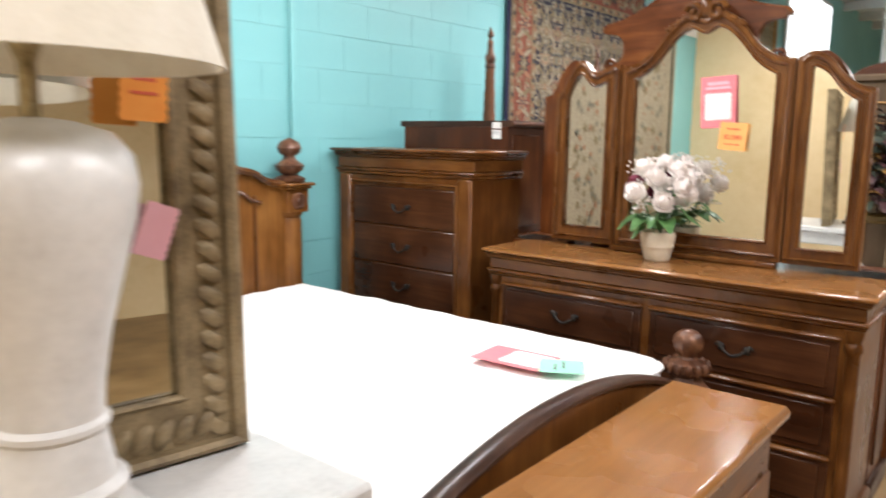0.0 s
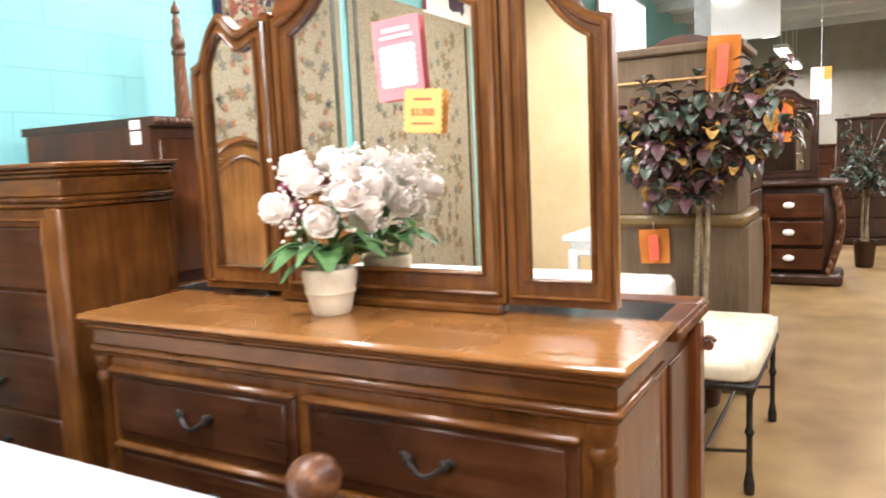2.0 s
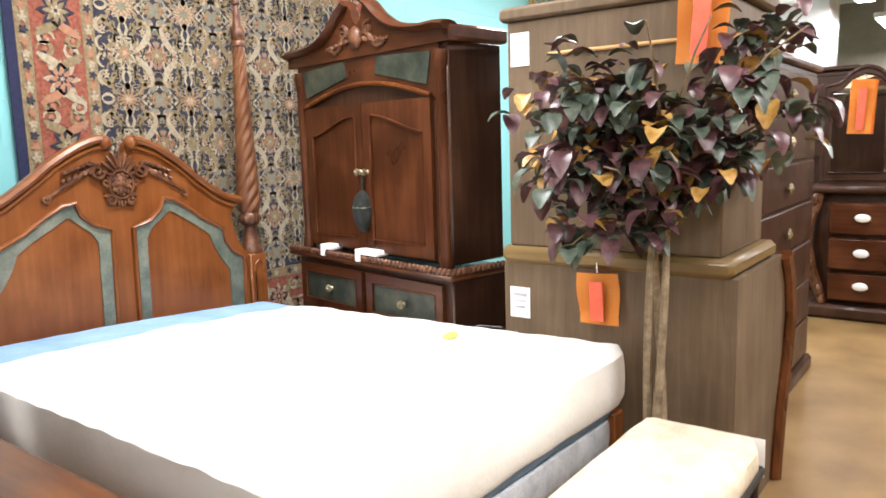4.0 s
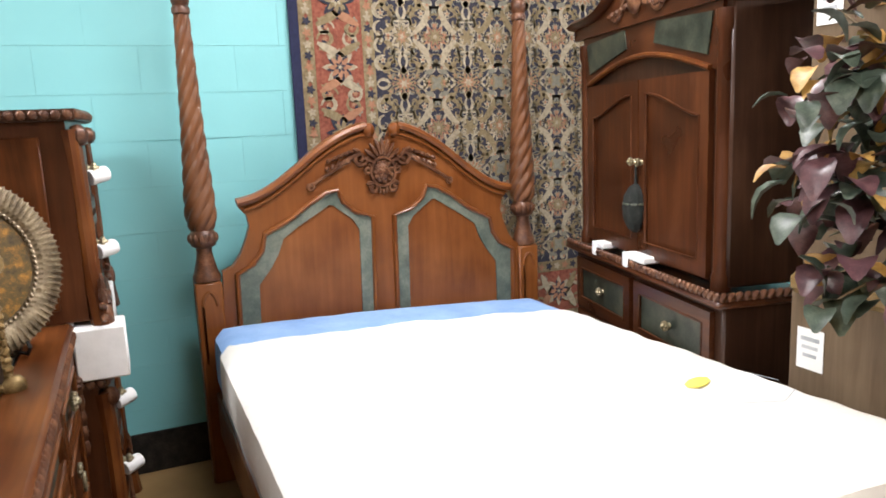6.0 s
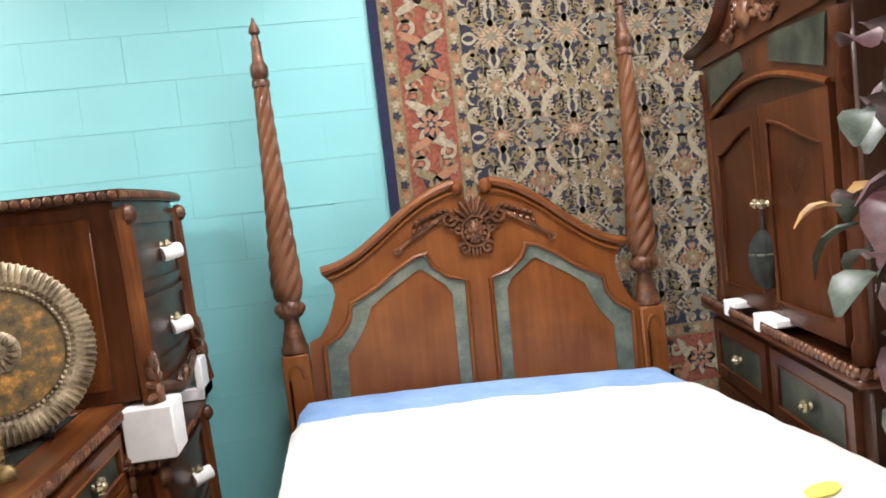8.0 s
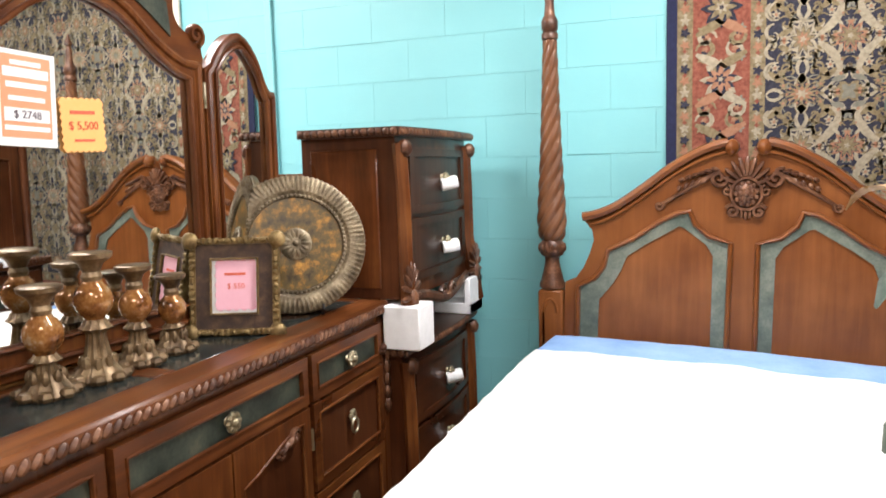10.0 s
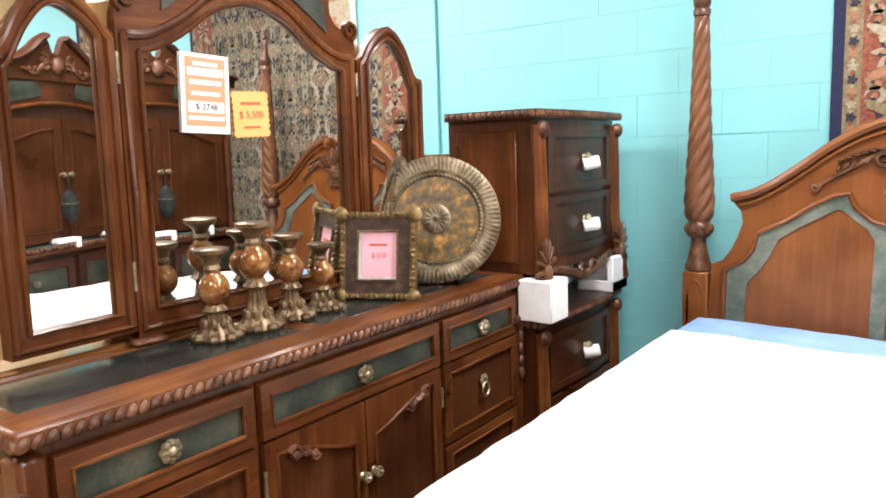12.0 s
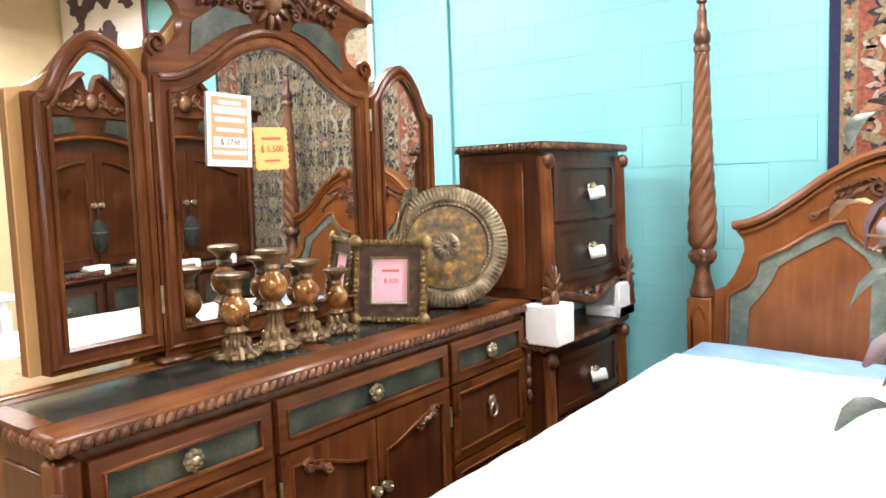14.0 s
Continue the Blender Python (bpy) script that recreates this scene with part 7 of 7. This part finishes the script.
bombe_chest()
orange_tag(5.5, -2.45, 1.86, 0.42, 3, "orange sale tag hanging on the far mirror")
far_chest("cabinet", pose(3.0, -2.15, 0, 0, 0, 0), 1.5, 1.85, 0.55, DARKWOOD, "dark wooden cabinet behind the wall unit", "cabinet")
far_chest("chest_of_drawers", pose(7.2, -1.6, 0, 0, 0, -90), 1.1, 1.25, 0.5, DARKWOOD, "dark wooden chest of drawers along the aisle")
far_chest("dresser", pose(7.6, -4.6, 0, 0, 0, 60), 1.5, 0.9, 0.5, MAHOGANY, "reddish-brown dresser across the aisle", "dresser")
far_chest("china_cabinet", pose(8.9, -3.5, 0, 0, 0, -90), 1.3, 1.75, 0.5, DARKWOOD, "tall dark china cabinet beside the aisle", "cabinet")
far_chest("china_cabinet", pose(12.6, -4.4, 0, 0, 0, -90), 2.2, 1.9, 0.5, MAHOGANY, "wide reddish-brown cabinet at the store's far end", "cabinet")
far_chest("armoire", pose(6.1, -1.75, 0, 0, 0, -90), 1.2, 2.0, 0.6, DARKWOOD, "tall dark armoire behind the bombe night stand", "armoire")
far_chest("chest_of_drawers", pose(10.2, -2.2, 0, 0, 0, -90), 1.2, 1.4, 0.5, MAHOGANY, "reddish-brown chest of drawers far down the aisle")
silk_tree("silk_tree", (6.6, -3.2, 0), 9, 1.65, 0.4, 420, "green artificial tree in a dark planter by the aisle", 0.9, ((LEAF_G, 1.0, "green silk leaves"),))


def lattice_panel():
    t = thing("lattice_screen", pose(5.95, WALL_Y - 0.04, 2.95), "woven gold lattice screen hung high on the wall", "screen")
    for s in (-1, 1):
        box_part("frame_rail", t, RAWPLY, (-1.1, -0.02, s * 0.36 - 0.02, 1.1, 0.02, s * 0.36 + 0.02), 0.004)
        box_part("frame_stile", t, RAWPLY, (s * 1.1 - 0.02, -0.02, -0.34, s * 1.1 + 0.02, 0.02, 0.34), 0.004)
    bm = bmesh.new()
    for r in range(7):
        for c in range(21):
            x, z = -1.04 + c * 0.104, -0.3 + r * 0.1
            sweep(bm, [(x + 0.046 * math.cos(a), 0, z + 0.044 * math.sin(a)) for a in [2 * math.pi * i / 10 for i in range(10)]], 0.007, 0.006, 5, closed=True)
    tagged(part("woven_lattice", bm, RAWPLY, t), kind="stuff")


lattice_panel()
# tapestries beside the first bed, seen in the mirrors
def tapestry(m, w, label):
    t = thing("tapestry", m, label, "tapestry")
    box_part("cloth", t, RUGCREAM, (-w / 2, -0.01, -1.3, w / 2, 0.0, 1.3), 0.003)
    for s in (-1, 1):
        box_part("dark_band", t, SLATE, (s * (w / 2 - 0.09) - 0.025, -0.013, -1.25, s * (w / 2 - 0.09) + 0.025, -0.0105, 1.25), 0.001)
    rnd = random.Random(3)
    for mat, cnt, r in ((RUGGOLD, 46, 0.06), (RUGBLUE, 40, 0.045), (RUGRUST, 26, 0.035)):
        b2 = bmesh.new()
        for k in range(cnt):
            x, z = rnd.uniform(0.02, 0.36) * w, rnd.uniform(-1.15, 1.15)
            for sg in (-1, 1):
                q = r * rnd.uniform(0.6, 1.2)
                pts = [(sg * x + q * (0.7 + 0.3 * math.cos(5 * a)) * math.cos(a), z + q * (0.7 + 0.3 * math.cos(5 * a)) * math.sin(a)) for a in [2 * math.pi * i / 20 for i in range(20)]]
                y = -0.0108 - 0.0004 * (k % 9) - (0.004 if mat is RUGBLUE else 0.008 if mat is RUGRUST else 0)
                prism(b2, pts, y, y + 0.0003)
        tagged(part("floral_motif", b2, mat, t), kind="stuff")


tapestry(pose(-3.05, WALL_Y - 0.012, 1.65), 1.2, "cream floral tapestry with dark bands beside the bed")
tapestry(pose(-4.72, WALL_Y - 0.012, 1.4), 1.95, "large cream floral tapestry with dark bands on the wall")
def floral_panel():
    """A narrow cream panel with a pale frame and round floral medallions."""
    t = thing("floral_panel", pose(-2.6, WALL_Y - 0.012, 2.12), "narrow cream floral panel hung high on the wall", "picture")
    box_part("cloth", t, RUGCREAM, (-0.28, -0.012, 0, 0.28, 0.0, 1.3), 0.003)
    for s in (-1, 1):
        box_part("pale_edge", t, SHADE, (s * 0.3 - 0.02, -0.02, 0, s * 0.3 + 0.02, 0.0, 1.3), 0.004)
    for k in range(6):
        bm = bmesh.new()
        pts = [(0.05 + 0.15 * (0.85 + 0.15 * math.cos(9 * a)) * math.cos(a), 0.14 + 0.21 * k + 0.09 * (0.85 + 0.15 * math.cos(9 * a)) * math.sin(a)) for a in [2 * math.pi * i / 36 for i in range(36)]]
        prism(bm, pts, -0.015, -0.0125)
        part("medallion", bm, (RUGRUST, RUGGOLD)[k % 2], t)


floral_panel()


def art_print():
    """A white panel with bold black brush shapes."""
    t = thing("framed_print", pose(-5.55, WALL_Y - 0.02, 3.1), "large white print with black brush figures high on the wall", "picture")
    box_part("sheet", t, PAPER, (-0.72, -0.004, -0.42, 0.72, 0.0, 0.6), 0.002)
    box_part("violet_edge", t, BURGUNDY, (0.66, -0.007, -0.4, 0.72, -0.0045, 0.6), 0.001)
    rnd = random.Random(11)
    bm = bmesh.new()
    for k in range(16):
        x, z = rnd.uniform(-0.55, 0.45), rnd.uniform(-0.34, 0.5)
        pts = [(x + rnd.uniform(0.05, 0.16) * math.cos(a), z + rnd.uniform(0.05, 0.13) * math.sin(a)) for a in [2 * math.pi * i / 11 for i in range(11)]]
        prism(bm, pts, -0.006 - 0.0002 * k, -0.0045)
    part("brush_shapes", bm, DARKINK, t, "black brush shapes")


art_print()
b2 = bmesh.new()
chamfer_box(b2, 9.6, -1.5, 0, 10.3, -0.8, CEIL, 0.01)
solid("pillar", b2, PORCELAIN, "square white painted pillar", "pillar", kind="structure")
t = thing("hanging_sign", pose(5.6, -2.06, 2.52, 0, 0, -90), "white sign board hung from the ceiling", "sign")
box_part("board", t, PAPER, (-0.34, -0.015, 0, 0.34, 0.015, 1.0), 0.004)
for sx in (-0.28, 0.28):
    bm = bmesh.new()
    lathe(bm, [(0.004, 1.0), (0.004, CEIL - 2.52)], 6, (sx, 0, 0))
    part("hanger", bm, STEEL, t)
t = thing("hanging_tag", pose(7.0, -2.72, 1.75, 0, 0, -90), "long pale yellow ticket hanging above the aisle", "price tag")
box_part("ticket", t, SHADE, (-0.11, -0.002, 0, 0.11, 0.002, 0.55), 0.001)
box_part("red_corner", t, ORANGE, (0.03, -0.005, 0.4, 0.11, -0.0025, 0.55), 0.001)
box_part("string", t, PAPER, (-0.003, -0.001, 0.55, 0.003, 0.001, CEIL - 1.75), 0.0005)
# Bright white panel; the pane's glow is added because the lamps don't reach it.
t = thing("high_window", pose(8.9, WALL_Y - 0.03, 3.3), "white panel high on the wall with an added glow", "window", kind="structure")
box_part("frame", t, STEEL, (-1.34, -0.02, -0.62, 1.34, 0.015, 0.62), 0.01)
box_part("pane", t, glow("added_white_glow", (0.95, 0.98, 1.0), 3.0), (-1.26, -0.03, -0.55, 1.26, -0.022, 0.55), 0.002)


# ---- blocks of the north wall, the nearest as pieces ----
def block_wall():
    bw, bh, j = 0.4, 0.2, 0.0007
    kinds = []
    for gap, side in ((j, j), (j, j), (j, 0.0022), (0.0034, j), (0.005, j)):
        me = bpy.data.meshes.new("block")
        bm = bmesh.new()
        chamfer_box(bm, -bw / 2 + side / 2, -0.0025, j / 2, bw / 2 - j / 2, 0.004, bh - gap, 0.0005)
        bm.to_mesh(me)
        bm.free()
        me.materials.append(TURQUOISE)
        kinds.append(me)
    rest = bmesh.new()
    rnd, pick = random.Random(1), random.Random(8)
    count = 0
    for r in range(20):
        off = 0.2 * (r % 2)
        for c in range(56):
            x = -6.1 + off + c * bw
            z = 0.1 + r * bh
            y = WALL_Y - 0.001 - rnd.uniform(0, 0.0012)
            if -3.6 < x < 3.0 and z > 0.4 and count < 300:
                o = new("block", kinds[pick.choice((0, 1, 0, 2, 3, 4)) if pick.random() < 0.4 else 0])
                o.parent = wall_north
                o.matrix_basis = pose(x, y, z)
                count += 1
            elif x < 15.8:
                chamfer_box(rest, x - bw / 2 + j / 2, y - 0.0025, z + j / 2, x + bw / 2 - j / 2, y + 0.004, z + bh - j / 2, 0.0004)
    tagged(part("block_courses", rest, TURQUOISE, wall_north), kind="stuff")
    b = bmesh.new()
    chamfer_box(b, -1.72, WALL_Y - 0.03, 0, -1.68, WALL_Y - 0.011, CEIL, 0.004)
    part("pipe_chase", b, TURQUOISE, wall_north)


block_wall()
